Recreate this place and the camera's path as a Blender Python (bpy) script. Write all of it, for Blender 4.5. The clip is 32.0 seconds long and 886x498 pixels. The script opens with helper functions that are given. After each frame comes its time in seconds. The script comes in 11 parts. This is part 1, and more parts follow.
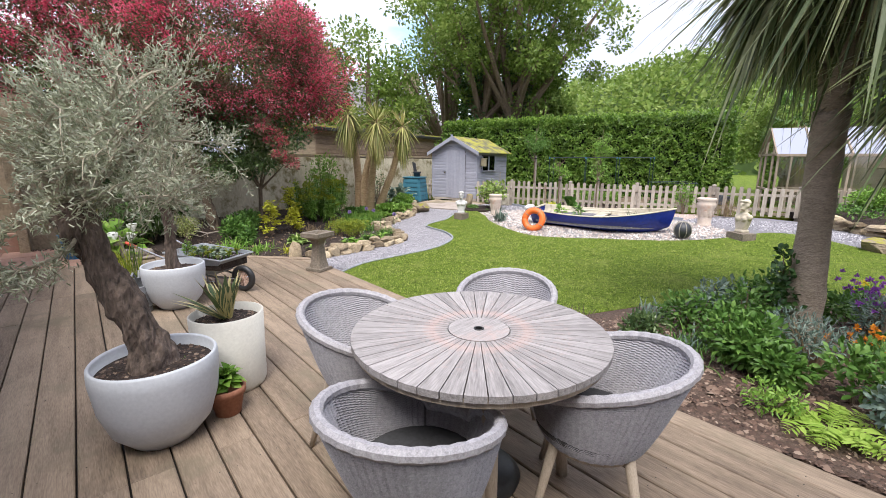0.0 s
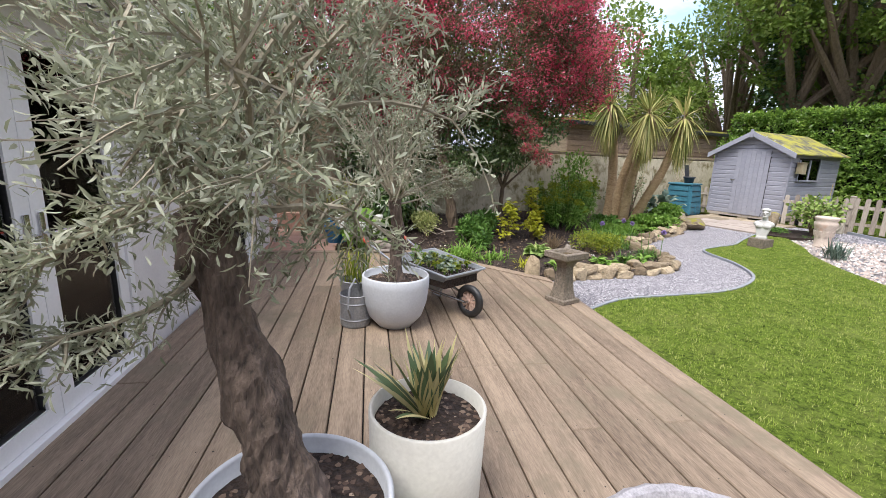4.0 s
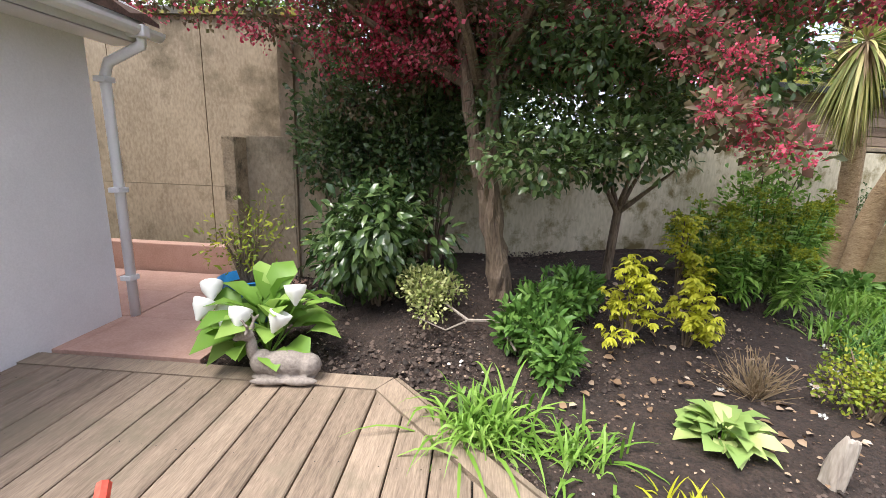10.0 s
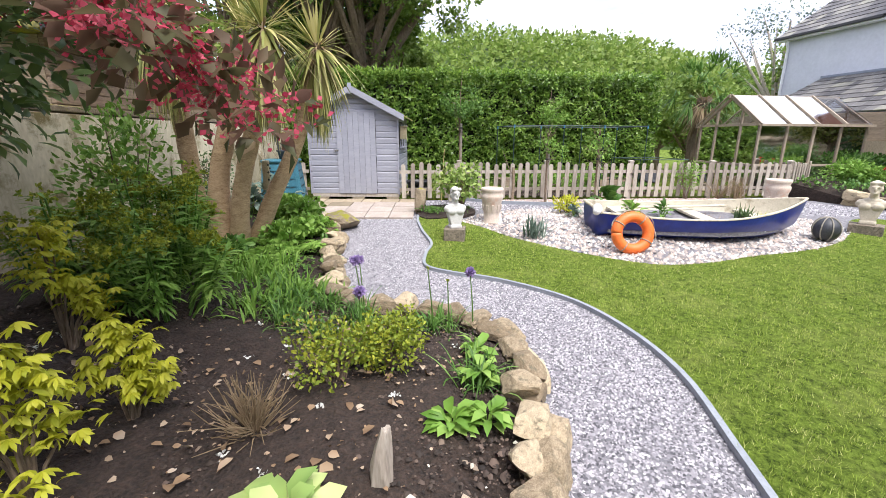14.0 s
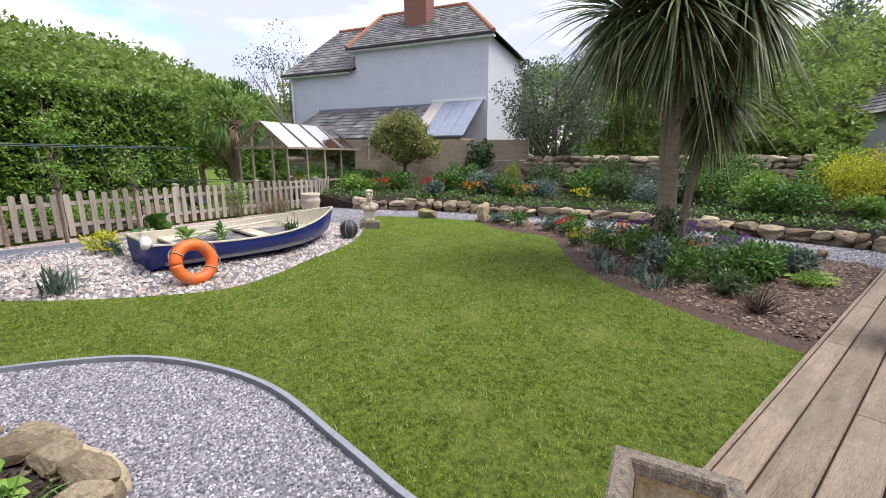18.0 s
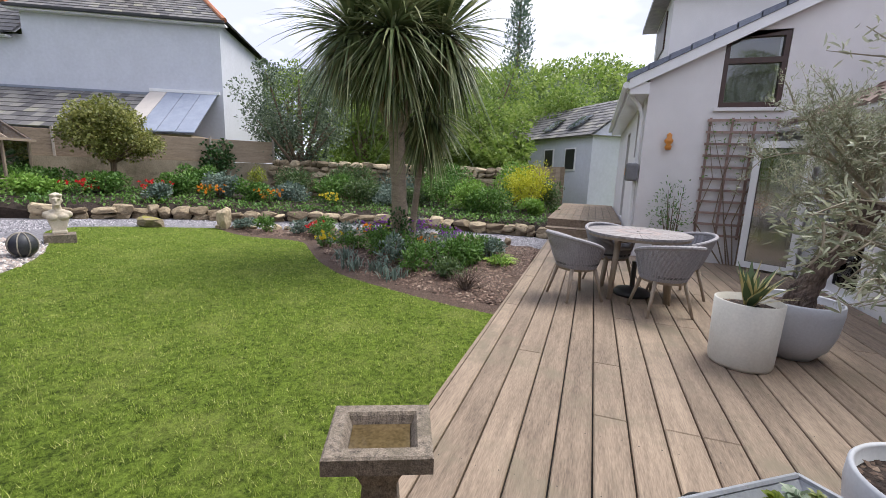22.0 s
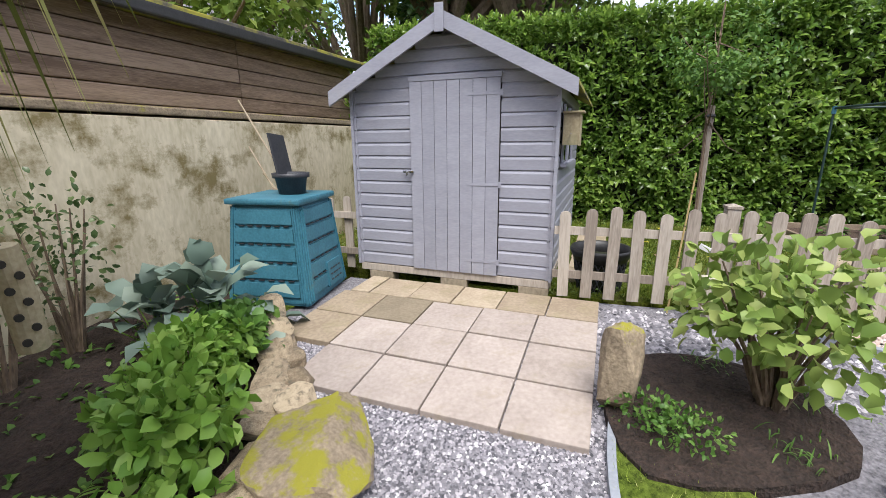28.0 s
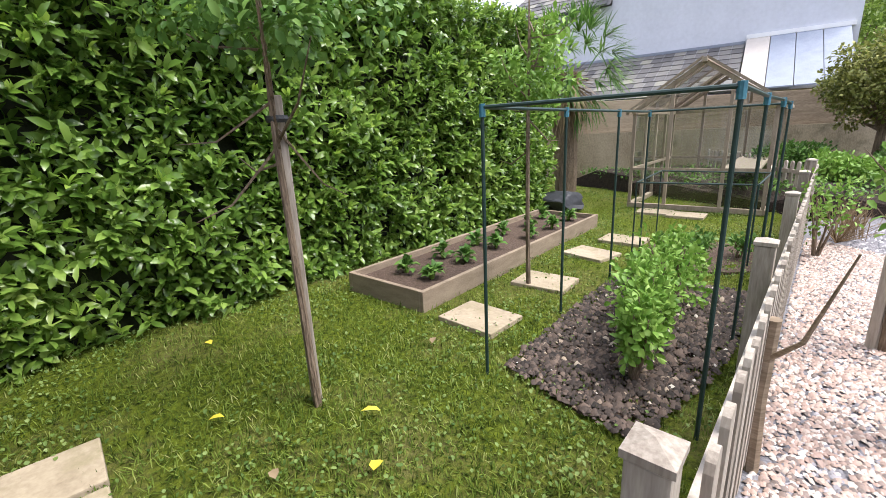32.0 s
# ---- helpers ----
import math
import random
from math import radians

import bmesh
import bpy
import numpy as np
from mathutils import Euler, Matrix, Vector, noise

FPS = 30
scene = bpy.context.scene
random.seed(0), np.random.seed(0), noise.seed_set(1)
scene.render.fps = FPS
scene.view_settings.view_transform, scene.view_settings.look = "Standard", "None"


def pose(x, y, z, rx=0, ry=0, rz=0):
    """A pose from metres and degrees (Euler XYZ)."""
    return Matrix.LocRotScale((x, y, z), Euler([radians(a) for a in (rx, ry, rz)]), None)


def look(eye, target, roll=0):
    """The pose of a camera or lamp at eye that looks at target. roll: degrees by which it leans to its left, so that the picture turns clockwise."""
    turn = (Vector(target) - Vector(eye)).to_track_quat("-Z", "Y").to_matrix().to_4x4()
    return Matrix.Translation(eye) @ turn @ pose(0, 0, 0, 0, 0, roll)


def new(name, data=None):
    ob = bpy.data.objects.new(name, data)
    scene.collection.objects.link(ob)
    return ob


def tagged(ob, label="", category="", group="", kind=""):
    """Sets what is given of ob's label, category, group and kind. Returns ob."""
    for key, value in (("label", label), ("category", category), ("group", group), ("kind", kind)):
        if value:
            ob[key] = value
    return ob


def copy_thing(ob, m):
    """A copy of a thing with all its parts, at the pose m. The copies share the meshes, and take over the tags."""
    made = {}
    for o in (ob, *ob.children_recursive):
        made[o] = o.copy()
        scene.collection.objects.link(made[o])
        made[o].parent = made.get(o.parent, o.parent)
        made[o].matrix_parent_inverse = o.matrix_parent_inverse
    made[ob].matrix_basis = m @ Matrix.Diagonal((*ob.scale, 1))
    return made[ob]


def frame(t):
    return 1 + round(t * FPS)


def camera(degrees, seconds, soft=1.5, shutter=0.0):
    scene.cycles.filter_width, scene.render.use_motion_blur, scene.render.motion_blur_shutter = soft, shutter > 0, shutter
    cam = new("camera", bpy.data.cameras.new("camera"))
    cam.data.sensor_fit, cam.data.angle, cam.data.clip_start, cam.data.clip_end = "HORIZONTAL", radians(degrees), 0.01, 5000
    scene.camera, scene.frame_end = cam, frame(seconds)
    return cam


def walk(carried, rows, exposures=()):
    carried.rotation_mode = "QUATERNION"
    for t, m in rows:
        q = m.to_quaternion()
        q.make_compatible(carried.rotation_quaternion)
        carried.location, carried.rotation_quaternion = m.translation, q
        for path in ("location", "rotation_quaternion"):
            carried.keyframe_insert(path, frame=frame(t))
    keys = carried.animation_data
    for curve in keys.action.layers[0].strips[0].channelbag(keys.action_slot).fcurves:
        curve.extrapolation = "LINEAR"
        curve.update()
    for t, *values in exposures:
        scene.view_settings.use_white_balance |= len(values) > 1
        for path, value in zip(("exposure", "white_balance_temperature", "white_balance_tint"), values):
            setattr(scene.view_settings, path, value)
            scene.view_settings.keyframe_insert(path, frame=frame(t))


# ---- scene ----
cam = camera(92.4, 32.0, 0.85)
METRES, EYE, TILT, LEAN, TURN = 17.0, 1.53, 0.0, 0.0, -40.5
ROWS = [
    (0.0, 0.0, 0.0, -0.0032, 0.06, -11.59, -0.28),
    (0.5, 0.0012, 0.007, -0.0033, 6.92, -11.84, -0.62),
    (1.0, 0.0048, 0.0104, -0.0029, 14.95, -11.8, -0.63),
    (1.5, 0.0055, 0.013, -0.0027, 21.48, -11.78, -0.79),
    (2.0, 0.0025, 0.0176, -0.0036, 25.13, -11.78, -1.76),
    (2.5, -0.008, 0.0284, -0.0046, 27.04, -11.81, -2.18),
    (3.0, -0.0176, 0.0425, -0.0057, 28.22, -11.94, -2.43),
    (3.5, -0.0281, 0.0624, -0.0055, 30.44, -12.22, -2.63),
    (5.5, -0.0631, 0.1372, -0.0062, 31.85, -12.39, -1.07),
    (6.0, -0.0685, 0.1539, -0.0054, 37.96, -11.91, -0.56),
    (6.5, -0.0727, 0.1731, -0.0051, 41.62, -11.69, -0.87),
    (7.0, -0.0828, 0.1925, -0.0067, 42.3, -11.68, -1.43),
    (7.5, -0.0933, 0.2118, -0.0074, 42.59, -11.64, -2.4),
    (8.0, -0.104, 0.2331, -0.0074, 41.46, -11.72, -2.89),
    (8.5, -0.1141, 0.2544, -0.0082, 36.92, -11.91, -2.38),
    (9.0, -0.1198, 0.2751, -0.0093, 35.9, -12.29, -1.73),
    (9.5, -0.1259, 0.293, -0.0091, 39.78, -12.65, -1.08),
    (10.0, -0.137, 0.3091, -0.0096, 44.79, -12.73, -2.08),
    (10.5, -0.1477, 0.3232, -0.0115, 44.73, -12.85, -1.33),
    (11.0, -0.1579, 0.3362, -0.0112, 35.22, -12.84, -1.13),
    (11.5, -0.1657, 0.3479, -0.0113, 17.72, -12.65, -0.66),
    (12.0, -0.1704, 0.355, -0.0106, 4.96, -12.99, 0.8),
    (12.5, -0.1684, 0.3598, -0.0099, -0.6, -13.59, 0.05),
    (13.0, -0.1657, 0.3647, -0.0102, -12.83, -14.18, -0.17),
    (13.5, -0.1644, 0.3689, -0.0102, -25.46, -14.52, -0.0),
    (14.0, -0.164, 0.3703, -0.0099, -33.0, -14.57, -0.27),
    (14.5, -0.1639, 0.3702, -0.01, -38.87, -14.01, -0.24),
    (15.0, -0.1626, 0.3687, -0.0095, -45.0, -13.47, -1.21),
    (15.5, -0.1609, 0.3703, -0.0093, -53.81, -12.92, -1.43),
    (17.5, -0.1583, 0.3711, -0.0079, -78.81, -12.19, -0.38),
    (18.0, -0.1588, 0.3708, -0.0075, -88.24, -11.98, 0.08),
    (18.5, -0.1617, 0.3682, -0.0079, -98.95, -12.02, 0.21),
    (19.0, -0.168, 0.3656, -0.008, -108.35, -11.86, 0.06),
    (19.5, -0.174, 0.3655, -0.0081, -115.2, -11.89, 0.07),
    (20.0, -0.178, 0.3644, -0.0077, -123.63, -11.73, -0.56),
    (20.5, -0.1801, 0.3635, -0.0073, -129.28, -11.27, -0.49),
    (21.0, -0.1805, 0.3634, -0.0074, -131.48, -10.84, -0.21),
    (21.5, -0.178, 0.3636, -0.0078, -131.32, -10.67, -0.4),
    (22.0, -0.1704, 0.3648, -0.0089, -120.15, -10.63, -2.08),
    (22.5, -0.152, 0.369, -0.0105, -100.57, -11.32, -4.8),
    (23.0, -0.1352, 0.3756, -0.0126, -76.07, -13.3, -4.97),
    (23.5, -0.1155, 0.3864, -0.0129, -50.67, -13.86, -3.74),
    (24.0, -0.0952, 0.4079, -0.0204, -42.56, -14.19, -2.01),
    (24.5, -0.0721, 0.4293, -0.02, -38.79, -13.52, 0.22),
    (25.0, -0.0527, 0.4561, -0.0205, -24.35, -13.08, 0.25),
    (25.5, -0.0409, 0.4849, -0.0181, -9.82, -13.41, -2.28),
    (27.5, -0.0287, 0.6095, -0.0094, -6.49, -14.33, -0.28),
    (28.0, -0.0249, 0.6395, -0.008, -12.23, -14.39, 0.52),
    (28.5, -0.0151, 0.6685, -0.0083, -15.58, -14.68, 0.85),
    (29.0, -0.0054, 0.6983, -0.0073, -23.02, -14.76, 0.26),
    (29.5, 0.0085, 0.7215, -0.0069, -32.71, -15.04, 1.0),
    (30.0, 0.0249, 0.7403, -0.0046, -42.33, -15.36, 0.48),
    (30.5, 0.0415, 0.7587, -0.0028, -55.5, -15.38, -0.35),
    (31.0, 0.0589, 0.7707, -0.0029, -59.94, -15.14, -0.28),
    (31.5, 0.0723, 0.782, -0.0026, -66.56, -14.89, 1.27),
    (32.0, 0.0822, 0.7921, -0.0013, -76.35, -15.2, 2.58),
]
EXPOSURES = [(0.0, 1.36), (3.0, 1.34), (6.0, 1.5), (8.0, 1.72), (9.0, 1.7), (11.0, 2.2), (12.0, 2.25), (13.0, 1.95), (14.5, 1.46), (17.5, 1.05), (20.0, 1.12), (22.0, 1.15), (23.0, 0.95), (24.0, 1.05), (25.0, 1.05), (28.0, 1.3), (30.0, 1.45), (31.0, 1.5), (32.0, 1.7)]
walk(cam, [(t, pose(0, 0, EYE, TILT, LEAN, TURN) @ pose(METRES * x, METRES * y, METRES * z, 90 + pitch, roll, yaw)) for t, x, y, z, yaw, pitch, roll in ROWS], EXPOSURES)

# ---- world and sun: bright broken cloud ----
world = bpy.data.worlds.new("world")
scene.world = world
world.use_nodes = True
wn, wl = world.node_tree.nodes, world.node_tree.links
wn.clear()
w_out = wn.new("ShaderNodeOutputWorld")
w_bg = wn.new("ShaderNodeBackground")
w_sky = wn.new("ShaderNodeTexSky")
w_sky.sky_type = "NISHITA"
w_sky.sun_disc = False
w_sky.sun_elevation = radians(62)
w_sky.sun_rotation = radians(225)
w_co = wn.new("ShaderNodeTexCoord")
w_map = wn.new("ShaderNodeMapping")
w_map.inputs["Scale"].default_value = (1.0, 1.0, 2.6)
w_noise = wn.new("ShaderNodeTexNoise")
w_noise.inputs["Scale"].default_value = 2.3
w_noise.inputs["Detail"].default_value = 6.0
w_noise.inputs["Roughness"].default_value = 0.55
w_ramp = wn.new("ShaderNodeValToRGB")
w_ramp.color_ramp.elements[0].position = 0.3
w_ramp.color_ramp.elements[1].position = 0.46
w_shade = wn.new("ShaderNodeTexNoise")
w_shade.inputs["Scale"].default_value = 3.1
w_shade.inputs["Detail"].default_value = 4.0
w_cloud = wn.new("ShaderNodeValToRGB")
w_cloud.color_ramp.elements[0].position = 0.44
w_cloud.color_ramp.elements[0].color = (2.7, 2.85, 3.7, 1)
w_cloud.color_ramp.elements[1].position = 0.7
w_cloud.color_ramp.elements[1].color = (5.8, 5.9, 6.4, 1)
w_mix = wn.new("ShaderNodeMix")
w_mix.data_type = "RGBA"
wl.new(w_co.outputs["Generated"], w_map.inputs["Vector"])
wl.new(w_map.outputs["Vector"], w_noise.inputs["Vector"])
wl.new(w_map.outputs["Vector"], w_shade.inputs["Vector"])
wl.new(w_noise.outputs["Fac"], w_ramp.inputs["Fac"])
wl.new(w_shade.outputs["Fac"], w_cloud.inputs["Fac"])
wl.new(w_ramp.outputs["Color"], w_mix.inputs["Factor"])
wl.new(w_sky.outputs["Color"], w_mix.inputs[6])
wl.new(w_cloud.outputs["Color"], w_mix.inputs[7])
wl.new(w_mix.outputs[2], w_bg.inputs["Color"])
w_bg.inputs["Strength"].default_value = 0.15
wl.new(w_bg.outputs["Background"], w_out.inputs["Surface"])
sun_data = bpy.data.lights.new("sun", "SUN")
sun_data.energy = 2.0
sun_data.angle = radians(34)
sun_data.color = (1.0, 0.96, 0.9)
sun = new("sun", sun_data)
sun.matrix_world = look((0, 0, 30), (3.4, 3.4, 30 - 9.2))

# ---- materials ----
def material(name, rough=0.7, metal=0.0, spec=0.5):
    m = bpy.data.materials.new(name)
    m.use_nodes = True
    b = m.node_tree.nodes["Principled BSDF"]
    b.inputs["Roughness"].default_value = rough
    b.inputs["Metallic"].default_value = metal
    b.inputs["Specular IOR Level"].default_value = spec
    return m, m.node_tree.nodes, m.node_tree.links, b


def ramp(nodes, stops):
    r = nodes.new("ShaderNodeValToRGB")
    el = r.color_ramp.elements
    while len(el) < len(stops):
        el.new(0.5)
    for e, (p, c) in zip(el, stops):
        e.position = p
        e.color = (*c, 1)
    return r


def surface(name, dark, light, scale=8.0, stretch=(1, 1, 1), rough=0.7, metal=0.0, bump=0.15, fine=60.0, blotch=None,
            blotch_scale=1.5, blotch_at=(0.52, 0.68), piece=0.0, spec=0.5, distance=0.01, mossy=0.0):
    """Two scales of noise in the colour, optional blotches of a third colour, fine relief, a shift from piece to piece."""
    m, n, l, b = material(name, rough, metal, spec)
    co = n.new("ShaderNodeTexCoord")
    mp = n.new("ShaderNodeMapping")
    mp.inputs["Scale"].default_value = stretch
    l.new(co.outputs["Object"], mp.inputs["Vector"])
    big = n.new("ShaderNodeTexNoise")
    big.inputs["Scale"].default_value = scale
    big.inputs["Detail"].default_value = 5.0
    big.inputs["Roughness"].default_value = 0.65
    l.new(mp.outputs["Vector"], big.inputs["Vector"])
    small = n.new("ShaderNodeTexNoise")
    small.inputs["Scale"].default_value = fine
    small.inputs["Detail"].default_value = 3.0
    l.new(mp.outputs["Vector"], small.inputs["Vector"])
    add = n.new("ShaderNodeMath")
    add.operation = "MULTIPLY_ADD"
    add.inputs[1].default_value = 0.45
    l.new(small.outputs["Fac"], add.inputs[0])
    half = n.new("ShaderNodeMath")
    half.operation = "MULTIPLY"
    half.inputs[1].default_value = 0.55
    l.new(big.outputs["Fac"], half.inputs[0])
    l.new(half.outputs[0], add.inputs[2])
    value = add
    if piece:
        info = n.new("ShaderNodeObjectInfo")
        shift = n.new("ShaderNodeMath")
        shift.operation = "MULTIPLY_ADD"
        shift.inputs[1].default_value = piece
        l.new(info.outputs["Random"], shift.inputs[0])
        off = n.new("ShaderNodeMath")
        off.operation = "SUBTRACT"
        off.inputs[1].default_value = piece / 2
        l.new(add.outputs[0], off.inputs[0])
        l.new(off.outputs[0], shift.inputs[2])
        value = shift
        mv = n.new("ShaderNodeVectorMath")
        mv.operation = "ADD"
        rnd = n.new("ShaderNodeVectorMath")
        rnd.operation = "SCALE"
        rnd.inputs["Scale"].default_value = 37.0
        comb = n.new("ShaderNodeCombineXYZ")
        for k in range(3):
            l.new(info.outputs["Random"], comb.inputs[k])
        l.new(comb.outputs[0], rnd.inputs[0])
        l.new(co.outputs["Object"], mv.inputs[0])
        l.new(rnd.outputs[0], mv.inputs[1])
        l.new(mv.outputs[0], mp.inputs["Vector"])
    r = ramp(n, [(0.32, dark), (0.68, light)])
    l.new(value.outputs[0], r.inputs["Fac"])
    colour = r.outputs["Color"]
    if blotch:
        bn = n.new("ShaderNodeTexNoise")
        bn.inputs["Scale"].default_value = blotch_scale
        bn.inputs["Detail"].default_value = 7.0
        bn.inputs["Roughness"].default_value = 0.7
        l.new(co.outputs["Object"], bn.inputs["Vector"])
        br = ramp(n, [(blotch_at[0], (0, 0, 0)), (blotch_at[1], (1, 1, 1))])
        if mossy:
            geo = n.new("ShaderNodeNewGeometry")
            sep = n.new("ShaderNodeSeparateXYZ")
            l.new(geo.outputs["Normal"], sep.inputs[0])
            up_ = n.new("ShaderNodeMath")
            up_.operation = "MULTIPLY_ADD"
            up_.inputs[1].default_value = mossy
            l.new(sep.outputs["Z"], up_.inputs[0])
            l.new(bn.outputs["Fac"], up_.inputs[2])
            l.new(up_.outputs[0], br.inputs["Fac"])
        else:
            l.new(bn.outputs["Fac"], br.inputs["Fac"])
        mx = n.new("ShaderNodeMix")
        mx.data_type = "RGBA"
        l.new(br.outputs["Color"], mx.inputs["Factor"])
        l.new(colour, mx.inputs[6])
        mx.inputs[7].default_value = (*blotch, 1)
        colour = mx.outputs[2]
    l.new(colour, b.inputs["Base Color"])
    if bump:
        bp = n.new("ShaderNodeBump")
        bp.inputs["Strength"].default_value = bump
        bp.inputs["Distance"].default_value = distance
        l.new(add.outputs[0], bp.inputs["Height"])
        l.new(bp.outputs["Normal"], b.inputs["Normal"])
    return m


def leafy(name, stops, rough=0.45, through_light=0.25, patch=1.2, spec=0.3):
    """Leaves: a colour for each one, patches over the whole plant, light through the blade."""
    m, n, l, b = material(name, rough, 0.0, spec)
    geo = n.new("ShaderNodeNewGeometry")
    co = n.new("ShaderNodeTexCoord")
    ns = n.new("ShaderNodeTexNoise")
    ns.inputs["Scale"].default_value = patch
    ns.inputs["Detail"].default_value = 3.0
    l.new(co.outputs["Object"], ns.inputs["Vector"])
    ad = n.new("ShaderNodeMath")
    ad.operation = "MULTIPLY_ADD"
    ad.inputs[1].default_value = 0.6
    l.new(geo.outputs["Random Per Island"], ad.inputs[0])
    sc = n.new("ShaderNodeMath")
    sc.operation = "MULTIPLY_ADD"
    sc.inputs[1].default_value = 0.8
    sc.inputs[2].default_value = -0.2
    l.new(ns.outputs["Fac"], sc.inputs[0])
    l.new(sc.outputs[0], ad.inputs[2])
    r = ramp(n, stops)
    l.new(ad.outputs[0], r.inputs["Fac"])
    l.new(r.outputs["Color"], b.inputs["Base Color"])
    tr = n.new("ShaderNodeBsdfTranslucent")
    l.new(r.outputs["Color"], tr.inputs["Color"])
    mx = n.new("ShaderNodeMixShader")
    mx.inputs["Fac"].default_value = through_light
    out = n["Material Output"]
    l.new(b.outputs["BSDF"], mx.inputs[1])
    l.new(tr.outputs["BSDF"], mx.inputs[2])
    l.new(mx.outputs["Shader"], out.inputs["Surface"])
    return m


def pieces(name, stops, rough=0.8, bump=0.0):
    """Loose stones or chips in one mesh: a colour for each island."""
    m, n, l, b = material(name, rough)
    geo = n.new("ShaderNodeNewGeometry")
    r = ramp(n, stops)
    l.new(geo.outputs["Random Per Island"], r.inputs["Fac"])
    l.new(r.outputs["Color"], b.inputs["Base Color"])
    return m


def glassy(name, tint=(0.9, 0.95, 0.93), rough=0.02, clear=0.85):
    m, n, l, b = material(name, rough)
    tr = n.new("ShaderNodeBsdfTransparent")
    tr.inputs["Color"].default_value = (*tint, 1)
    gl = n.new("ShaderNodeBsdfGlossy")
    gl.inputs["Roughness"].default_value = rough
    fr = n.new("ShaderNodeFresnel")
    fr.inputs["IOR"].default_value = 1.5
    ad = n.new("ShaderNodeMath")
    ad.operation = "MAXIMUM"
    ad.inputs[1].default_value = 1 - clear
    l.new(fr.outputs[0], ad.inputs[0])
    mx = n.new("ShaderNodeMixShader")
    l.new(ad.outputs[0], mx.inputs["Fac"])
    l.new(tr.outputs["BSDF"], mx.inputs[1])
    l.new(gl.outputs["BSDF"], mx.inputs[2])
    l.new(mx.outputs["Shader"], n["Material Output"].inputs["Surface"])
    return m


M = {}
M["deck"] = surface("deck_wood", (0.125, 0.09, 0.063), (0.345, 0.262, 0.19), scale=2.6, stretch=(7, 0.7, 7), rough=0.72, bump=0.4, fine=26, piece=0.14, blotch=(0.17, 0.14, 0.095), blotch_scale=1.3)
# near-black: shade in gaps put into the colour; also serves small dark fittings
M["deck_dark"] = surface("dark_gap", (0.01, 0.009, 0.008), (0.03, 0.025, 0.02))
M["render_wall"] = surface("pale_render", (0.64, 0.62, 0.62), (0.76, 0.74, 0.74), scale=2.0, rough=0.85, bump=0.35, fine=90, distance=0.004)
M["white"] = surface("white_plastic", (0.74, 0.74, 0.75), (0.82, 0.82, 0.83), scale=3, rough=0.35, bump=0.03)
M["whitewash"] = surface("whitewashed_brick", (0.52, 0.53, 0.58), (0.62, 0.63, 0.69), scale=1.2, rough=0.85, bump=0.5, fine=9)
M["slate"] = surface("slate", (0.16, 0.15, 0.155), (0.3, 0.29, 0.28), scale=6, rough=0.6, bump=0.3, piece=0.3, blotch=(0.36, 0.35, 0.28), blotch_scale=2.0)
M["lead"] = surface("lead_sheet", (0.17, 0.19, 0.24), (0.26, 0.28, 0.34), rough=0.5)
M["brown_tile"] = surface("brown_roof_tile", (0.07, 0.045, 0.035), (0.2, 0.13, 0.1), scale=9, rough=0.75, bump=0.3, piece=0.3)
M["concrete"] = surface("stained_concrete", (0.2, 0.16, 0.105), (0.44, 0.37, 0.27), scale=1.6, stretch=(1, 1, 0.6), rough=0.9, bump=0.5, fine=40, blotch=(0.1, 0.09, 0.055), blotch_scale=0.9)
M["blockwork"] = surface("weathered_blockwork", (0.36, 0.3, 0.2), (0.62, 0.54, 0.39), scale=2.2, rough=0.9, bump=0.6, fine=30, blotch=(0.13, 0.13, 0.07), blotch_scale=1.4, piece=0.15)
M["fence"] = surface("grey_fence_wood", (0.24, 0.2, 0.165), (0.47, 0.415, 0.355), scale=4, stretch=(6, 6, 0.7), rough=0.8, bump=0.3, fine=18, piece=0.3)
M["shed"] = surface("grey_shed_paint", (0.26, 0.265, 0.315), (0.345, 0.35, 0.41), scale=3, stretch=(1, 1, 4), rough=0.6, bump=0.12, fine=25, piece=0.14, blotch=(0.34, 0.34, 0.35), blotch_scale=2.5, blotch_at=(0.6, 0.8))
M["felt"] = surface("mossy_felt", (0.06, 0.055, 0.05), (0.14, 0.13, 0.11), rough=0.95, blotch=(0.32, 0.3, 0.05), blotch_scale=3.0, blotch_at=(0.42, 0.56), bump=0.6, fine=25)
M["soil"] = surface("dark_soil", (0.009, 0.006, 0.0045), (0.06, 0.038, 0.029), scale=14, rough=0.95, bump=1.0, fine=55, distance=0.06)
M["mulch"] = surface("bark_mulch", (0.03, 0.018, 0.012), (0.15, 0.097, 0.072), scale=30, rough=0.95, bump=1.0, fine=90, distance=0.03)


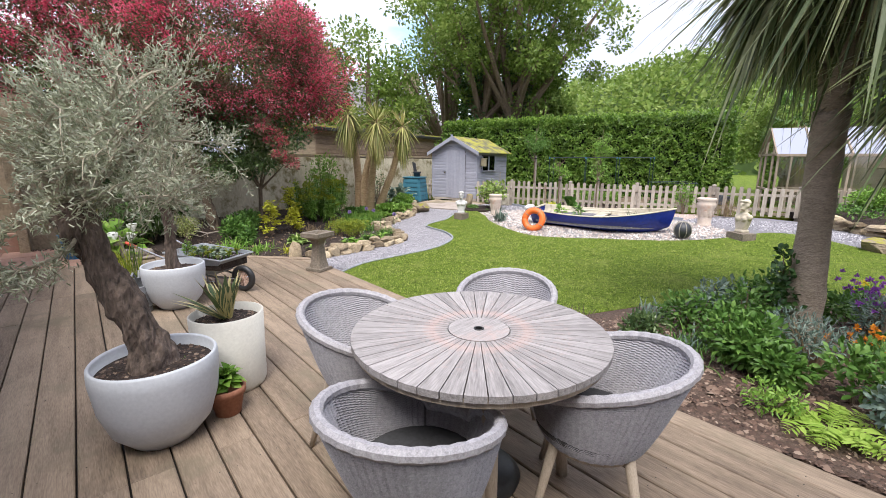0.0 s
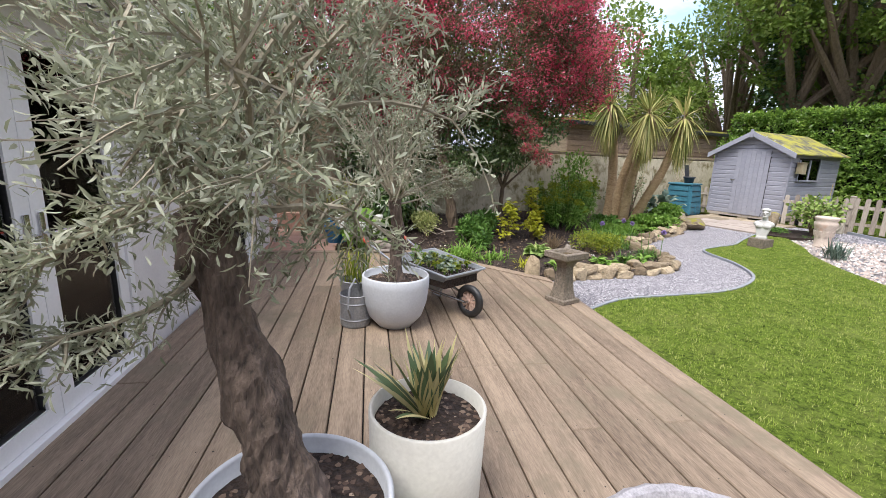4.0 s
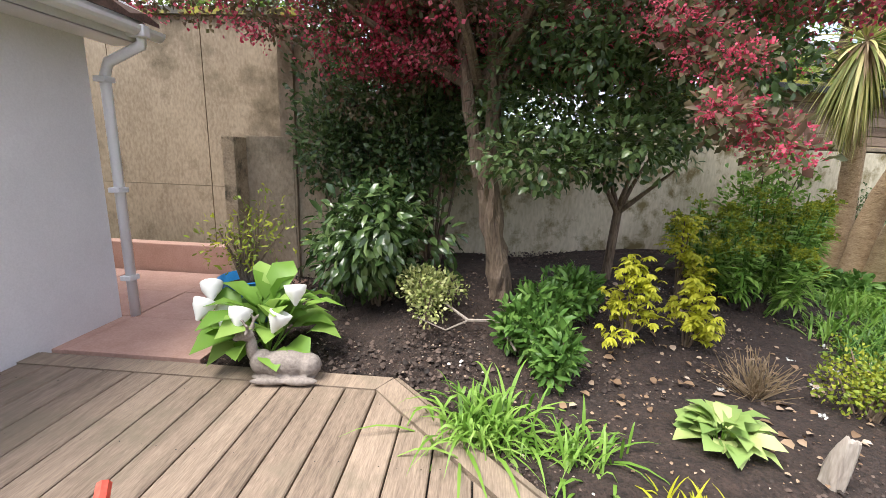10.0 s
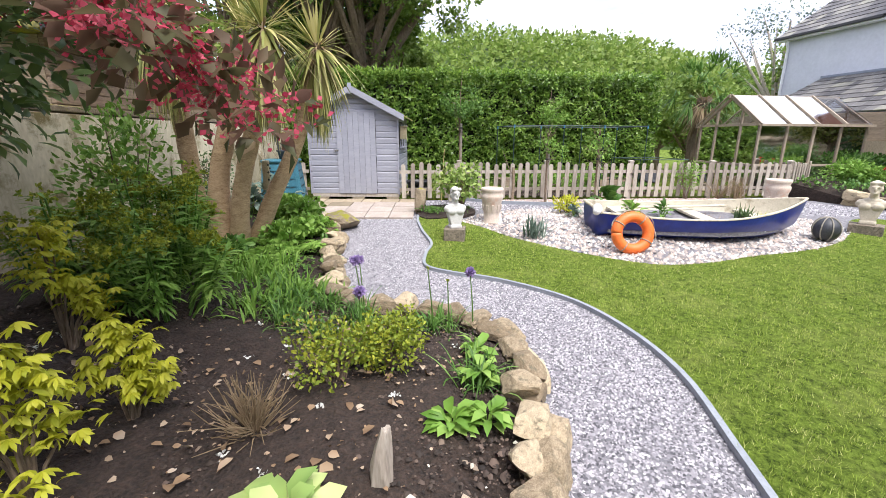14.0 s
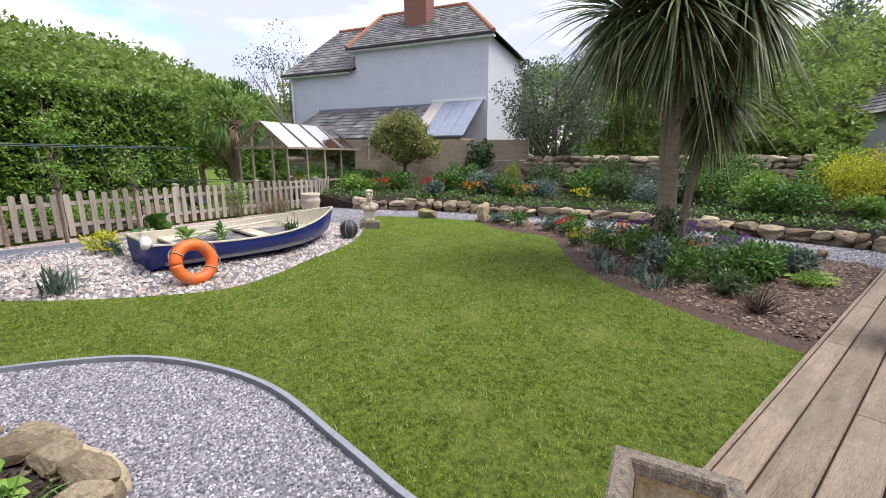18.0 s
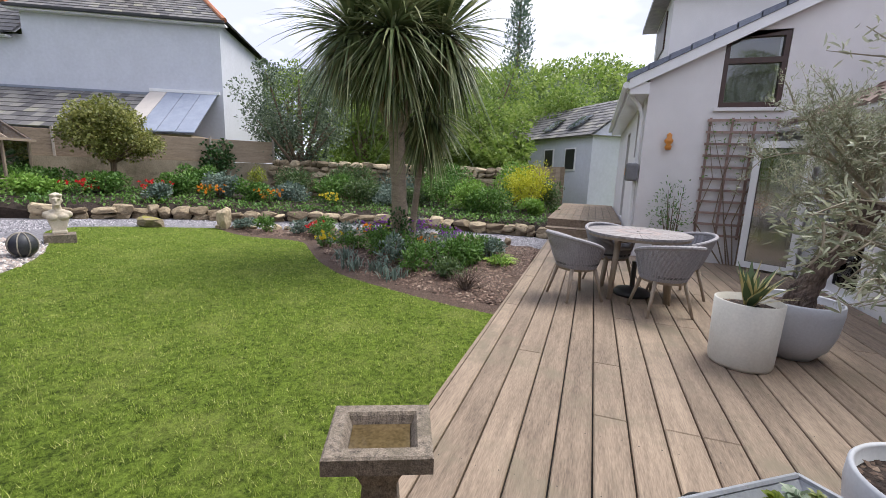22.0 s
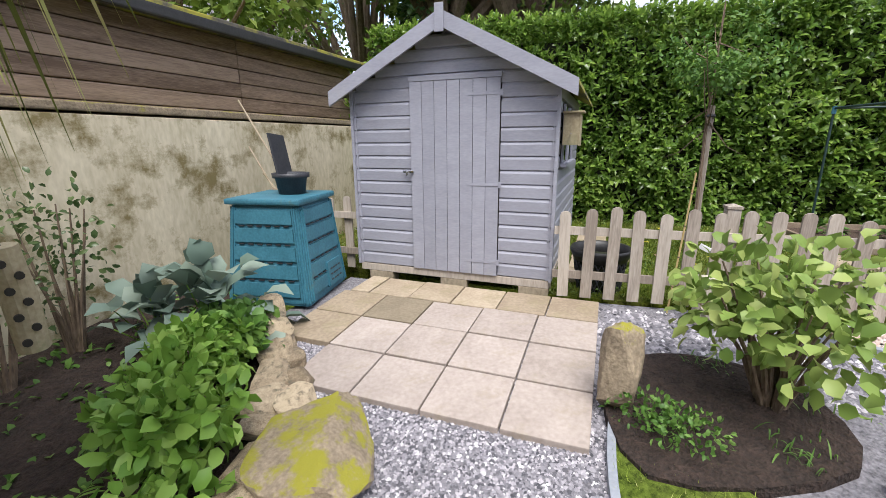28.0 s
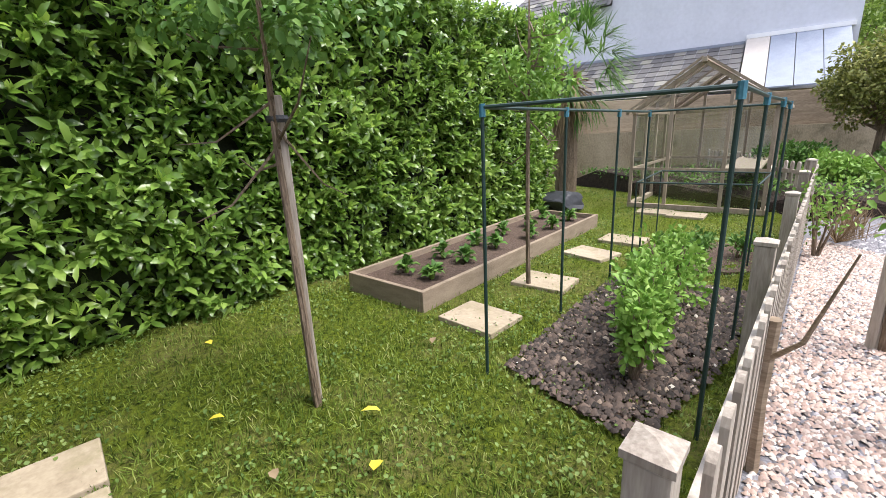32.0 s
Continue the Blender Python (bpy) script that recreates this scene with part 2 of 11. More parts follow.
def turf(name, dark, light, pale, patchy=0.5):
    """Short grass seen from above: tufts a few centimetres across over broad paler patches."""
    m, n, l, b = material(name, 0.95, 0.0, 0.1)
    co = n.new("ShaderNodeTexCoord")
    tuft = n.new("ShaderNodeTexNoise")
    tuft.inputs["Scale"].default_value = 26.0
    tuft.inputs["Detail"].default_value = 6.0
    tuft.inputs["Roughness"].default_value = 0.78
    l.new(co.outputs["Object"], tuft.inputs["Vector"])
    r = ramp(n, [(0.36, dark), (0.5, tuple((a + c) / 2 for a, c in zip(dark, light))), (0.66, light)])
    l.new(tuft.outputs["Fac"], r.inputs["Fac"])
    broad = n.new("ShaderNodeTexNoise")
    broad.inputs["Scale"].default_value = 1.9
    broad.inputs["Detail"].default_value = 8.0
    broad.inputs["Roughness"].default_value = 0.7
    l.new(co.outputs["Object"], broad.inputs["Vector"])
    br = ramp(n, [(0.48, (0, 0, 0)), (0.75, (patchy, patchy, patchy))])
    l.new(broad.outputs["Fac"], br.inputs["Fac"])
    mx = n.new("ShaderNodeMix")
    mx.data_type = "RGBA"
    l.new(br.outputs["Color"], mx.inputs["Factor"])
    l.new(r.outputs["Color"], mx.inputs[6])
    mx.inputs[7].default_value = (*pale, 1)
    l.new(mx.outputs[2], b.inputs["Base Color"])
    bp = n.new("ShaderNodeBump")
    bp.inputs["Strength"].default_value = 1.0
    bp.inputs["Distance"].default_value = 0.03
    l.new(tuft.outputs["Fac"], bp.inputs["Height"])
    l.new(bp.outputs["Normal"], b.inputs["Normal"])
    return m


M["lawn"] = turf("lawn_turf", (0.022, 0.04, 0.005), (0.19, 0.265, 0.04), (0.27, 0.29, 0.085))
M["rough_turf"] = turf("rough_turf", (0.02, 0.034, 0.004), (0.16, 0.2, 0.02), (0.24, 0.2, 0.09), 0.6)
M["grass"] = leafy("grass_blade", [(0.15, (0.034, 0.06, 0.006)), (0.42, (0.15, 0.235, 0.028)), (0.62, (0.36, 0.46, 0.08)), (0.85, (0.66, 0.66, 0.28))], rough=0.7, through_light=0.3, patch=14.0, spec=0.12)
M["rough_blade"] = leafy("rough_grass_blade", [(0.15, (0.03, 0.05, 0.006)), (0.45, (0.1, 0.155, 0.022)), (0.7, (0.2, 0.265, 0.05)), (0.95, (0.42, 0.42, 0.18))], rough=0.7, through_light=0.3, patch=6.0, spec=0.12)
M["gravel_bed"] = surface("gravel_bed", (0.06, 0.058, 0.068), (0.3, 0.29, 0.315), scale=30, rough=0.9, bump=1.0, fine=75, distance=0.02)
M["gravel"] = pieces("slate_grey_chippings", [(0.0, (0.05, 0.05, 0.06)), (0.3, (0.155, 0.15, 0.168)), (0.7, (0.3, 0.286, 0.312)), (0.9, (0.42, 0.395, 0.42)), (1.0, (0.6, 0.59, 0.6))])
M["pebble"] = pieces("beach_pebbles", [(0.0, (0.13, 0.12, 0.12)), (0.3, (0.32, 0.28, 0.26)), (0.55, (0.43, 0.33, 0.28)), (0.8, (0.46, 0.44, 0.42)), (1.0, (0.68, 0.66, 0.63))], rough=0.6)
M["rock"] = surface("garden_stone", (0.17, 0.125, 0.078), (0.5, 0.405, 0.275), scale=7, rough=0.9, bump=0.9, fine=45, piece=0.4, blotch=(0.1, 0.09, 0.06), blotch_scale=5.0)
M["moss_rock"] = surface("mossy_stone", (0.13, 0.1, 0.07), (0.36, 0.29, 0.2), scale=7, rough=0.95, bump=0.9, fine=60, blotch=(0.25, 0.235, 0.025), blotch_scale=5.0, blotch_at=(0.62, 0.72), mossy=0.2)
M["bark"] = surface("brown_bark", (0.075, 0.05, 0.033), (0.27, 0.2, 0.14), scale=7, stretch=(3, 3, 0.6), rough=0.95, bump=1.0, fine=30, distance=0.03)
M["olive_bark"] = surface("dark_olive_bark", (0.02, 0.015, 0.012), (0.21, 0.155, 0.125), scale=9, stretch=(2, 2, 0.5), rough=0.95, bump=1.0, fine=28, distance=0.04)
M["palm_bark"] = surface("cordyline_bark", (0.24, 0.155, 0.085), (0.56, 0.41, 0.25), scale=9, stretch=(1, 1, 2.5), rough=0.95, bump=1.0, fine=45, distance=0.02)
M["cabbage_bark"] = surface("cabbage_palm_bark", (0.17, 0.135, 0.1), (0.37, 0.3, 0.23), scale=9, stretch=(1, 1, 2.5), rough=0.95, bump=1.0, fine=45, distance=0.02)
# near-black: shade deep inside the hedge and the basket, put into the colour
M["dark_core"] = surface("inner_shade_black", (0.008, 0.01, 0.006), (0.03, 0.035, 0.018), rough=1.0)

M["slating"] = pieces("slate_pieces", [(0.0, (0.07, 0.066, 0.07)), (0.5, (0.14, 0.132, 0.13)), (0.85, (0.2, 0.19, 0.175)), (1.0, (0.26, 0.25, 0.2))], 0.6)
# ---- tools for building ----
rng = np.random.default_rng(7)


def mesh_of(name, verts, faces, mat=None, smooth=False):
    me = bpy.data.meshes.new(name)
    me.from_pydata([tuple(v) for v in verts], [], [tuple(f) for f in faces])
    if mat:
        me.materials.append(mat)
    if smooth:
        me.polygons.foreach_set("use_smooth", [True] * len(me.polygons))
    me.update()
    return me


def finish(bm, name, mat, smooth=False):
    bmesh.ops.recalc_face_normals(bm, faces=bm.faces)
    me = bpy.data.meshes.new(name)
    bm.to_mesh(me)
    bm.free()
    if mat:
        me.materials.append(mat)
    if smooth:
        me.polygons.foreach_set("use_smooth", [True] * len(me.polygons))
    return me


def part(name, data, mat=None, parent=None, label="", smooth=False, m=None):
    """Links a bmesh or a mesh as one object, under a thing or a part."""
    if isinstance(data, bmesh.types.BMesh):
        data = finish(data, name, mat, smooth)
    ob = new(name, data)
    if parent is not None:
        ob.parent = parent
    if m is not None:
        ob.matrix_basis = m
    if label:
        ob["label"] = label
    return ob


def thing(name, label, category, m=None, group="", kind=""):
    ob = new(name)
    ob.empty_display_size = 0.1
    if m is not None:
        ob.matrix_basis = m
    return tagged(ob, label, category, group, kind)


def box(bm, x0, y0, z0, x1, y1, z1, m=None, bevel=0.0):
    vs = [bm.verts.new(v) for v in ((x0, y0, z0), (x1, y0, z0), (x1, y1, z0), (x0, y1, z0), (x0, y0, z1), (x1, y0, z1), (x1, y1, z1), (x0, y1, z1))]
    fs = [bm.faces.new([vs[i] for i in f]) for f in ((3, 2, 1, 0), (4, 5, 6, 7), (0, 1, 5, 4), (1, 2, 6, 5), (2, 3, 7, 6), (3, 0, 4, 7))]
    if bevel:
        es = list({e for f in fs for e in f.edges})
        bmesh.ops.bevel(bm, geom=es, offset=bevel, segments=2, affect="EDGES", profile=0.6)
    if m is not None:
        for v in (vs if not bevel else bm.verts):
            v.co = m @ v.co
    return bm


def boxed(x0, y0, z0, x1, y1, z1, bevel=0.0):
    return box(bmesh.new(), x0, y0, z0, x1, y1, z1, None, bevel)


def prism(points, z0, z1):
    """A slab over a plan outline."""
    bm = bmesh.new()
    lo = [bm.verts.new((x, y, z0)) for x, y in points]
    hi = [bm.verts.new((x, y, z1)) for x, y in points]
    n = len(points)
    top = bm.faces.new(hi)
    bm.faces.new(lo[::-1])
    for i in range(n):
        bm.faces.new((lo[i], lo[(i + 1) % n], hi[(i + 1) % n], hi[i]))
    bmesh.ops.triangulate(bm, faces=[f for f in bm.faces if len(f.verts) > 4])
    return bm


def extrude_xz(points, y0, y1):
    """A slab over an outline in x and z."""
    bm = bmesh.new()
    a = [bm.verts.new((x, y0, z)) for x, z in points]
    b = [bm.verts.new((x, y1, z)) for x, z in points]
    n = len(points)
    bm.faces.new(a)
    bm.faces.new(b[::-1])
    for i in range(n):
        bm.faces.new((a[(i + 1) % n], a[i], b[i], b[(i + 1) % n]))
    bmesh.ops.triangulate(bm, faces=[f for f in bm.faces if len(f.verts) > 4])
    return bm


def lathe(profile, segs=32, sx=1.0, sy=1.0):
    """Turned shape from (radius, height) pairs."""
    bm = bmesh.new()
    rings = []
    for r, z in profile:
        if r < 1e-5:
            rings.append([bm.verts.new((0, 0, z))])
        else:
            rings.append([bm.verts.new((r * sx * math.cos(2 * math.pi * k / segs), r * sy * math.sin(2 * math.pi * k / segs), z)) for k in range(segs)])
    for a, b in zip(rings, rings[1:]):
        for k in range(segs):
            j = (k + 1) % segs
            if len(a) == 1 and len(b) == 1:
                continue
            if len(a) == 1:
                bm.faces.new((a[0], b[j], b[k]))
            elif len(b) == 1:
                bm.faces.new((a[k], a[j], b[0]))
            else:
                bm.faces.new((a[k], a[j], b[j], b[k]))
    return bm


def tube(bm, path, radii, segs=8, wobble=0.0):
    """A tapered tube along points."""
    rings = []
    pts = [Vector(p) for p in path]
    for i, p in enumerate(pts):
        d = (pts[min(i + 1, len(pts) - 1)] - pts[max(i - 1, 0)]).normalized()
        u = d.orthogonal().normalized() if i == 0 else (prev - d * prev.dot(d)).normalized()
        prev = u
        w = d.cross(u)
        r = radii[i] if isinstance(radii, (list, tuple)) else radii
        ring = []
        for k in range(segs):
            a = 2 * math.pi * k / segs
            q = p + (u * math.cos(a) + w * math.sin(a)) * r * (1 + wobble * noise.noise(Vector((k * 1.7, i * 0.9, p.x * 3 + p.z * 2))))
            ring.append(bm.verts.new(q))
        rings.append(ring)
    for a, b in zip(rings, rings[1:]):
        for k in range(segs):
            j = (k + 1) % segs
            bm.faces.new((a[k], a[j], b[j], b[k]))
    bm.faces.new(rings[0][::-1])
    bm.faces.new(rings[-1])
    return bm


def smooth_line(points, steps=6, closed=False):
    """A rounded line through plan points."""
    n = len(points)
    out = []
    for i in range(n if closed else n - 1):
        p = [Vector(points[(i + k) % n] if closed else points[min(max(i + k, 0), n - 1)]) for k in (-1, 0, 1, 2)]
        for s in range(steps):
            t = s / steps
            q = 0.5 * ((2 * p[1]) + (p[2] - p[0]) * t + (2 * p[0] - 5 * p[1] + 4 * p[2] - p[3]) * t * t + (3 * p[1] - p[0] - 3 * p[2] + p[3]) * t * t * t)
            out.append(tuple(q))
    if not closed:
        out.append(tuple(points[-1]))
    return out


def inside(pts, poly):
    """Which of the plan points lie in the outline."""
    x, y = pts[:, 0], pts[:, 1]
    res = np.zeros(len(pts), bool)
    n = len(poly)
    for i in range(n):
        (x0, y0), (x1, y1) = poly[i][:2], poly[(i + 1) % n][:2]
        if y0 == y1:
            continue
        hit = ((y0 > y) != (y1 > y)) & (x < (x1 - x0) * (y - y0) / (y1 - y0) + x0)
        res ^= hit
    return res


def scatter(poly, count):
    """Random plan points in an outline."""
    a = np.array([p[:2] for p in poly])
    lo, hi = a.min(0), a.max(0)
    pts = rng.uniform(lo, hi, (int(count * (np.prod(hi - lo)) / max(area(poly), 0.01)) + 8, 2))
    return pts[inside(pts, poly)][:count]


def area(poly):
    return abs(sum(poly[i][0] * poly[(i + 1) % len(poly)][1] - poly[(i + 1) % len(poly)][0] * poly[i][1] for i in range(len(poly)))) / 2


def fast_mesh(name, co, tris, mat, smooth=False):
    me = bpy.data.meshes.new(name)
    me.vertices.add(len(co))
    me.vertices.foreach_set("co", np.ascontiguousarray(co, np.float32).ravel())
    me.loops.add(tris.size)
    me.loops.foreach_set("vertex_index", np.ascontiguousarray(tris, np.int32).ravel())
    me.polygons.add(len(tris))
    me.polygons.foreach_set("loop_start", np.arange(0, tris.size, 3, dtype=np.int32))
    if smooth:
        me.polygons.foreach_set("use_smooth", np.ones(len(tris), bool))
    me.update(calc_edges=True)
    me.materials.append(mat)
    return me


def unit(v):
    return v / np.maximum(np.linalg.norm(v, axis=1, keepdims=True), 1e-9)


def leaves(name, at, way, face, length, width, mat, full=True, curl=0.15):
    """Leaf blades: at the points, along way, their upper side towards face."""
    at, way = np.asarray(at, float), unit(np.asarray(way, float))
    n = len(at)
    side = unit(np.cross(way, np.asarray(face, float)) + 1e-6)
    up = np.cross(side, way)
    ln = (length * rng.uniform(0.65, 1.2, n))[:, None]
    wd = (width * rng.uniform(0.7, 1.2, n))[:, None]
    if full:
        one = at + way * ln * 0.28 + up * ln * curl * 0.35
        two = at + way * ln * 0.68 + up * ln * curl * 0.2
        tip = at + way * ln - up * ln * curl * 0.6
        co = np.stack([at, one + side * wd * 0.42 + up * wd * 0.13, one, one - side * wd * 0.42 + up * wd * 0.13,
                       two + side * wd * 0.46 + up * wd * 0.13, two, two - side * wd * 0.46 + up * wd * 0.13, tip], 1).reshape(-1, 3)
        t = np.array([(0, 1, 2), (0, 2, 3), (1, 4, 5), (1, 5, 2), (2, 5, 6), (2, 6, 3), (4, 7, 5), (5, 7, 6)])
        k = 8
    else:
        mid = at + way * ln * 0.5 + up * ln * curl
        co = np.stack([at, mid + side * wd * 0.5, at + way * ln, mid - side * wd * 0.5], 1).reshape(-1, 3)
        t = np.array([(0, 1, 2), (0, 2, 3)])
        k = 4
    tris = (t[None] + (np.arange(n) * k)[:, None, None]).reshape(-1, 3)
    return fast_mesh(name, co, tris, mat)


def blades(name, at, way, length, width, mat, droop=0.5, segs=4, fold=0.0):
    """Strap leaves that bend down under their own weight."""
    at, way = np.asarray(at, float), unit(np.asarray(way, float))
    n = len(at)
    side = unit(np.cross(way, np.array([0, 0, 1.0])) + rng.normal(0, 0.05, (n, 3)))
    ln = (length * rng.uniform(0.7, 1.15, n))[:, None]
    wd = (width * rng.uniform(0.75, 1.15, n))[:, None]
    dr = np.broadcast_to(np.asarray(droop, float), (n,))[:, None] * rng.uniform(0.6, 1.3, (n, 1))
    rows = []
    for s in range(segs + 1):
        f = s / segs
        p = at + way * ln * f
        p[:, 2:] -= dr * ln * f * f
        w = wd * (0.5 + 1.1 * f if f < 0.4 else 0.94 * (1 - f) / 0.6 + 0.03)
        rows += [p + side * w * 0.5, p - side * w * 0.5]
    co = np.stack(rows, 1).reshape(-1, 3)
    t = []
    for s in range(segs):
        a = 2 * s
        t += [(a, a + 1, a + 3), (a, a + 3, a + 2)]
    tris = (np.array(t)[None] + (np.arange(n) * 2 * (segs + 1))[:, None, None]).reshape(-1, 3)
    return fast_mesh(name, co, tris, mat)


def directions(n, up=0.0, spread=1.0):
    d = rng.normal(0, 1, (n, 3)) * spread
    d[:, 2] += up
    return unit(d)


def clump_points(centres, radii, per, shell=0.55):
    """Points towards the outside of many uneven balls, and the way out of each."""
    pts, outs = [], []
    for c, r in zip(centres, radii):
        d = directions(per)
        k = (shell + (1 - shell) * rng.random((per, 1)) ** 0.6)
        pts.append(np.asarray(c) + d * k * np.asarray(r))
        outs.append(d)
    return np.concatenate(pts), np.concatenate(outs)


def stones(name, at, size, mat, flat=0.6):
    """Loose rough stones: one small uneven chip at each point, bedded in the ground."""
    n = len(at)
    base = np.array([(1, 0, 0), (0.3, 0.95, 0), (-0.9, 0.4, 0), (-0.5, -0.85, 0), (0.55, -0.8, 0), (0.05, 0, 1)])
    t = [(i, (i + 1) % 5, 5) for i in range(5)]
    v = base[None] * rng.uniform(0.7, 1.25, (n, 6, 3))
    v[:, :5, 2] -= 0.5
    v[:, :, 2] *= flat
    a = rng.uniform(0, 2 * math.pi, n)
    tilt = rng.normal(0, 0.25, (n, 2))
    c, s = np.cos(a)[:, None], np.sin(a)[:, None]
    x = v[:, :, 0] * c - v[:, :, 1] * s
    y = v[:, :, 0] * s + v[:, :, 1] * c
    z = v[:, :, 2] + x * tilt[:, :1] + y * tilt[:, 1:]
    sz = (size * rng.uniform(0.6, 1.35, n))[:, None]
    co = (np.stack([x * sz, y * sz, z * sz], 2) + np.asarray(at)[:, None]).reshape(-1, 3)
    tris = (np.array(t)[None] + (np.arange(n) * 6)[:, None, None]).reshape(-1, 3)
    return fast_mesh(name, co, tris, mat)


def rough_rock(name, size, mat, seed, subdiv=2, flat=0.0):
    """A quarried stone: broken faces with worn arrises, and a level bed."""
    r = random.Random(seed * 17 + 3)
    cuts_ = []
    for k in range(11):
        d = Vector((r.gauss(0, 1), r.gauss(0, 1), r.gauss(0, 1))).normalized()
        cuts_.append((d, r.uniform(0.3, 0.43)))
    bm = bmesh.new()
    bmesh.ops.create_icosphere(bm, subdivisions=subdiv + 1, radius=0.5)
    for v in bm.verts:
        p = v.co.normalized()
        k = max(abs(p.x), abs(p.y), abs(p.z))
        q = p * (0.5 * (0.35 + 0.65 / k * 0.86))
        q *= 1 + 0.16 * noise.noise(p * 1.3 + Vector((seed * 5.1, seed, 2)))
        for d, h in cuts_:
            over = q.dot(d) - h
            if over > 0:
                q -= d * over * 0.93
        q *= 1 + 0.05 * noise.noise(p * 4.5 + Vector((seed, 3, seed))) + 0.025 * noise.noise(p * 11 + Vector((seed, 1, 4)))
        v.co = Vector((q.x * size[0] * 1.15, q.y * size[1] * 1.15, max(q.z, -0.4) * size[2] * 1.15))
    lo = min(v.co.z for v in bm.verts)
    for v in bm.verts:
        v.co.z -= lo
    return finish(bm, name, mat, smooth=False)


# ---- plan ----
from mathutils.geometry import delaunay_2d_cdt

AX, AF = 16.5, 21.7                         # turns of the shed and of the picket fence against the house
UX, UY = math.cos(radians(AX)), math.sin(radians(AX))
FX, FY = math.cos(radians(AF)), math.sin(radians(AF))
WALL_X, GABLE_Y = -1.15, -1.5


def bed_rise(x, y):
    """The border is banked up towards the boundary wall."""
    d = (10.62 - y) * UX + (x - 2.3) * UY
    if d > 2.7 or x < 0.7 or x > 5.6:
        return 0.0
    f = min((2.7 - d) / 1.7, 1.0) * min((x - 0.7) / 0.6, 1.0) * min((5.6 - x) / 0.8, 1.0)
    return 0.24 * f * f * (3 - 2 * f)


def level(x, y):
    """Height of the ground: it rises gently towards the shed and the vegetable patch."""
    s = ((x - 5.5) * UX + (y - 7.0) * UY - 0.5) / 4.3
    s = min(max(s, 0.0), 1.0)
    return -0.06 + 0.26 * s * s * (3 - 2 * s) + bed_rise(x, y)


def levels(p):
    s = np.clip(((p[:, 0] - 5.5) * UX + (p[:, 1] - 7.0) * UY - 0.5) / 4.3, 0, 1)
    return -0.06 + 0.26 * s * s * (3 - 2 * s) + np.array([bed_rise(a, b) for a, b in p])


def wall_pt(u, v=0.0):
    return (2.3 + UX * u - UY * v, 10.62 + UY * u + UX * v)


def fence_pt(s, out=0.0):
    return (10.17 + FY * s + FX * out, 8.71 - FX * s + FY * out)


def sheet(name, line, rise, mat, step=0.35, lumps=0.0, mound=0.0):
    """A piece of ground over a plan outline, lying on the slope, with a small skirt."""
    line = [p for i, p in enumerate(line) if (Vector(p) - Vector(line[i - 1])).length > 0.01]
    a = np.array(line)
    lo, hi = a.min(0), a.max(0)
    gx, gy = np.meshgrid(np.arange(lo[0], hi[0], step), np.arange(lo[1], hi[1], step))
    g = np.stack([gx.ravel(), gy.ravel()], 1) + rng.uniform(-0.2, 0.2, (gx.size, 2)) * step
    near = np.min(np.linalg.norm(g[:, None, :] - a[None, :, :], axis=2), axis=1)
    g = g[inside(g, line) & (near > step * 0.35)]
    n = len(line)
    out = delaunay_2d_cdt([Vector(p) for p in line] + [Vector(p) for p in g], [(i, (i + 1) % n) for i in range(n)], [], 1, 1e-4)
    vs = []
    for v in out[0]:
        z = level(v.x, v.y) + rise
        d = float(np.min(np.linalg.norm(a - np.array(v), axis=1)))
        z += mound * min(d / 0.8, 1.0) + lumps * min(d / 0.2, 1.0) * noise.noise(Vector((v.x * 2.3, v.y * 2.3, 1.0)))
        vs.append((v.x, v.y, z))
    fs = [tuple(f) for f in out[2]]
    k = len(vs)
    vs += [(x, y, level(x, y) + rise - 0.16) for x, y in line]
    top = [min(range(k), key=lambda j: (vs[j][0] - x) ** 2 + (vs[j][1] - y) ** 2) for x, y in line]
    fs += [(top[i], top[(i + 1) % n], k + (i + 1) % n, k + i) for i in range(n) if top[i] != top[(i + 1) % n]]
    bm = bmesh.new()
    bv = [bm.verts.new(v) for v in vs]
    for f in fs:
        try:
            bm.faces.new([bv[i] for i in f])
        except ValueError:
            pass
    return part(name, bm, mat, smooth=False)


edge_gravel = smooth_line([(2.64, 5.32), (3.2, 5.62), (3.9, 5.72), (4.7, 5.83), (5.35, 6.12), (5.85, 6.55), (6.17, 7.2), (6.25, 7.75), (6.38, 8.1), (6.8, 8.24), (7.2, 8.3), (7.7, 8.6), (8.2, 8.85), (8.7, 9.0)], 5)
edge_pebble = smooth_line([(8.35, 8.2), (8.1, 7.75), (7.8, 7.35), (7.5, 6.7), (7.3, 6.1), (7.22, 5.5), (7.5, 4.9), (7.9, 4.35), (8.2, 3.85), (8.6, 3.3), (9.1, 2.85), (9.7, 2.5)], 5)
edge_far = smooth_line([(9.7, 2.5), (10.3, 2.2), (10.5, 1.7), (10.1, 0.85), (9.3, -0.25)], 4)
edge_island = smooth_line([(9.3, -0.25), (8.2, 0.05), (7.0, 0.0), (6.3, 0.6), (5.65, 1.25), (4.9, 1.8), (4.0, 2.15), (3.2, 2.4), (2.64, 2.5)], 5)
lawn_line = edge_gravel + edge_pebble + edge_far[1:] + edge_island[1:]
edge_rock = smooth_line([(2.66, 6.42), (3.1, 6.52), (3.5, 6.56), (4.25, 6.7), (4.85, 6.95), (5.1, 7.55), (5.12, 8.25), (5.35, 8.62), (5.7, 8.82), (6.33, 9.2), (6.9, 9.5), (7.35, 9.85), (7.75, 10.3), (8.1, 10.8), (8.3, 11.3)], 4)
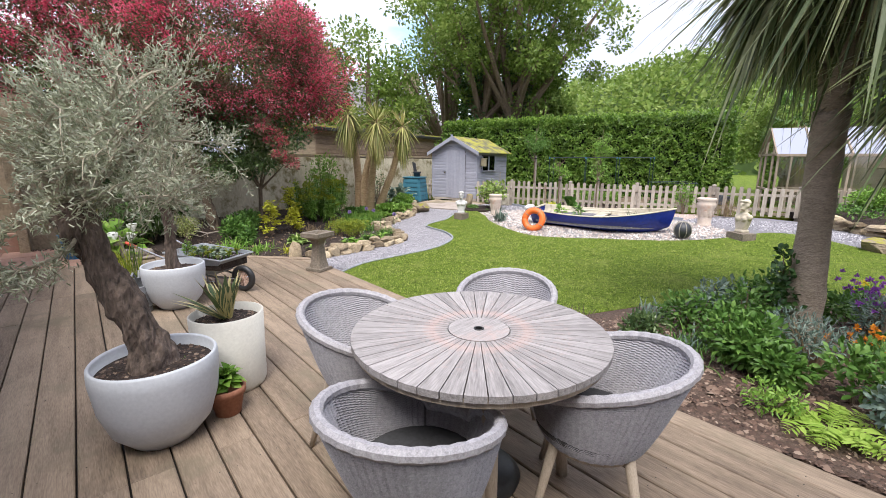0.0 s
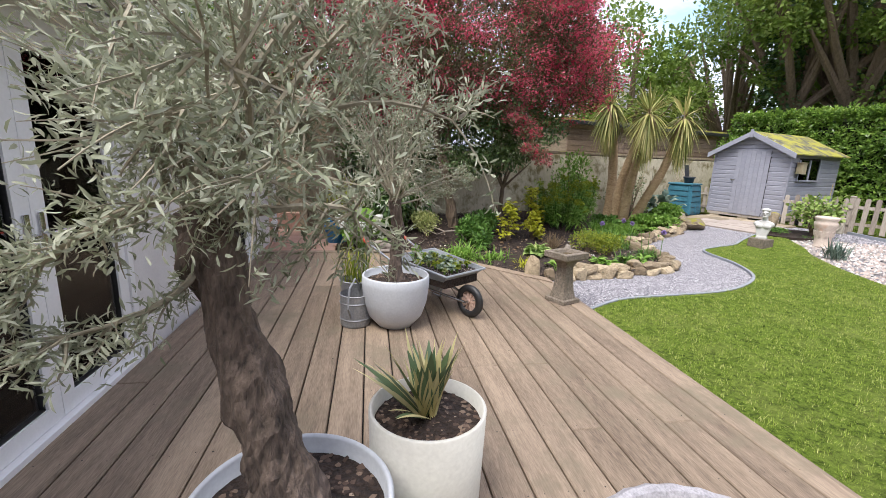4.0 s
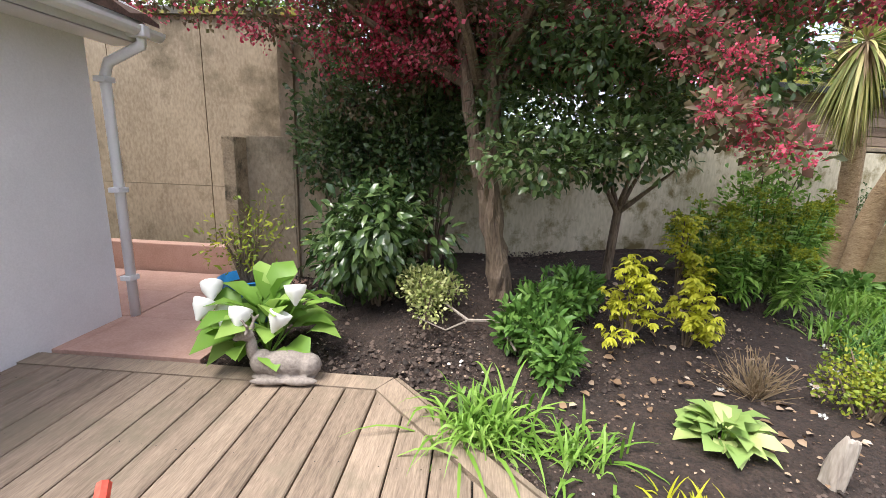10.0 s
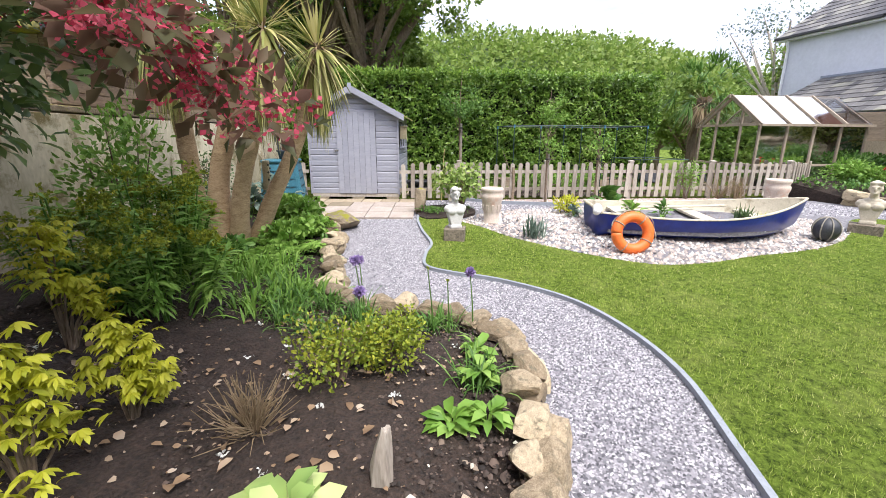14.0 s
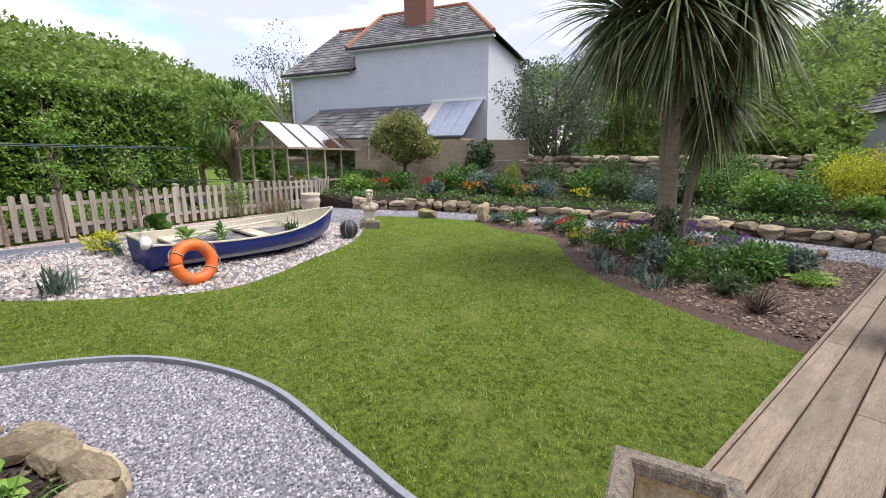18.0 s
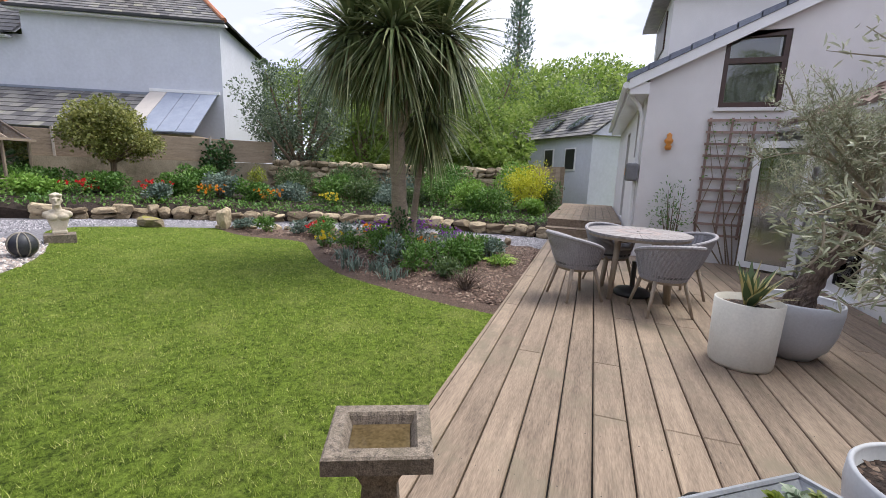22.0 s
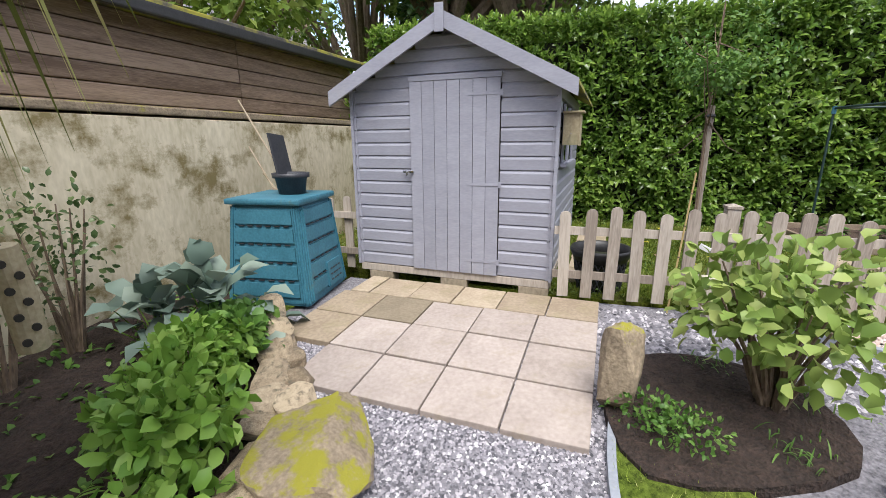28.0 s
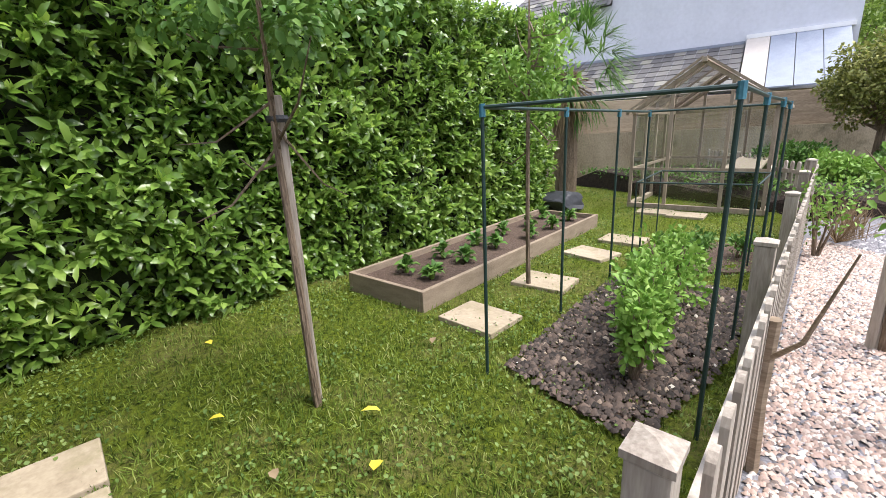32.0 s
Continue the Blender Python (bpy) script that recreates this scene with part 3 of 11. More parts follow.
rock_far = smooth_line([(2.75, -3.35), (3.6, -3.4), (4.6, -3.35), (5.8, -3.4), (7.0, -3.3), (8.2, -2.8), (9.3, -2.0), (10.2, -1.1), (10.9, -0.2), (11.4, 0.8), (12.0, 1.6)], 4)

# ---- ground ----
ground = part("ground", boxed(-220, -220, -0.9, 260, 220, -0.34), M["lawn"])
tagged(ground, "grassy land reaching out to the hills", "ground", kind="structure")
gravel_line = [(2.63, 5.3)] + edge_gravel[::3] + [(8.2, 7.0), (7.6, 5.5), (9.0, 2.5), (9.2, -0.2), (7.0, -0.4), (2.63, -0.5), (2.63, -3.3), (7.0, -3.4), (10.0, -1.5), (12.3, 1.5), fence_pt(6.5, 0.02), fence_pt(0, 0.02), (9.75, 9.8), (9.2, 11.5), (8.3, 11.3)] + edge_rock[::-2]
gravel_path = tagged(sheet("gravel_path", gravel_line, -0.03, M["gravel_bed"]), "winding path of pale grey stone chippings", "path", kind="structure")
lawn = tagged(sheet("lawn", lawn_line, 0.0, M["lawn"], 0.4), "mown bright green lawn with curved edges", "lawn", kind="structure")
bed_line = [(2.62, 6.38)] + edge_rock[1:] + [wall_pt(6.6), wall_pt(3), wall_pt(0), wall_pt(-3.2), (-0.1, 9.5), (-0.1, 7.95), (1.22, 7.9)]
flower_bed = tagged(sheet("flower_bed", bed_line, -0.01, M["soil"], 0.22, lumps=0.05, mound=0.07), "dark crumbly soil of the planted border", "flower bed", kind="structure")
island_line = edge_island + [(2.64, 1.0), (2.64, -1.6)] + smooth_line([(3.4, -1.75), (4.6, -1.75), (6.2, -1.6), (7.6, -1.3), (8.8, -0.8)], 3)
island_bed = tagged(sheet("island_bed", island_line, -0.005, M["mulch"], 0.25, lumps=0.05, mound=0.06), "border of reddish bark mulch beside the lawn", "flower bed", kind="structure")
bank_line = rock_far + [(13.2, 2.4), (17.5, 2.0), (16.5, -1.0), (12.0, -6.2), (9, -9), (2.8, -9)]
rock_bank = tagged(sheet("raised_bed_ground", bank_line, 0.12, M["soil"], 0.5, lumps=0.08, mound=0.22), "raised border of dark soil behind low stones", "flower bed", kind="structure")
veg_line = [fence_pt(-1.2, 0.05), fence_pt(2, 0.05), fence_pt(5, 0.05), fence_pt(6.4, 0.05), (13.2, 2.2), (18.5, 1.5), (18.5, 13.5), (9.0, 13.5)]
veg_grass = tagged(sheet("grass_patch", veg_line, -0.01, M["rough_turf"], 0.4, lumps=0.03), "rough weedy grass of the vegetable garden", "grass", kind="structure")
pebble_line = edge_pebble + [(10.2, 2.9), (10.4, 4.0), (10.1, 5.6), (9.6, 7.0), (9.0, 7.9)]
pebble_bed = tagged(sheet("pebble_bed", pebble_line, -0.012, M["gravel_bed"], 0.3, mound=0.05), "bed of beach pebbles round the boat", "pebbles", kind="structure")

# ---- deck ----
deck_line = [(WALL_X, GABLE_Y), (1.15, GABLE_Y), (1.15, -3.25), (2.6, -3.25), (2.6, 6.3), (1.2, 7.87), (WALL_X, 7.87)]
deck = tagged(new("deck"), "weathered brown timber deck of long wide boards", "deck", kind="structure")
# one solid slab for the joists, near-black as the shade between the boards
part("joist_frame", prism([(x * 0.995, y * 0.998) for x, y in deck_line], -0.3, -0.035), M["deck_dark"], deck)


def deck_end(x):
    """Where a board at x meets the border boards, at the far end."""
    return 7.72 if x < 1.1 else min(7.72, 7.72 - (x - 1.13) * 1.121)


def plank(x0, x1, y0, y1, y0b=None, y1b=None):
    y0b, y1b = y0 if y0b is None else y0b, y1 if y1b is None else y1b
    bm = bmesh.new()
    e = 0.006
    ring = lambda k, z: [bm.verts.new(v) for v in ((x0 + k, y0 + k, z), (x1 - k, y0b + k, z), (x1 - k, y1b - k, z), (x0 + k, y1 - k, z))]
    a, b, c = ring(0, -0.034), ring(0, -e), ring(e, 0)
    bm.faces.new(a[::-1])
    bm.faces.new(c)
    for p, q in ((a, b), (b, c)):
        for i in range(4):
            bm.faces.new((p[i], p[(i + 1) % 4], q[(i + 1) % 4], q[i]))
    return bm


PITCH = 0.188
cuts = random.Random(4)
row = 0
bx = 2.6
while bx > WALL_X + 0.03:
    step_ = 0.148 if bx > 2.59 else PITCH
    x1, x0 = bx - 0.004, max(bx - step_ + 0.005, WALL_X + 0.004)
    lo = -3.25 if x0 >= 1.15 else GABLE_Y + 0.01
    hi0, hi1 = deck_end(x0), deck_end(x1)
    ys = [lo] + sorted(cuts.sample([-0.6, 0.9, 2.25, 3.4, 4.15, 5.3, 6.1], 2)) + [None]
    for a, b in zip(ys, ys[1:]):
        if b is None or b > min(hi0, hi1) - 0.4:
            part("plank", plank(x0, x1, a + 0.002, hi0, a + 0.002, hi1), M["deck"], deck)
            break
        part("plank", plank(x0, x1, a + 0.002, b - 0.002), M["deck"], deck)
    bx -= step_
nail_at = []
for k in range(20):
    for y in np.arange(-3.0, 7.7, 0.46):
        for side in (0.035, 0.145):
            x = 2.64 - k * PITCH - side
            if WALL_X < x < 2.58 and y < deck_end(x) - 0.05 and (x >= 1.15 or y > GABLE_Y):
                nail_at.append((x + cuts.uniform(-0.006, 0.006), y + cuts.uniform(-0.012, 0.012), 0.0002))
nails = part("screw_heads", stones("screw_heads", np.array(nail_at), 0.0042, M["deck_dark"], 0.3), None, deck)
tagged(nails, "small dark screw heads in the boards", kind="stuff")
edge = prism([(2.6, 6.14), (2.6, 6.31), (1.21, 7.865), (1.13, 7.73)], -0.05, 0.0)
part("plank", edge, M["deck"], deck)
part("plank", prism([(WALL_X + 0.01, 7.73), (1.125, 7.73), (1.205, 7.868), (WALL_X + 0.01, 7.868)], -0.05, 0.0), M["deck"], deck)
part("fascia_board", prism([(2.605, -3.25), (2.632, -3.25), (2.632, 6.3), (2.605, 6.3)], -0.2, -0.012), M["deck"], deck)
part("fascia_board", prism([(2.632, 6.32), (2.65, 6.34), (1.235, 7.9), (1.215, 7.885)], -0.2, -0.012), M["deck"], deck)
part("fascia_board", boxed(WALL_X, 7.872, -0.2, 1.2, 7.895, -0.012), M["deck"], deck)
# ---- the house ----
M["brown_frame"] = surface("dark_brown_window_frame", (0.035, 0.018, 0.014), (0.075, 0.04, 0.03), rough=0.4)
M["pane"] = glassy("window_glass", (0.9, 0.93, 0.93), 0.01, 0.9)
M["frosted"] = glassy("hazy_glass", (0.75, 0.78, 0.78), 0.15, 0.6)
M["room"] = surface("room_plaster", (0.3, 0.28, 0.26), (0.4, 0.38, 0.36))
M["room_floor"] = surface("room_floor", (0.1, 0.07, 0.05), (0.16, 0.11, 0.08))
M["black_metal"] = surface("black_metal", (0.012, 0.012, 0.013), (0.03, 0.03, 0.032), rough=0.45)
M["chrome"] = surface("steel", (0.5, 0.5, 0.5), (0.7, 0.7, 0.7), metal=1.0, rough=0.25, bump=0)
M["blue_tile"] = surface("blue_grey_verge_tile", (0.13, 0.15, 0.2), (0.24, 0.27, 0.34), rough=0.6, piece=0.3)
M["grey_plastic"] = surface("grey_plastic", (0.12, 0.12, 0.13), (0.2, 0.2, 0.21), rough=0.5)
M["orange_glaze"] = surface("orange_glaze", (0.5, 0.17, 0.02), (0.72, 0.3, 0.05), rough=0.4)
M["peach"] = surface("pink_paving", (0.42, 0.25, 0.19), (0.56, 0.36, 0.29), scale=5, rough=0.9, bump=0.3)


def wall_along_y(name, x0, x1, y0, y1, z1, holes, mat, label):
    """A wall with openings through it: holes are (from, to, sill, head)."""
    ob = tagged(new(name), label, "wall", kind="structure")
    bm = bmesh.new()
    at = y0
    for a, b, s, h in sorted(holes):
        box(bm, x0, at, -0.25, x1, a, z1)
        box(bm, x0, a, h, x1, b, z1)
        if s > -0.2:
            box(bm, x0, a, -0.25, x1, b, s)
        at = b
    box(bm, x0, at, -0.25, x1, y1, z1)
    part("render", bm, mat, ob)
    return ob


DOORS = [(-0.9, 0.68, 0.0, 2.02), (3.0, 4.55, 0.0, 2.0), (5.75, 7.36, 0.0, 1.93)]
wall_along_y("wall_deck_side", WALL_X - 0.28, WALL_X, GABLE_Y + 0.002, 8.55, 2.13, [(a, b, s, h) for a, b, s, h in DOORS], M["render_wall"], "pale grey rendered wall of the low wing")
end_wall = part("wall_end", boxed(-6.0, 8.27, -0.25, WALL_X - 0.283, 8.55, 2.25), M["render_wall"])
tagged(end_wall, "pale grey rendered end wall of the low wing", "wall", kind="structure")
shell = tagged(new("wall_room"), "dim room behind the glass doors", "wall", kind="structure")
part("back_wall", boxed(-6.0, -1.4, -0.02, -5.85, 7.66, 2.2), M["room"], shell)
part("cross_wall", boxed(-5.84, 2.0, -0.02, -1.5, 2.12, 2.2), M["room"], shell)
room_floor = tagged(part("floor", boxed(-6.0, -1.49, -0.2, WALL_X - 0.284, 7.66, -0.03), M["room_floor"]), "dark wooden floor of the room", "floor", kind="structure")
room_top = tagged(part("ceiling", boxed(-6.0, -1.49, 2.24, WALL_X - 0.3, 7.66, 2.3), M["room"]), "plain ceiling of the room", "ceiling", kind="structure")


def pane_frame(bm, x0, x1, y0, y1, z0, z1, w):
    box(bm, x0, y0, z0, x1, y0 + w, z1)
    box(bm, x0, y1 - w, z0, x1, y1, z1)
    box(bm, x0, y0 + w, z0, x1, y1 - w, z0 + w)
    box(bm, x0, y0 + w, z1 - w, x1, y1 - w, z1)
    return bm


def lever(parent, x, y, z, way):
    h = part("handle", boxed(x, y - 0.016, z - 0.1, x + 0.012, y + 0.016, z + 0.1, 0.004), M["chrome"], parent, "chrome lever handle")
    bm = bmesh.new()
    tube(bm, [(x + 0.01, y, z), (x + 0.05, y, z), (x + 0.055, y + way * 0.11, z)], 0.009, 8)
    part("lever", bm, M["chrome"], h)


def french_door(name, y0, y1, z1, open_leaf=False):
    ob = tagged(new(name), "white double glass door in the rendered wall" if not open_leaf else "white double glass door with one leaf standing open", "door", kind="structure")
    xa, xb = WALL_X - 0.12, WALL_X - 0.02
    bm = bmesh.new()
    box(bm, xa, y0, 0, xb + 0.035, y0 + 0.055, z1)
    box(bm, xa, y1 - 0.055, 0, xb + 0.035, y1, z1)
    box(bm, xa, y0 + 0.055, z1 - 0.055, xb + 0.035, y1 - 0.055, z1)
    box(bm, xa, y0 + 0.055, -0.02, xb + 0.06, y1 - 0.055, 0.03)
    part("frame", bm, M["white"], ob)
    mid = (y0 + y1) / 2
    for k, (a, b) in enumerate(((y0 + 0.058, mid - 0.002), (mid + 0.002, y1 - 0.058))):
        leaf = part("leaf", pane_frame(bmesh.new(), -0.06, 0.0, 0, b - a, 0.034, z1 - 0.058, 0.095), M["white"], ob)
        box_top = z1 - 0.058 - 0.095
        g = part("pane", boxed(-0.034, 0.09, 0.125, -0.026, b - a - 0.09, box_top + 0.004), M["frosted"] if open_leaf and k == 0 else M["pane"], leaf)
        g.visible_shadow = False
        part("bead", pane_frame(bmesh.new(), -0.045, -0.012, 0.088, b - a - 0.088, 0.122, box_top + 0.008, 0.012), M["black_metal"], leaf, "dark glazing bead")
        lever(leaf, 0.002, (b - a - 0.045) if k == 0 else 0.045, 1.0, -1 if k == 0 else 1)
        leaf.matrix_basis = pose(xb + 0.02, a, 0)
        if open_leaf and k == 0:
            leaf.matrix_basis = pose(WALL_X + 0.06, y0 + 0.02, 0, 0, 0, -123)
    for z in (0.25, 1.0, 1.75):
        part("hinge", boxed(xb + 0.036, y0 + 0.03, z - 0.05, xb + 0.05, y0 + 0.062, z + 0.05, 0.003), M["white"], ob)
        part("hinge", boxed(xb + 0.036, y1 - 0.062, z - 0.05, xb + 0.05, y1 - 0.03, z + 0.05, 0.003), M["white"], ob)
    return ob


french_door("door_1", 3.0, 4.55, 2.0)
french_door("door_2", 5.75, 7.36, 1.93)
french_door("door_3", -0.9, 0.68, 2.02, True)

# low roof with its gutter
roof = tagged(new("low_roof"), "brown concrete tiled roof above a white gutter", "roof", kind="structure")
part("soffit", boxed(-1.15, GABLE_Y + 0.02, 2.07, -0.88, 8.8, 2.09), M["white"], roof)
part("fascia", boxed(-0.9, GABLE_Y + 0.02, 2.07, -0.875, 8.8, 2.23), M["white"], roof)
SL = radians(27)
for i in range(13):
    bm = bmesh.new()
    n = 74
    pts = []
    for j in range(n + 1):
        y = GABLE_Y + 0.02 + (8.84 - GABLE_Y) * j / n
        wave = 0.018 * (1 if j % 2 else -1)
        r = []
        for d, up in ((i * 0.29 - 0.06, 0.034), (i * 0.29 - 0.055, 0.012), (i * 0.29 + 0.27, 0.006)):
            r.append(bm.verts.new((-0.86 - d * math.cos(SL), y, 2.23 + d * math.sin(SL) + up + wave + 0.02)))
        lowv = bm.verts.new((-0.86 - (i * 0.29 - 0.06) * math.cos(SL), y, 2.23 + (i * 0.29 - 0.06) * math.sin(SL) - 0.012 + 0.02))
        pts.append([lowv, r[0], r[2]])
    for p, q in zip(pts, pts[1:]):
        for k in range(2):
            bm.faces.new((p[k], q[k], q[k + 1], p[k + 1]))
    part("tile_course", bm, M["brown_tile"], roof)
part("roof_deck", extrude_xz([(-0.9, 2.19), (-0.9, 2.23), (-4.3, 3.96), (-4.3, 3.91)], GABLE_Y + 0.02, 8.8), M["black_metal"], roof)
part("back_slope", extrude_xz([(-4.3, 4.03), (-4.3, 3.98), (-7.6, 2.2), (-7.6, 2.25)], GABLE_Y + 0.02, 8.8), M["brown_tile"], roof)
part("verge_board", extrude_xz([(-0.9, 2.16), (-0.9, 2.31), (-4.3, 4.05), (-7.6, 2.3), (-7.6, 2.15), (-4.3, 3.9)], 8.8, 8.825), M["white"], roof)
part("gable_wall", extrude_xz([(-1.2, 2.25), (-4.3, 3.9), (-6.0, 2.95), (-6.0, 2.25)], 8.3, 8.55), M["render_wall"], roof)
gutter = tagged(new("gutter"), "white plastic gutter along the low roof", "gutter", kind="structure")
bm = bmesh.new()
prof = [(0.062 * math.cos(a), 0.062 * math.sin(a)) for a in np.linspace(math.pi, 2 * math.pi, 9)]
ra = [[bm.verts.new((-0.81 + x, y, 2.165 + z)) for x, z in prof] for y in (GABLE_Y + 0.03, 8.84)]
rb = [[bm.verts.new((-0.81 + x * 0.93, y, 2.165 + z * 0.93)) for x, z in prof] for y in (GABLE_Y + 0.03, 8.84)]
for p, q in (ra, rb):
    for k in range(8):
        bm.faces.new((p[k], p[k + 1], q[k + 1], q[k]))
for e in range(2):
    bm.faces.new(ra[e])
    for k in (0, 8):
        pass
part("trough", bm, M["white"], gutter)
for y in (0.2, 2.2, 5.2, 8.6):
    part("joint", boxed(-0.885, y, 2.095, -0.74, y + 0.07, 2.175, 0.01), M["white"], gutter)
pipe = tagged(new("downpipe"), "white plastic downpipe on the house corner", "downpipe", kind="structure")
bm = bmesh.new()
tube(bm, [(-0.81, 8.66, 2.12), (-0.81, 8.66, 2.05), (-1.05, 8.62, 1.92), (-1.08, 8.61, 1.82), (-1.08, 8.61, -0.1)], 0.036, 12)
part("pipe", bm, M["white"], pipe, smooth=True)
for z in (1.8, 1.0, 0.3):
    part("bracket", boxed(-1.125, 8.55, z - 0.02, -1.035, 8.65, z + 0.02, 0.006), M["white"], pipe)


def wall_lantern(y, z):
    ob = thing("wall_lantern", "black metal carriage lantern on the rendered wall", "wall lamp", pose(WALL_X, y, z), "lanterns on the wall")
    part("back_plate", boxed(0, -0.05, -0.02, 0.02, 0.05, 0.2, 0.006), M["black_metal"], ob)
    bm = bmesh.new()
    tube(bm, [(0.02, 0, 0.14), (0.07, 0, 0.2), (0.11, 0, 0.17)], 0.008, 8)
    part("arm", bm, M["black_metal"], ob)
    bm = bmesh.new()
    for sx in (-1, 1):
        for sy in (-1, 1):
            tube(bm, [(0.11 + sx * 0.04, sy * 0.04, -0.1), (0.11 + sx * 0.06, sy * 0.06, 0.12)], 0.006, 6)
    box(bm, 0.06, -0.05, -0.115, 0.16, 0.05, -0.1)
    part("cage", bm, M["black_metal"], ob)
    bm = lathe([(0.095, 0.115), (0.098, 0.13), (0.05, 0.165), (0.02, 0.185), (0.0, 0.19)], 4)
    part("hood", bm, M["black_metal"], ob, m=pose(0.11, 0, 0, 0, 0, 45))
    bm = lathe([(0.0, -0.06), (0.022, -0.05), (0.03, -0.01), (0.018, 0.03), (0.012, 0.06), (0, 0.06)], 12)
    part("bulb", bm, M["white"], ob, "clear bulb", True, m=pose(0.11, 0, 0))
    return ob


wall_lantern(5.12, 1.6)

# tall gable wing
wing = tagged(new("wall_gable"), "pale grey rendered gable wall with a brown window", "wall", kind="structure")
SLG = 0.47
bm = bmesh.new()
W0, W1, S0, S1 = -0.76, 0.08, 2.5, 3.62


def gable_z(x):
    return 3.0 + (1.1 - x) * SLG


def quad_slab(bm, pts, y0, y1):
    a = [bm.verts.new((x, y0, z)) for x, z in pts]
    b = [bm.verts.new((x, y1, z)) for x, z in pts]
    n = len(pts)
    bm.faces.new(a)
    bm.faces.new(b[::-1])
    for i in range(n):
        bm.faces.new((a[(i + 1) % n], a[i], b[i], b[(i + 1) % n]))


quad_slab(bm, [(-6, -0.25), (W0, -0.25), (W0, gable_z(W0)), (-3.2, gable_z(-3.2)), (-6, gable_z(-3.2))], GABLE_Y - 0.28, GABLE_Y)
quad_slab(bm, [(W1, -0.25), (1.1, -0.25), (1.1, 3.0), (W1, gable_z(W1))], GABLE_Y - 0.28, GABLE_Y)
quad_slab(bm, [(W0, -0.25), (W1, -0.25), (W1, S0), (W0, S0)], GABLE_Y - 0.28, GABLE_Y)
quad_slab(bm, [(W0, S1), (W1, S1), (W1, gable_z(W1)), (W0, gable_z(W0))], GABLE_Y - 0.28, GABLE_Y)
part("render", bm, M["render_wall"], wing)
side = wall_along_y("wall_side", 0.82, 1.1, -9.4, GABLE_Y - 0.283, 2.95, [(-3.1, -2.2, 1.75, 2.7), (-5.6, -4.7, 0.35, 2.4)], M["render_wall"], "pale grey rendered side wall by the upper deck")
win = tagged(new("window_1"), "brown framed upstairs window in the gable", "window", kind="structure")
bm = bmesh.new()
yy0, yy1 = GABLE_Y - 0.12, GABLE_Y - 0.02
for a, b, c, d in ((W0, W0 + 0.07, S0, S1), (W1 - 0.07, W1, S0, S1), (W0 + 0.07, W1 - 0.07, S0, S0 + 0.08), (W0 + 0.07, W1 - 0.07, S1 - 0.08, S1), (W0 + 0.07, W1 - 0.07, 3.16, 3.24)):
    box(bm, a, yy0, c, b, yy1, d)
part("window_frame", bm, M["brown_frame"], win)
part("pane", boxed(W0 + 0.06, yy0 + 0.04, S0 + 0.07, W1 - 0.06, yy0 + 0.05, 3.17), M["pane"], win)
part("pane", boxed(W0 + 0.06, yy0 + 0.04, 3.23, W1 - 0.06, yy0 + 0.05, S1 - 0.07), M["pane"], win)
part("window_sill", boxed(W0 - 0.06, GABLE_Y - 0.1, S0 - 0.06, W1 + 0.06, GABLE_Y + 0.05, S0 - 0.003, 0.008), M["render_wall"], win)
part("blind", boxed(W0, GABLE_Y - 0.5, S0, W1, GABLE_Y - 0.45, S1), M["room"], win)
win2 = tagged(new("window_2"), "brown framed side window above the steps", "window", kind="structure")
part("window_frame", pane_frame(bmesh.new(), 0.95, 1.05, -3.1, -2.2, 1.75, 2.7, 0.07), M["brown_frame"], win2)
part("pane", boxed(0.99, -3.04, 1.81, 1.0, -2.26, 2.64), M["pane"], win2)
door4 = tagged(new("door_4"), "dark side door by the upper deck", "door", kind="structure")
part("leaf", boxed(0.95, -5.6, 0.35, 1.03, -4.7, 2.4), M["brown_frame"], door4)
groof = tagged(new("gable_roof"), "slate roof of the tall wing with blue-grey verge tiles", "roof", kind="structure")
part("slope", extrude_xz([(1.4, gable_z(1.4) + 0.06), (1.4, gable_z(1.4) + 0.14), (-3.2, gable_z(-3.2) + 0.14), (-3.2, gable_z(-3.2) + 0.02)], -9.4, GABLE_Y + 0.1), M["slate"], groof)
part("verge_board", extrude_xz([(1.42, gable_z(1.42) - 0.06), (1.42, gable_z(1.42) + 0.1), (-3.2, gable_z(-3.2) + 0.1), (-3.2, gable_z(-3.2) - 0.06)], GABLE_Y + 0.1, GABLE_Y + 0.13), M["white"], groof)
for i in range(16):
    a, b = 1.46 - i * 0.29, 1.46 - i * 0.29 - 0.31
    part("verge_tile", extrude_xz([(a, gable_z(a) + 0.105), (a, gable_z(a) + 0.2), (b, gable_z(b) + 0.18), (b, gable_z(b) + 0.105)], GABLE_Y - 0.05, GABLE_Y + 0.15), M["blue_tile"], groof)
part("eave_box", boxed(1.103, -9.4, 2.72, 1.4, GABLE_Y + 0.09, 2.9), M["white"], groof)
bm = bmesh.new()
tube(bm, [(1.46, -9.4, 2.86), (1.46, GABLE_Y + 0.1, 2.86)], 0.055, 10)
part("gutter_pipe", bm, M["white"], groof)
bm = bmesh.new()
tube(bm, [(1.44, -1.62, 2.84), (1.2, -1.66, 2.55), (1.15, -1.66, 2.4), (1.15, -1.66, 0.0)], 0.034, 10)
part("down_pipe", bm, M["white"], groof)
dormer = tagged(new("dormer"), "pale rendered dormer on the slate roof", "dormer", kind="structure")
part("cheek", boxed(-3.0, -5.2, 3.0, 0.75, -2.7, 4.75), M["render_wall"], dormer)
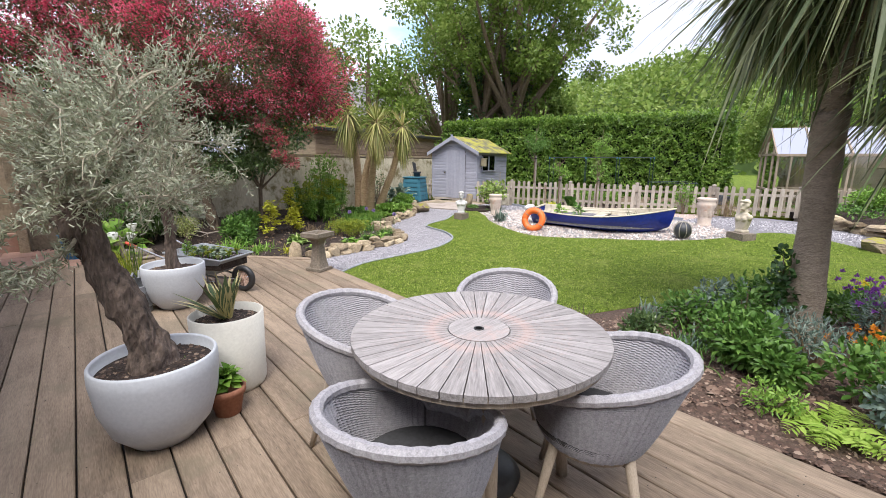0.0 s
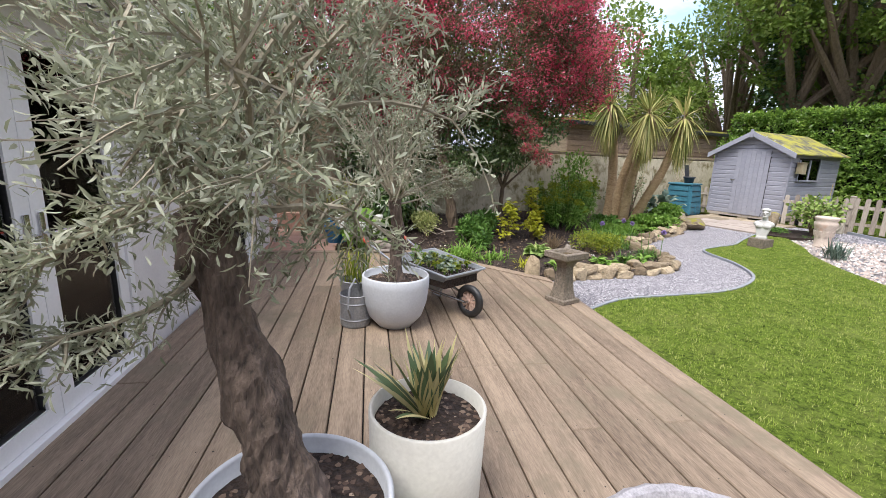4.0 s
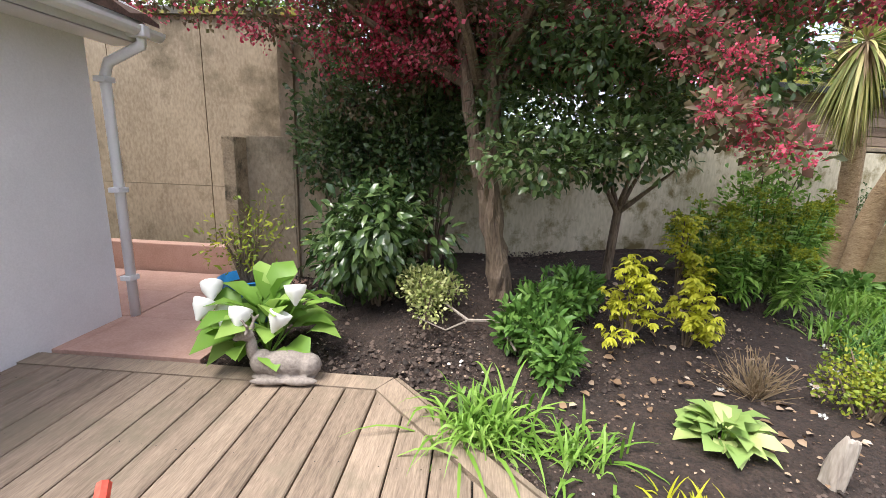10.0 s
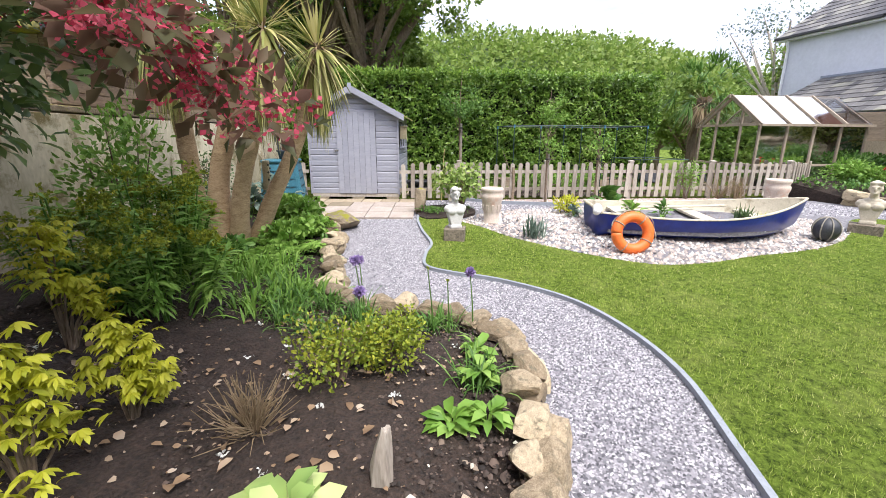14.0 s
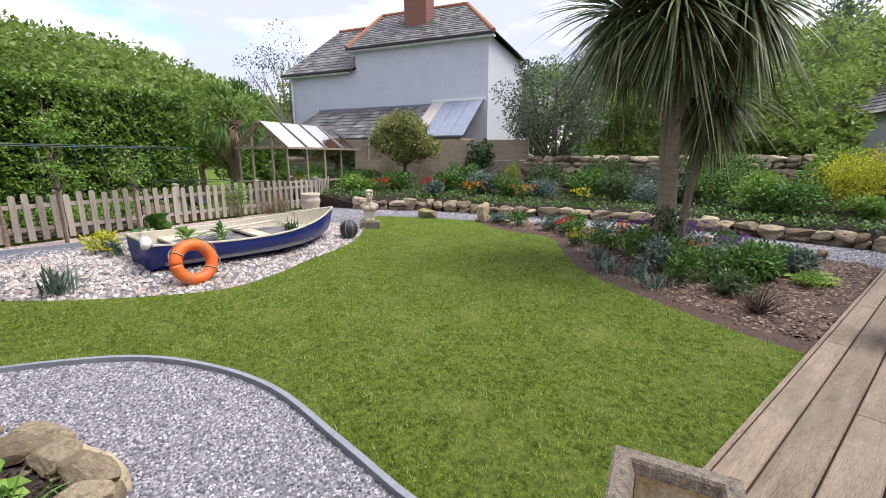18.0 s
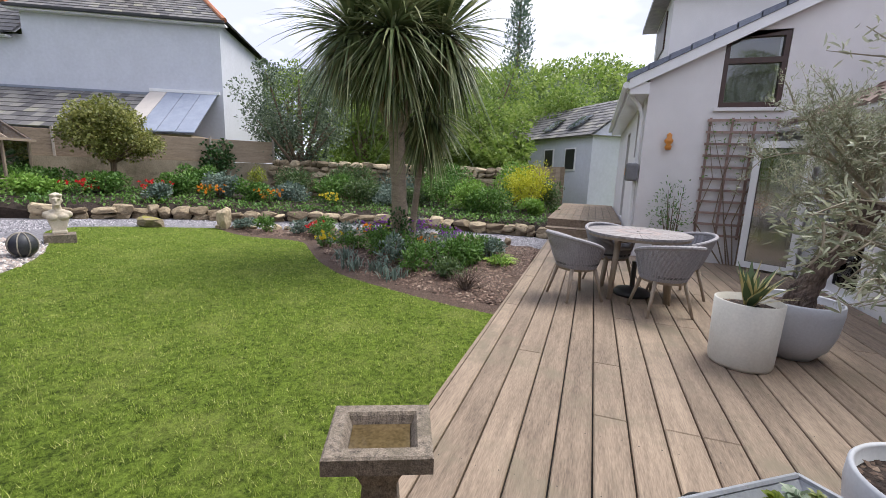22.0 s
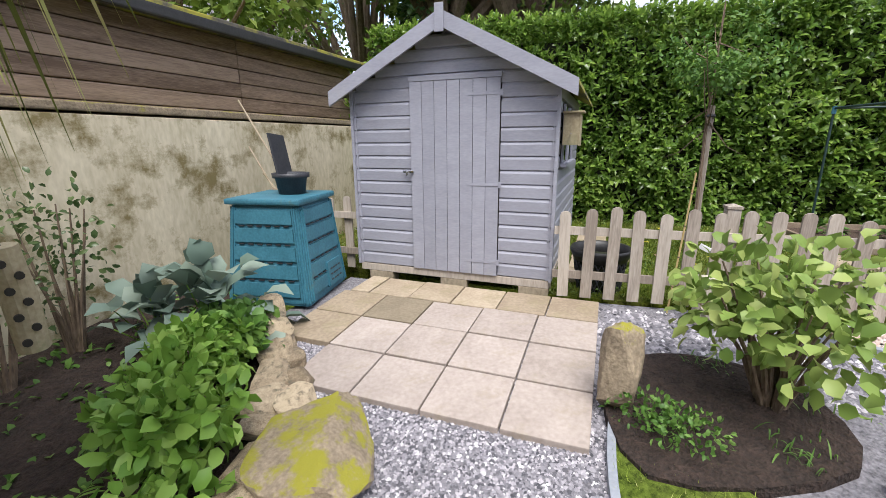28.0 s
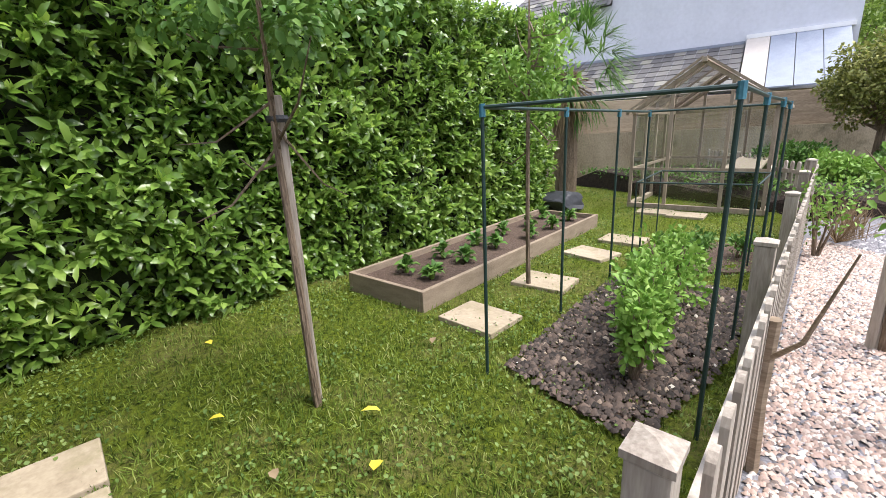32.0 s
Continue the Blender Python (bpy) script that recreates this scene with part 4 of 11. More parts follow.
part("dormer_roof", boxed(-3.2, -5.4, 4.753, 1.05, -2.5, 4.85), M["slate"], dormer)
part("dormer_fascia", boxed(-3.2, -2.5, 4.68, 1.07, -2.47, 4.87), M["white"], dormer)
part("dormer_pane", boxed(0.753, -4.6, 3.9, 0.78, -3.4, 4.6), M["brown_frame"], dormer)

# trellis, ornament and meter box on the gable
M["trellis"] = surface("weathered_lath", (0.2, 0.13, 0.11), (0.38, 0.27, 0.23), scale=5, stretch=(5, 5, 1), rough=0.85, piece=0.2)
trellis = thing("trellis", "brown wooden trellis with bare climber on the gable wall", "trellis", pose(-0.3, GABLE_Y + 0.03, 0.42))
for k in range(4):
    part("upright", boxed(-0.48 + k * 0.305, 0, 0, -0.445 + k * 0.305, 0.018, 1.92), M["trellis"], trellis)
for k in range(11):
    part("crossbar", boxed(-0.5, 0.019, 0.03 + k * 0.183, 0.5, 0.037, 0.068 + k * 0.183), M["trellis"], trellis)
meter = thing("meter_box", "grey rounded box on the house corner", "box", pose(1.16, -1.62, 1.3))
part("body", boxed(-0.04, -0.13, 0, 0.16, 0.13, 0.3, 0.04), M["grey_plastic"], meter)
part("yellow_plate", boxed(0.162, -0.035, 0.1, 0.168, 0.035, 0.22, 0.004), M["orange_glaze"], meter, "yellow plate")
feeder = thing("lantern_ornament", "orange glazed ornament hanging on the wall", "ornament", pose(0.72, GABLE_Y + 0.07, 1.83))
part("body", lathe([(0, 0), (0.04, 0.0), (0.055, 0.05), (0.03, 0.08), (0.06, 0.12), (0.07, 0.15), (0.035, 0.19), (0.045, 0.24), (0.0, 0.28)], 14), M["orange_glaze"], feeder, smooth=True)
part("hook", boxed(-0.006, -0.07, 0.2, 0.006, 0.0, 0.215), M["black_metal"], feeder)

# upper deck with two steps
upper = tagged(new("upper_deck"), "upper timber deck with two steps beside the house", "deck", kind="structure")
# solid bodies under the treads and planks, gap shade painted as near-black
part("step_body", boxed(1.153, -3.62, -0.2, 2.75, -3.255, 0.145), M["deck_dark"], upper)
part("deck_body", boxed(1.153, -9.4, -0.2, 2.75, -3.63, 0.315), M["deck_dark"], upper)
for k in range(2):
    part("tread", boxed(1.156, -3.42 + 0.0 - k * 0.185, 0.147, 2.77, -3.24 - k * 0.185, 0.175, 0.006), M["deck"], upper)
part("riser", boxed(1.156, -3.254, -0.01, 2.76, -3.235, 0.145), M["deck"], upper)
part("riser", boxed(1.156, -3.627, 0.176, 2.76, -3.606, 0.314), M["deck"], upper)
for k in range(9):
    part("plank", boxed(1.156 + k * 0.18, -9.3, 0.317, 1.33 + k * 0.18, -3.6, 0.347, 0.005), M["deck"], upper)

# window box on the wall
wbox = thing("window_box", "white lattice trough with green plants on the wall", "planter", pose(WALL_X, 2.2, 0.88))
part("tray", boxed(0.003, -0.3, 0, 0.2, 0.3, 0.02), M["white"], wbox)
for k in range(11):
    part("bar", boxed(0.19, -0.3 + k * 0.057, 0.021, 0.203, -0.27 + k * 0.057, 0.2, 0.004), M["white"], wbox)
for z in (0.05, 0.12, 0.19):
    part("rail", boxed(0.204, -0.3, z, 0.214, 0.3, z + 0.02), M["white"], wbox)
for y in (-0.3, 0.27):
    part("end_post", boxed(0.0, y, 0.021, 0.03, y + 0.03, 0.26, 0.005), M["white"], wbox)
part("soil", boxed(0.01, -0.26, 0.022, 0.185, 0.26, 0.13), M["soil"], wbox)
# ---- boundary walls ----
M["cladding"] = surface("weathered_cladding", (0.19, 0.14, 0.095), (0.42, 0.33, 0.24), scale=3, stretch=(0.7, 0.7, 6), rough=0.85, bump=0.3, fine=20, piece=0.25)
M["panel_wall"] = surface("brown_concrete_panels", (0.2, 0.155, 0.105), (0.42, 0.34, 0.245), scale=1.3, stretch=(1, 1, 0.5), rough=0.9, bump=0.35, fine=35, blotch=(0.11, 0.085, 0.05), blotch_scale=1.1)
M["sandstone"] = surface("buff_paving_stone", (0.25, 0.195, 0.135), (0.42, 0.345, 0.25), scale=4, rough=0.85, bump=0.4, fine=40, piece=0.3, blotch=(0.26, 0.22, 0.13), blotch_scale=4)
M["peeling"] = surface("peeling_render", (0.42, 0.37, 0.25), (0.72, 0.65, 0.5), scale=2.5, stretch=(1, 1, 0.35), rough=0.95, bump=0.6, fine=30, blotch=(0.2, 0.16, 0.07), blotch_scale=2.2, blotch_at=(0.5, 0.62))
M["barn_board"] = surface("red_brown_boards", (0.12, 0.08, 0.058), (0.34, 0.25, 0.19), scale=2.6, stretch=(0.8, 0.8, 7), rough=0.85, bump=0.3, fine=18, piece=0.25)
wm = pose(*wall_pt(0), 0, 0, 0, AX)
bwall = tagged(new("wall_boundary"), "weathered rendered boundary wall with mossy top", "wall", kind="structure")
bwall.matrix_basis = wm
part("mortar", boxed(-2.4, 0.007, -0.3, 9.3, 0.2, 1.55), M["concrete"], bwall)
part("render_coat", boxed(-2.4, -0.03, -0.3, 9.28, -0.006, 1.58, 0.006), M["peeling"], bwall, "peeling mossy render")
part("coping", boxed(-2.4, -0.03, 1.6, 9.3, 0.24, 1.66, 0.012), M["moss_rock"], bwall)
barn = thing("timber_building", "neighbouring low building clad in weathered boards", "building", wm)
for k in range(6):
    for j in range(3):
        part("board", boxed(3.2 + 2 * j, 0.262 - 0.004 * ((j + k) % 2), 1.56 + k * 0.135, 5.196 + 2 * j, 0.31, 1.689 + k * 0.135, 0.012), M["barn_board"], barn)
part("side", boxed(3.2, 0.312, 0.2, 9.2, 3.5, 2.36), M["cladding"], barn)
part("roof_edge", boxed(3.0, 0.1, 2.37, 9.4, 3.7, 2.47, 0.01), M["felt"], barn)
part("gutter", boxed(3.0, 0.04, 2.33, 9.4, 0.1, 2.42, 0.015), M["black_metal"], barn)
# tall panelled wall beside the house, with a pier and a recess
pan = tagged(new("wall_panelled"), "tall brown stained concrete panel wall", "wall", kind="structure")
for k in range(5):
    part("panel", boxed(-6.0 + k * 1.13, 10.42, -0.3, -4.88 + k * 1.13, 10.62, 0.88), M["panel_wall"], pan)
    part("panel", boxed(-6.0 + k * 1.13, 10.425, 0.886, -4.88 + k * 1.13, 10.62, 2.75), M["panel_wall"], pan)
part("capping", boxed(-6.0, 10.38, 2.753, -0.35, 10.66, 2.83), M["felt"], pan)
part("return", boxed(-0.348, 9.85, -0.3, -0.2, 10.62, 2.5), M["panel_wall"], pan)
part("pier", boxed(-0.85, 9.62, -0.3, -0.72, 9.9, 1.45, 0.01), M["rock"], pan)
part("recess_slab", boxed(-0.718, 9.84, -0.3, -0.22, 9.9, 1.47, 0.006), M["concrete"], pan)
part("infill", boxed(-0.2, 9.9, -0.3, 0.1, 10.1, 2.35), M["concrete"], pan)
patio = tagged(new("patio"), "pink paving slabs beside the house end", "paving", kind="structure")
for i in range(3):
    for j in range(3):
        part("slab", boxed(-3.0 + i * 0.97, 7.96 + j * 0.62, -0.2, -2.04 + i * 0.97, 8.57 + j * 0.62, -0.02 - 0.003 * ((i + j) % 2), 0.004), M["peach"], patio)
low = tagged(part("wall_low_pink", boxed(-3.0, 9.85, -0.2, -0.86, 10.0, 0.28, 0.01), M["peach"]), "low pink painted kerb wall", "wall", kind="structure")

# ---- edging of the gravel path ----
M["edging"] = surface("grey_plastic_edging", (0.2, 0.22, 0.25), (0.3, 0.32, 0.36), rough=0.6)
edging = tagged(new("path_edging"), "grey flexible edging between lawn and gravel", "edging", kind="structure")


def strip(points, width, z0, z1, mat, name, parent):
    bm = bmesh.new()
    rows = []
    for i, p in enumerate(points):
        a, b = Vector(points[max(i - 1, 0)]), Vector(points[min(i + 1, len(points) - 1)])
        d = (b - a).normalized()
        nrm = Vector((-d.y, d.x)) * width / 2
        h = level(*p)
        rows.append([bm.verts.new((p[0] + s * nrm.x, p[1] + s * nrm.y, h + z)) for s, z in ((-1, z0), (-1, z1), (1, z1), (1, z0))])
    for p, q in zip(rows, rows[1:]):
        for k in range(3):
            bm.faces.new((p[k], p[k + 1], q[k + 1], q[k]))
    bm.faces.new(rows[0])
    bm.faces.new(rows[-1][::-1])
    return part(name, bm, mat, parent)


strip(edge_gravel, 0.035, -0.15, 0.012, M["edging"], "strip", edging)
edging2 = tagged(new("fence_edging"), "blue-grey edging strip between chippings and shingle", "edging", kind="structure")
strip(smooth_line([(10.16, 8.6), (10.05, 8.24), (9.97, 7.84), (10.08, 7.0), (10.3, 6.0), (10.55, 5.0), (10.75, 3.9)], 4), 0.05, -0.15, 0.03, M["edging"], "strip", edging2)

# ---- stones along the beds ----
rock_kinds = [rough_rock("stone", (1, 1, 1), M["rock"], s, 2) for s in range(14)]


def lay_stones(line, name, label, group, size, gap, zoff, rows=1, seed=1):
    r = random.Random(seed)
    d = 0.0
    pts = [Vector(p) for p in line]
    want = 0.0
    for a, b in zip(pts, pts[1:]):
        seg = (b - a).length
        while want <= d + seg:
            p = a + (b - a) * ((want - d) / seg)
            ang = math.degrees(math.atan2(b.y - a.y, b.x - a.x))
            w = size * r.uniform(0.6, 1.45)
            for k in range(rows):
                h = size * r.uniform(0.42, 0.8) * (1 if k == 0 else 0.75)
                off = Vector((-(b - a).y, (b - a).x)).normalized() * (r.uniform(-0.03, 0.05) + k * 0.06)
                q = p + off
                ob = part(name, r.choice(rock_kinds))
                z = level(q.x, q.y) + zoff + k * size * 0.38
                ob.matrix_basis = pose(q.x, q.y, z, r.uniform(-8, 8), r.uniform(-8, 8), ang + r.uniform(-15, 15) + r.choice((0, 180))) @ Matrix.Diagonal((w, size * r.uniform(0.7, 1.0), h, 1))
                tagged(ob, label, "stone", group)
            want += w * gap
        d += seg


lay_stones(edge_rock[3:], "edging_stone", "rough buff stone edging the border", "stones round the border", 0.25, 0.88, -0.06, 2, 3)
lay_stones(rock_far, "bank_stone", "flat grey stone holding the raised bed", "stones of the raised bed", 0.36, 0.9, -0.06, 2, 5)
lay_stones(smooth_line([(9.2, -0.35), (8.3, -1.0), (7.4, -1.3), (6.0, -1.62), (4.4, -1.75), (3.2, -1.75)], 4), "island_stone", "dark stone edging the island bed", "stones of the island bed", 0.24, 1.15, -0.05, 1, 6)


def boulder(x, y, size, seed, mat, label, name="boulder", rot=0, z=None, tilt=0):
    ob = part(name, rough_rock(name, size, mat, seed, 3))
    ob.matrix_basis = pose(x, y, (level(x, y) if z is None else z) - 0.04, tilt, 0, rot)
    tagged(ob, label, "stone")
    return ob


boulder(2.5, 6.57, (0.22, 0.19, 0.33), 3, M["rock"], "rounded upright stone at the deck corner")
boulder(2.72, 6.5, (0.13, 0.12, 0.2), 5, M["rock"], "small buff stone beside the upright one")
boulder(3.3, 7.25, (0.11, 0.09, 0.36), 9, M["fence"], "thin upright grey stone in the bed", "standing_stone", 20)
boulder(7.6, 9.86, (0.62, 0.46, 0.28), 11, M["moss_rock"], "large flat boulder capped with yellow moss", "mossy_boulder", 35)
boulder(8.66, 8.98, (0.2, 0.19, 0.47), 12, M["moss_rock"], "upright mossy stone beside the path", "upright_stone", 0)
boulder(9.15, -0.35, (0.34, 0.3, 0.5), 14, M["rock"], "upright stone at the end of the island bed")
boulder(10.1, 0.6, (0.5, 0.36, 0.26), 15, M["moss_rock"], "dark flat stone on the gravel path")
# ---- shed ----
SHED = pose(9.78, 9.818, 0, 0, 0, AX)
shed = thing("garden_shed", "pale grey painted wooden shed with mossy felt roof", "shed", SHED)
SW, SD, SB, SE, SP = 1.7, 2.25, 0.3, 1.8, 2.24     # width, depth, floor, eaves, ridge
# near-black filling, shade behind the cladding is in its colour
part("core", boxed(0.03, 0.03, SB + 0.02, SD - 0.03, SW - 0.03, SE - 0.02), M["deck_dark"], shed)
part("floor_frame", boxed(0.0, 0.0, SB - 0.06, SD, SW, SB), M["fence"], shed)
D0, D1, DT = 0.42, 1.165, 1.83


def shiplap(length, h=0.107):
    bm = bmesh.new()
    a = [(0, 0.0), (-0.012, 0.006), (-0.014, h * 0.78), (-0.003, h * 0.97), (0.006, h), (0.012, 0.0)]
    p = [bm.verts.new((x, 0, z)) for x, z in a]
    q = [bm.verts.new((x, length, z)) for x, z in a]
    for i in range(len(a)):
        bm.faces.new((p[i], p[(i + 1) % len(a)], q[(i + 1) % len(a)], q[i]))
    bm.faces.new(p[::-1])
    bm.faces.new(q)
    return bm


for k in range(14):
    z = SB + 0.005 + k * 0.107
    part("board", shiplap(D0 - 0.004), M["shed"], shed, m=pose(0.02, 0, z))
    part("board", shiplap(SW - D1 - 0.004), M["shed"], shed, m=pose(0.02, D1 + 0.004, z))
    if not (SB + 0.9 < z < SB + 1.36):
        part("board", shiplap(SD), M["shed"], shed, m=pose(SD, 0.016, z, 0, 0, 90))
    else:
        part("board", shiplap(0.35), M["shed"], shed, m=pose(0.35, 0.016, z, 0, 0, 90))
        part("board", shiplap(SD - 1.3), M["shed"], shed, m=pose(SD, 0.016, z, 0, 0, 90))
    part("board", shiplap(SD), M["shed"], shed, m=pose(0, SW - 0.016, z, 0, 0, -90))
for k in range(5):
    z = SE + k * 0.095
    w = (SW / 2) * (1 - (z - SE + 0.02) / (SP - SE))
    if w > 0.08:
        part("gable_board", shiplap(2 * w, 0.095), M["shed"], shed, m=pose(0.02, SW / 2 - w, z - 0.002))
part("gable_core", prism([(0, 0)] * 0 + [(0.03, 0.05), (0.05, 0.05), (0.05, SW - 0.05), (0.03, SW - 0.05)], SE - 0.04, SE + 0.02), M["deck_dark"], shed)
bm = bmesh.new()
tri = [(SE - 0.02, 0.04), (SE - 0.02, SW - 0.04), (SP - 0.03, SW / 2)]
fa = [bm.verts.new((0.032, y, z)) for z, y in tri]
fb = [bm.verts.new((SD - 0.03, y, z)) for z, y in tri]
bm.faces.new(fa)
bm.faces.new(fb[::-1])
for i in range(3):
    bm.faces.new((fa[i], fb[i], fb[(i + 1) % 3], fa[(i + 1) % 3]))
part("gable_fill", bm, M["shed"], shed)
# near-black backing paints the shade between the door boards
sdoor = part("door", boxed(-0.004, D0, SB + 0.01, 0.02, D1, DT), M["deck_dark"], shed, "boarded door, closed")
dw = (D1 - D0) / 7
for k in range(7):
    part("door_board", boxed(-0.016, D0 + k * dw + 0.0015, SB + 0.005, -0.0045, D0 + (k + 1) * dw - 0.0015, DT + 0.01, 0.003), M["shed"], sdoor)
for z in (0.41, 1.04, 1.72):
    strap_ = part("hinge_strap", boxed(-0.0195, D0 + 0.003, z, -0.0165, D0 + 0.25, z + 0.024, 0.001), M["shed"], sdoor)
    part("hinge_pin", boxed(-0.022, D0 - 0.022, z - 0.012, -0.0165, D0 + 0.001, z + 0.036, 0.002), M["shed"], strap_)
bolt = part("bolt", boxed(-0.03, D1 - 0.03, SB + 0.83, -0.017, D1 + 0.07, SB + 0.85, 0.003), M["chrome"], sdoor, "rusty steel bolt")
part("bolt_knob", boxed(-0.045, D1 + 0.02, SB + 0.81, -0.031, D1 + 0.035, SB + 0.845, 0.003), M["chrome"], bolt)
part("corner_trim", boxed(-0.018, -0.02, SB, 0.03, 0.004, SE), M["shed"], shed)
part("corner_trim", boxed(-0.018, SW - 0.004, SB, 0.03, SW + 0.02, SE), M["shed"], shed)
part("door_head", boxed(-0.02, D0 - 0.01, DT + 0.012, 0.0, D1 + 0.01, DT + 0.05, 0.003), M["shed"], shed)
for s in (0, 1):
    bm = bmesh.new()
    y0, y1 = (-0.14, SW / 2) if s == 0 else (SW + 0.14, SW / 2)
    rise = (SP - SE) / (SW / 2)
    z0 = SE - 0.14 * rise
    f = [bm.verts.new((x, y, z)) for x in (-0.12, SD + 0.1) for y, z in ((y0, z0 + 0.03), (y1, SP + 0.03), (y1, SP + 0.055), (y0, z0 + 0.055))]
    for q in ((0, 1, 2, 3), (7, 6, 5, 4), (0, 4, 5, 1), (3, 2, 6, 7), (0, 3, 7, 4), (1, 5, 6, 2)):
        bm.faces.new([f[i] for i in q])
    part("roof_slope", bm, M["felt"], shed, "felt roof grown over with yellow moss")
    bm = bmesh.new()
    f = [bm.verts.new((x, y, z)) for x in (-0.145, -0.122) for y, z in ((y0, z0 - 0.055), (y1, SP - 0.05), (y1, SP + 0.065), (y0, z0 + 0.06))]
    for q in ((0, 1, 2, 3), (7, 6, 5, 4), (0, 4, 5, 1), (3, 2, 6, 7), (0, 3, 7, 4), (1, 5, 6, 2)):
        bm.faces.new([f[i] for i in q])
    part("barge_board", bm, M["shed"], shed)
part("finial", boxed(-0.16, SW / 2 - 0.035, SP - 0.09, -0.147, SW / 2 + 0.035, SP + 0.1, 0.004), M["shed"], shed)
# near-black board behind the panes, the unlit inside put into its colour
swin = part("window", boxed(0.35, -0.002, SB + 0.9, 1.3, 0.02, SB + 1.36), M["deck_dark"], shed)
for a, b in ((0.35, 0.39), (0.8, 0.85), (1.26, 1.3)):
    part("bar", boxed(a, -0.022, SB + 0.9, b, -0.003, SB + 1.36, 0.003), M["shed"], swin)
for a, b in ((0.39, 0.8), (0.85, 1.26)):
    part("pane", boxed(a, -0.01, SB + 0.91, b, -0.005, SB + 1.35), M["pane"], swin)
part("sill", boxed(0.33, -0.05, SB + 0.87, 1.32, -0.003, SB + 0.9, 0.004), M["shed"], swin)
for x in (0.1, 1.1, 2.0):
    for y in (0.12, 0.8, 1.5):
        part("foot_block", boxed(x - 0.1, y - 0.12, 0.05, x + 0.1, y + 0.12, SB - 0.062, 0.008), M["concrete"], shed)
M["plywood"] = surface("green_stained_plywood", (0.27, 0.22, 0.13), (0.46, 0.4, 0.27), scale=5, rough=0.85, bump=0.2, blotch=(0.2, 0.2, 0.1), blotch_scale=5)
nest = thing("nest_box", "weathered plywood nest box on the shed corner", "nest box", SHED @ pose(0.22, -0.005, 1.34) @ Matrix.Scale(0.9, 4))
part("front", boxed(0.0, -0.16, 0.0, 0.19, -0.15, 0.26), M["plywood"], nest)
part("body", boxed(0.008, -0.149, 0.008, 0.182, -0.018, 0.27), M["plywood"], nest)
part("lid", boxed(-0.015, -0.185, 0.272, 0.205, -0.01, 0.288, 0.003), M["plywood"], nest)
part("perch", boxed(-0.05, -0.09, 0.1, 0.0, -0.08, 0.11), M["fence"], nest)

# ---- small ornaments ----
M["deer_stone"] = surface("pinkish_grey_stone", (0.15, 0.125, 0.105), (0.33, 0.285, 0.25), scale=14, rough=0.9, bump=0.5, fine=70)
deer = bmesh.new()
for c, r in (((0, 0, 0.09), (0.17, 0.075, 0.075)), ((-0.12, 0.0, 0.1), (0.07, 0.06, 0.075)), ((0.13, 0.0, 0.08), (0.075, 0.07, 0.07)), ((-0.17, -0.01, 0.19), (0.032, 0.03, 0.085)), ((-0.195, -0.02, 0.265), (0.05, 0.03, 0.032)),
             ((-0.235, -0.025, 0.25), (0.028, 0.018, 0.018)), ((-0.06, -0.09, 0.03), (0.11, 0.022, 0.022)), ((0.1, -0.09, 0.03), (0.1, 0.028, 0.025)), ((-0.17, 0.02, 0.295), (0.012, 0.03, 0.016)), ((-0.17, -0.06, 0.295), (0.012, 0.03, 0.016)), ((0, 0, 0.02), (0.19, 0.1, 0.022))):
    bmesh.ops.create_icosphere(deer, subdivisions=2, radius=1.0, matrix=Matrix.LocRotScale(c, None, r))
for s_ in (-1, 1):
    tube(deer, [(-0.18, -0.015 + 0.012 * s_, 0.28), (-0.165, -0.015 + 0.05 * s_, 0.33), (-0.19, -0.015 + 0.06 * s_, 0.38)], [0.011, 0.0095, 0.008], 6)
    tube(deer, [(-0.165, -0.015 + 0.05 * s_, 0.33), (-0.15, -0.015 + 0.085 * s_, 0.35)], [0.0095, 0.008], 6)
deer = part("deer_statue", deer, M["deer_stone"], smooth=True)
md = deer.modifiers.new("join", "REMESH")
md.mode, md.voxel_size, md.use_smooth_shade = "VOXEL", 0.0075, True
deer.matrix_basis = pose(0.56, 7.78, 0.0, 0, 0, 8) @ Matrix.Scale(1.08, 4)
tagged(deer, "small buff stone deer statue lying by the calla lilies", "statue")
log = thing("bee_log", "pale wooden log with round holes hanging by the wall", "bee house", pose(6.96, 10.62, 0.66, 4, -3, 0))
bm = bmesh.new()
tube(bm, [(0, 0, 0), (0.004, 0, 0.2), (0, 0, 0.4)], [0.048, 0.05, 0.047], 14, 0.06)
part("log", bm, M["plywood"], log)
for k in range(7):
    part("hole", lathe([(0, 0.0), (0.014, 0.0), (0.014, 0.012), (0, 0.012)], 10), M["deck_dark"], log, m=pose(-0.018 + 0.036 * (k % 2), -0.046, 0.05 + k * 0.05, 90, 0, 0))
bm = bmesh.new()
tube(bm, [(0, 0, 0.4), (0.01, 0.03, 0.75)], 0.003, 5)
part("cord", bm, M["deck_dark"], log)

# ---- paving before the shed ----
slabs = tagged(new("shed_paving"), "buff sandstone slabs in front of the shed", "paving", kind="structure")
slabs.matrix_basis = SHED
rs = random.Random(9)
def slab_at(u, v, du, dv):
    a, b = SHED @ Vector((u, v + dv / 2, 0)), SHED @ Vector((u + du, v + dv / 2, 0))
    za, zb = level(a.x, a.y), level(b.x, b.y)
    return pose(u + du / 2, v + dv / 2, (za + zb) / 2 + 0.008 + rs.uniform(-0.003, 0.003), 0, -math.degrees(math.atan2(zb - za, du)), 0)


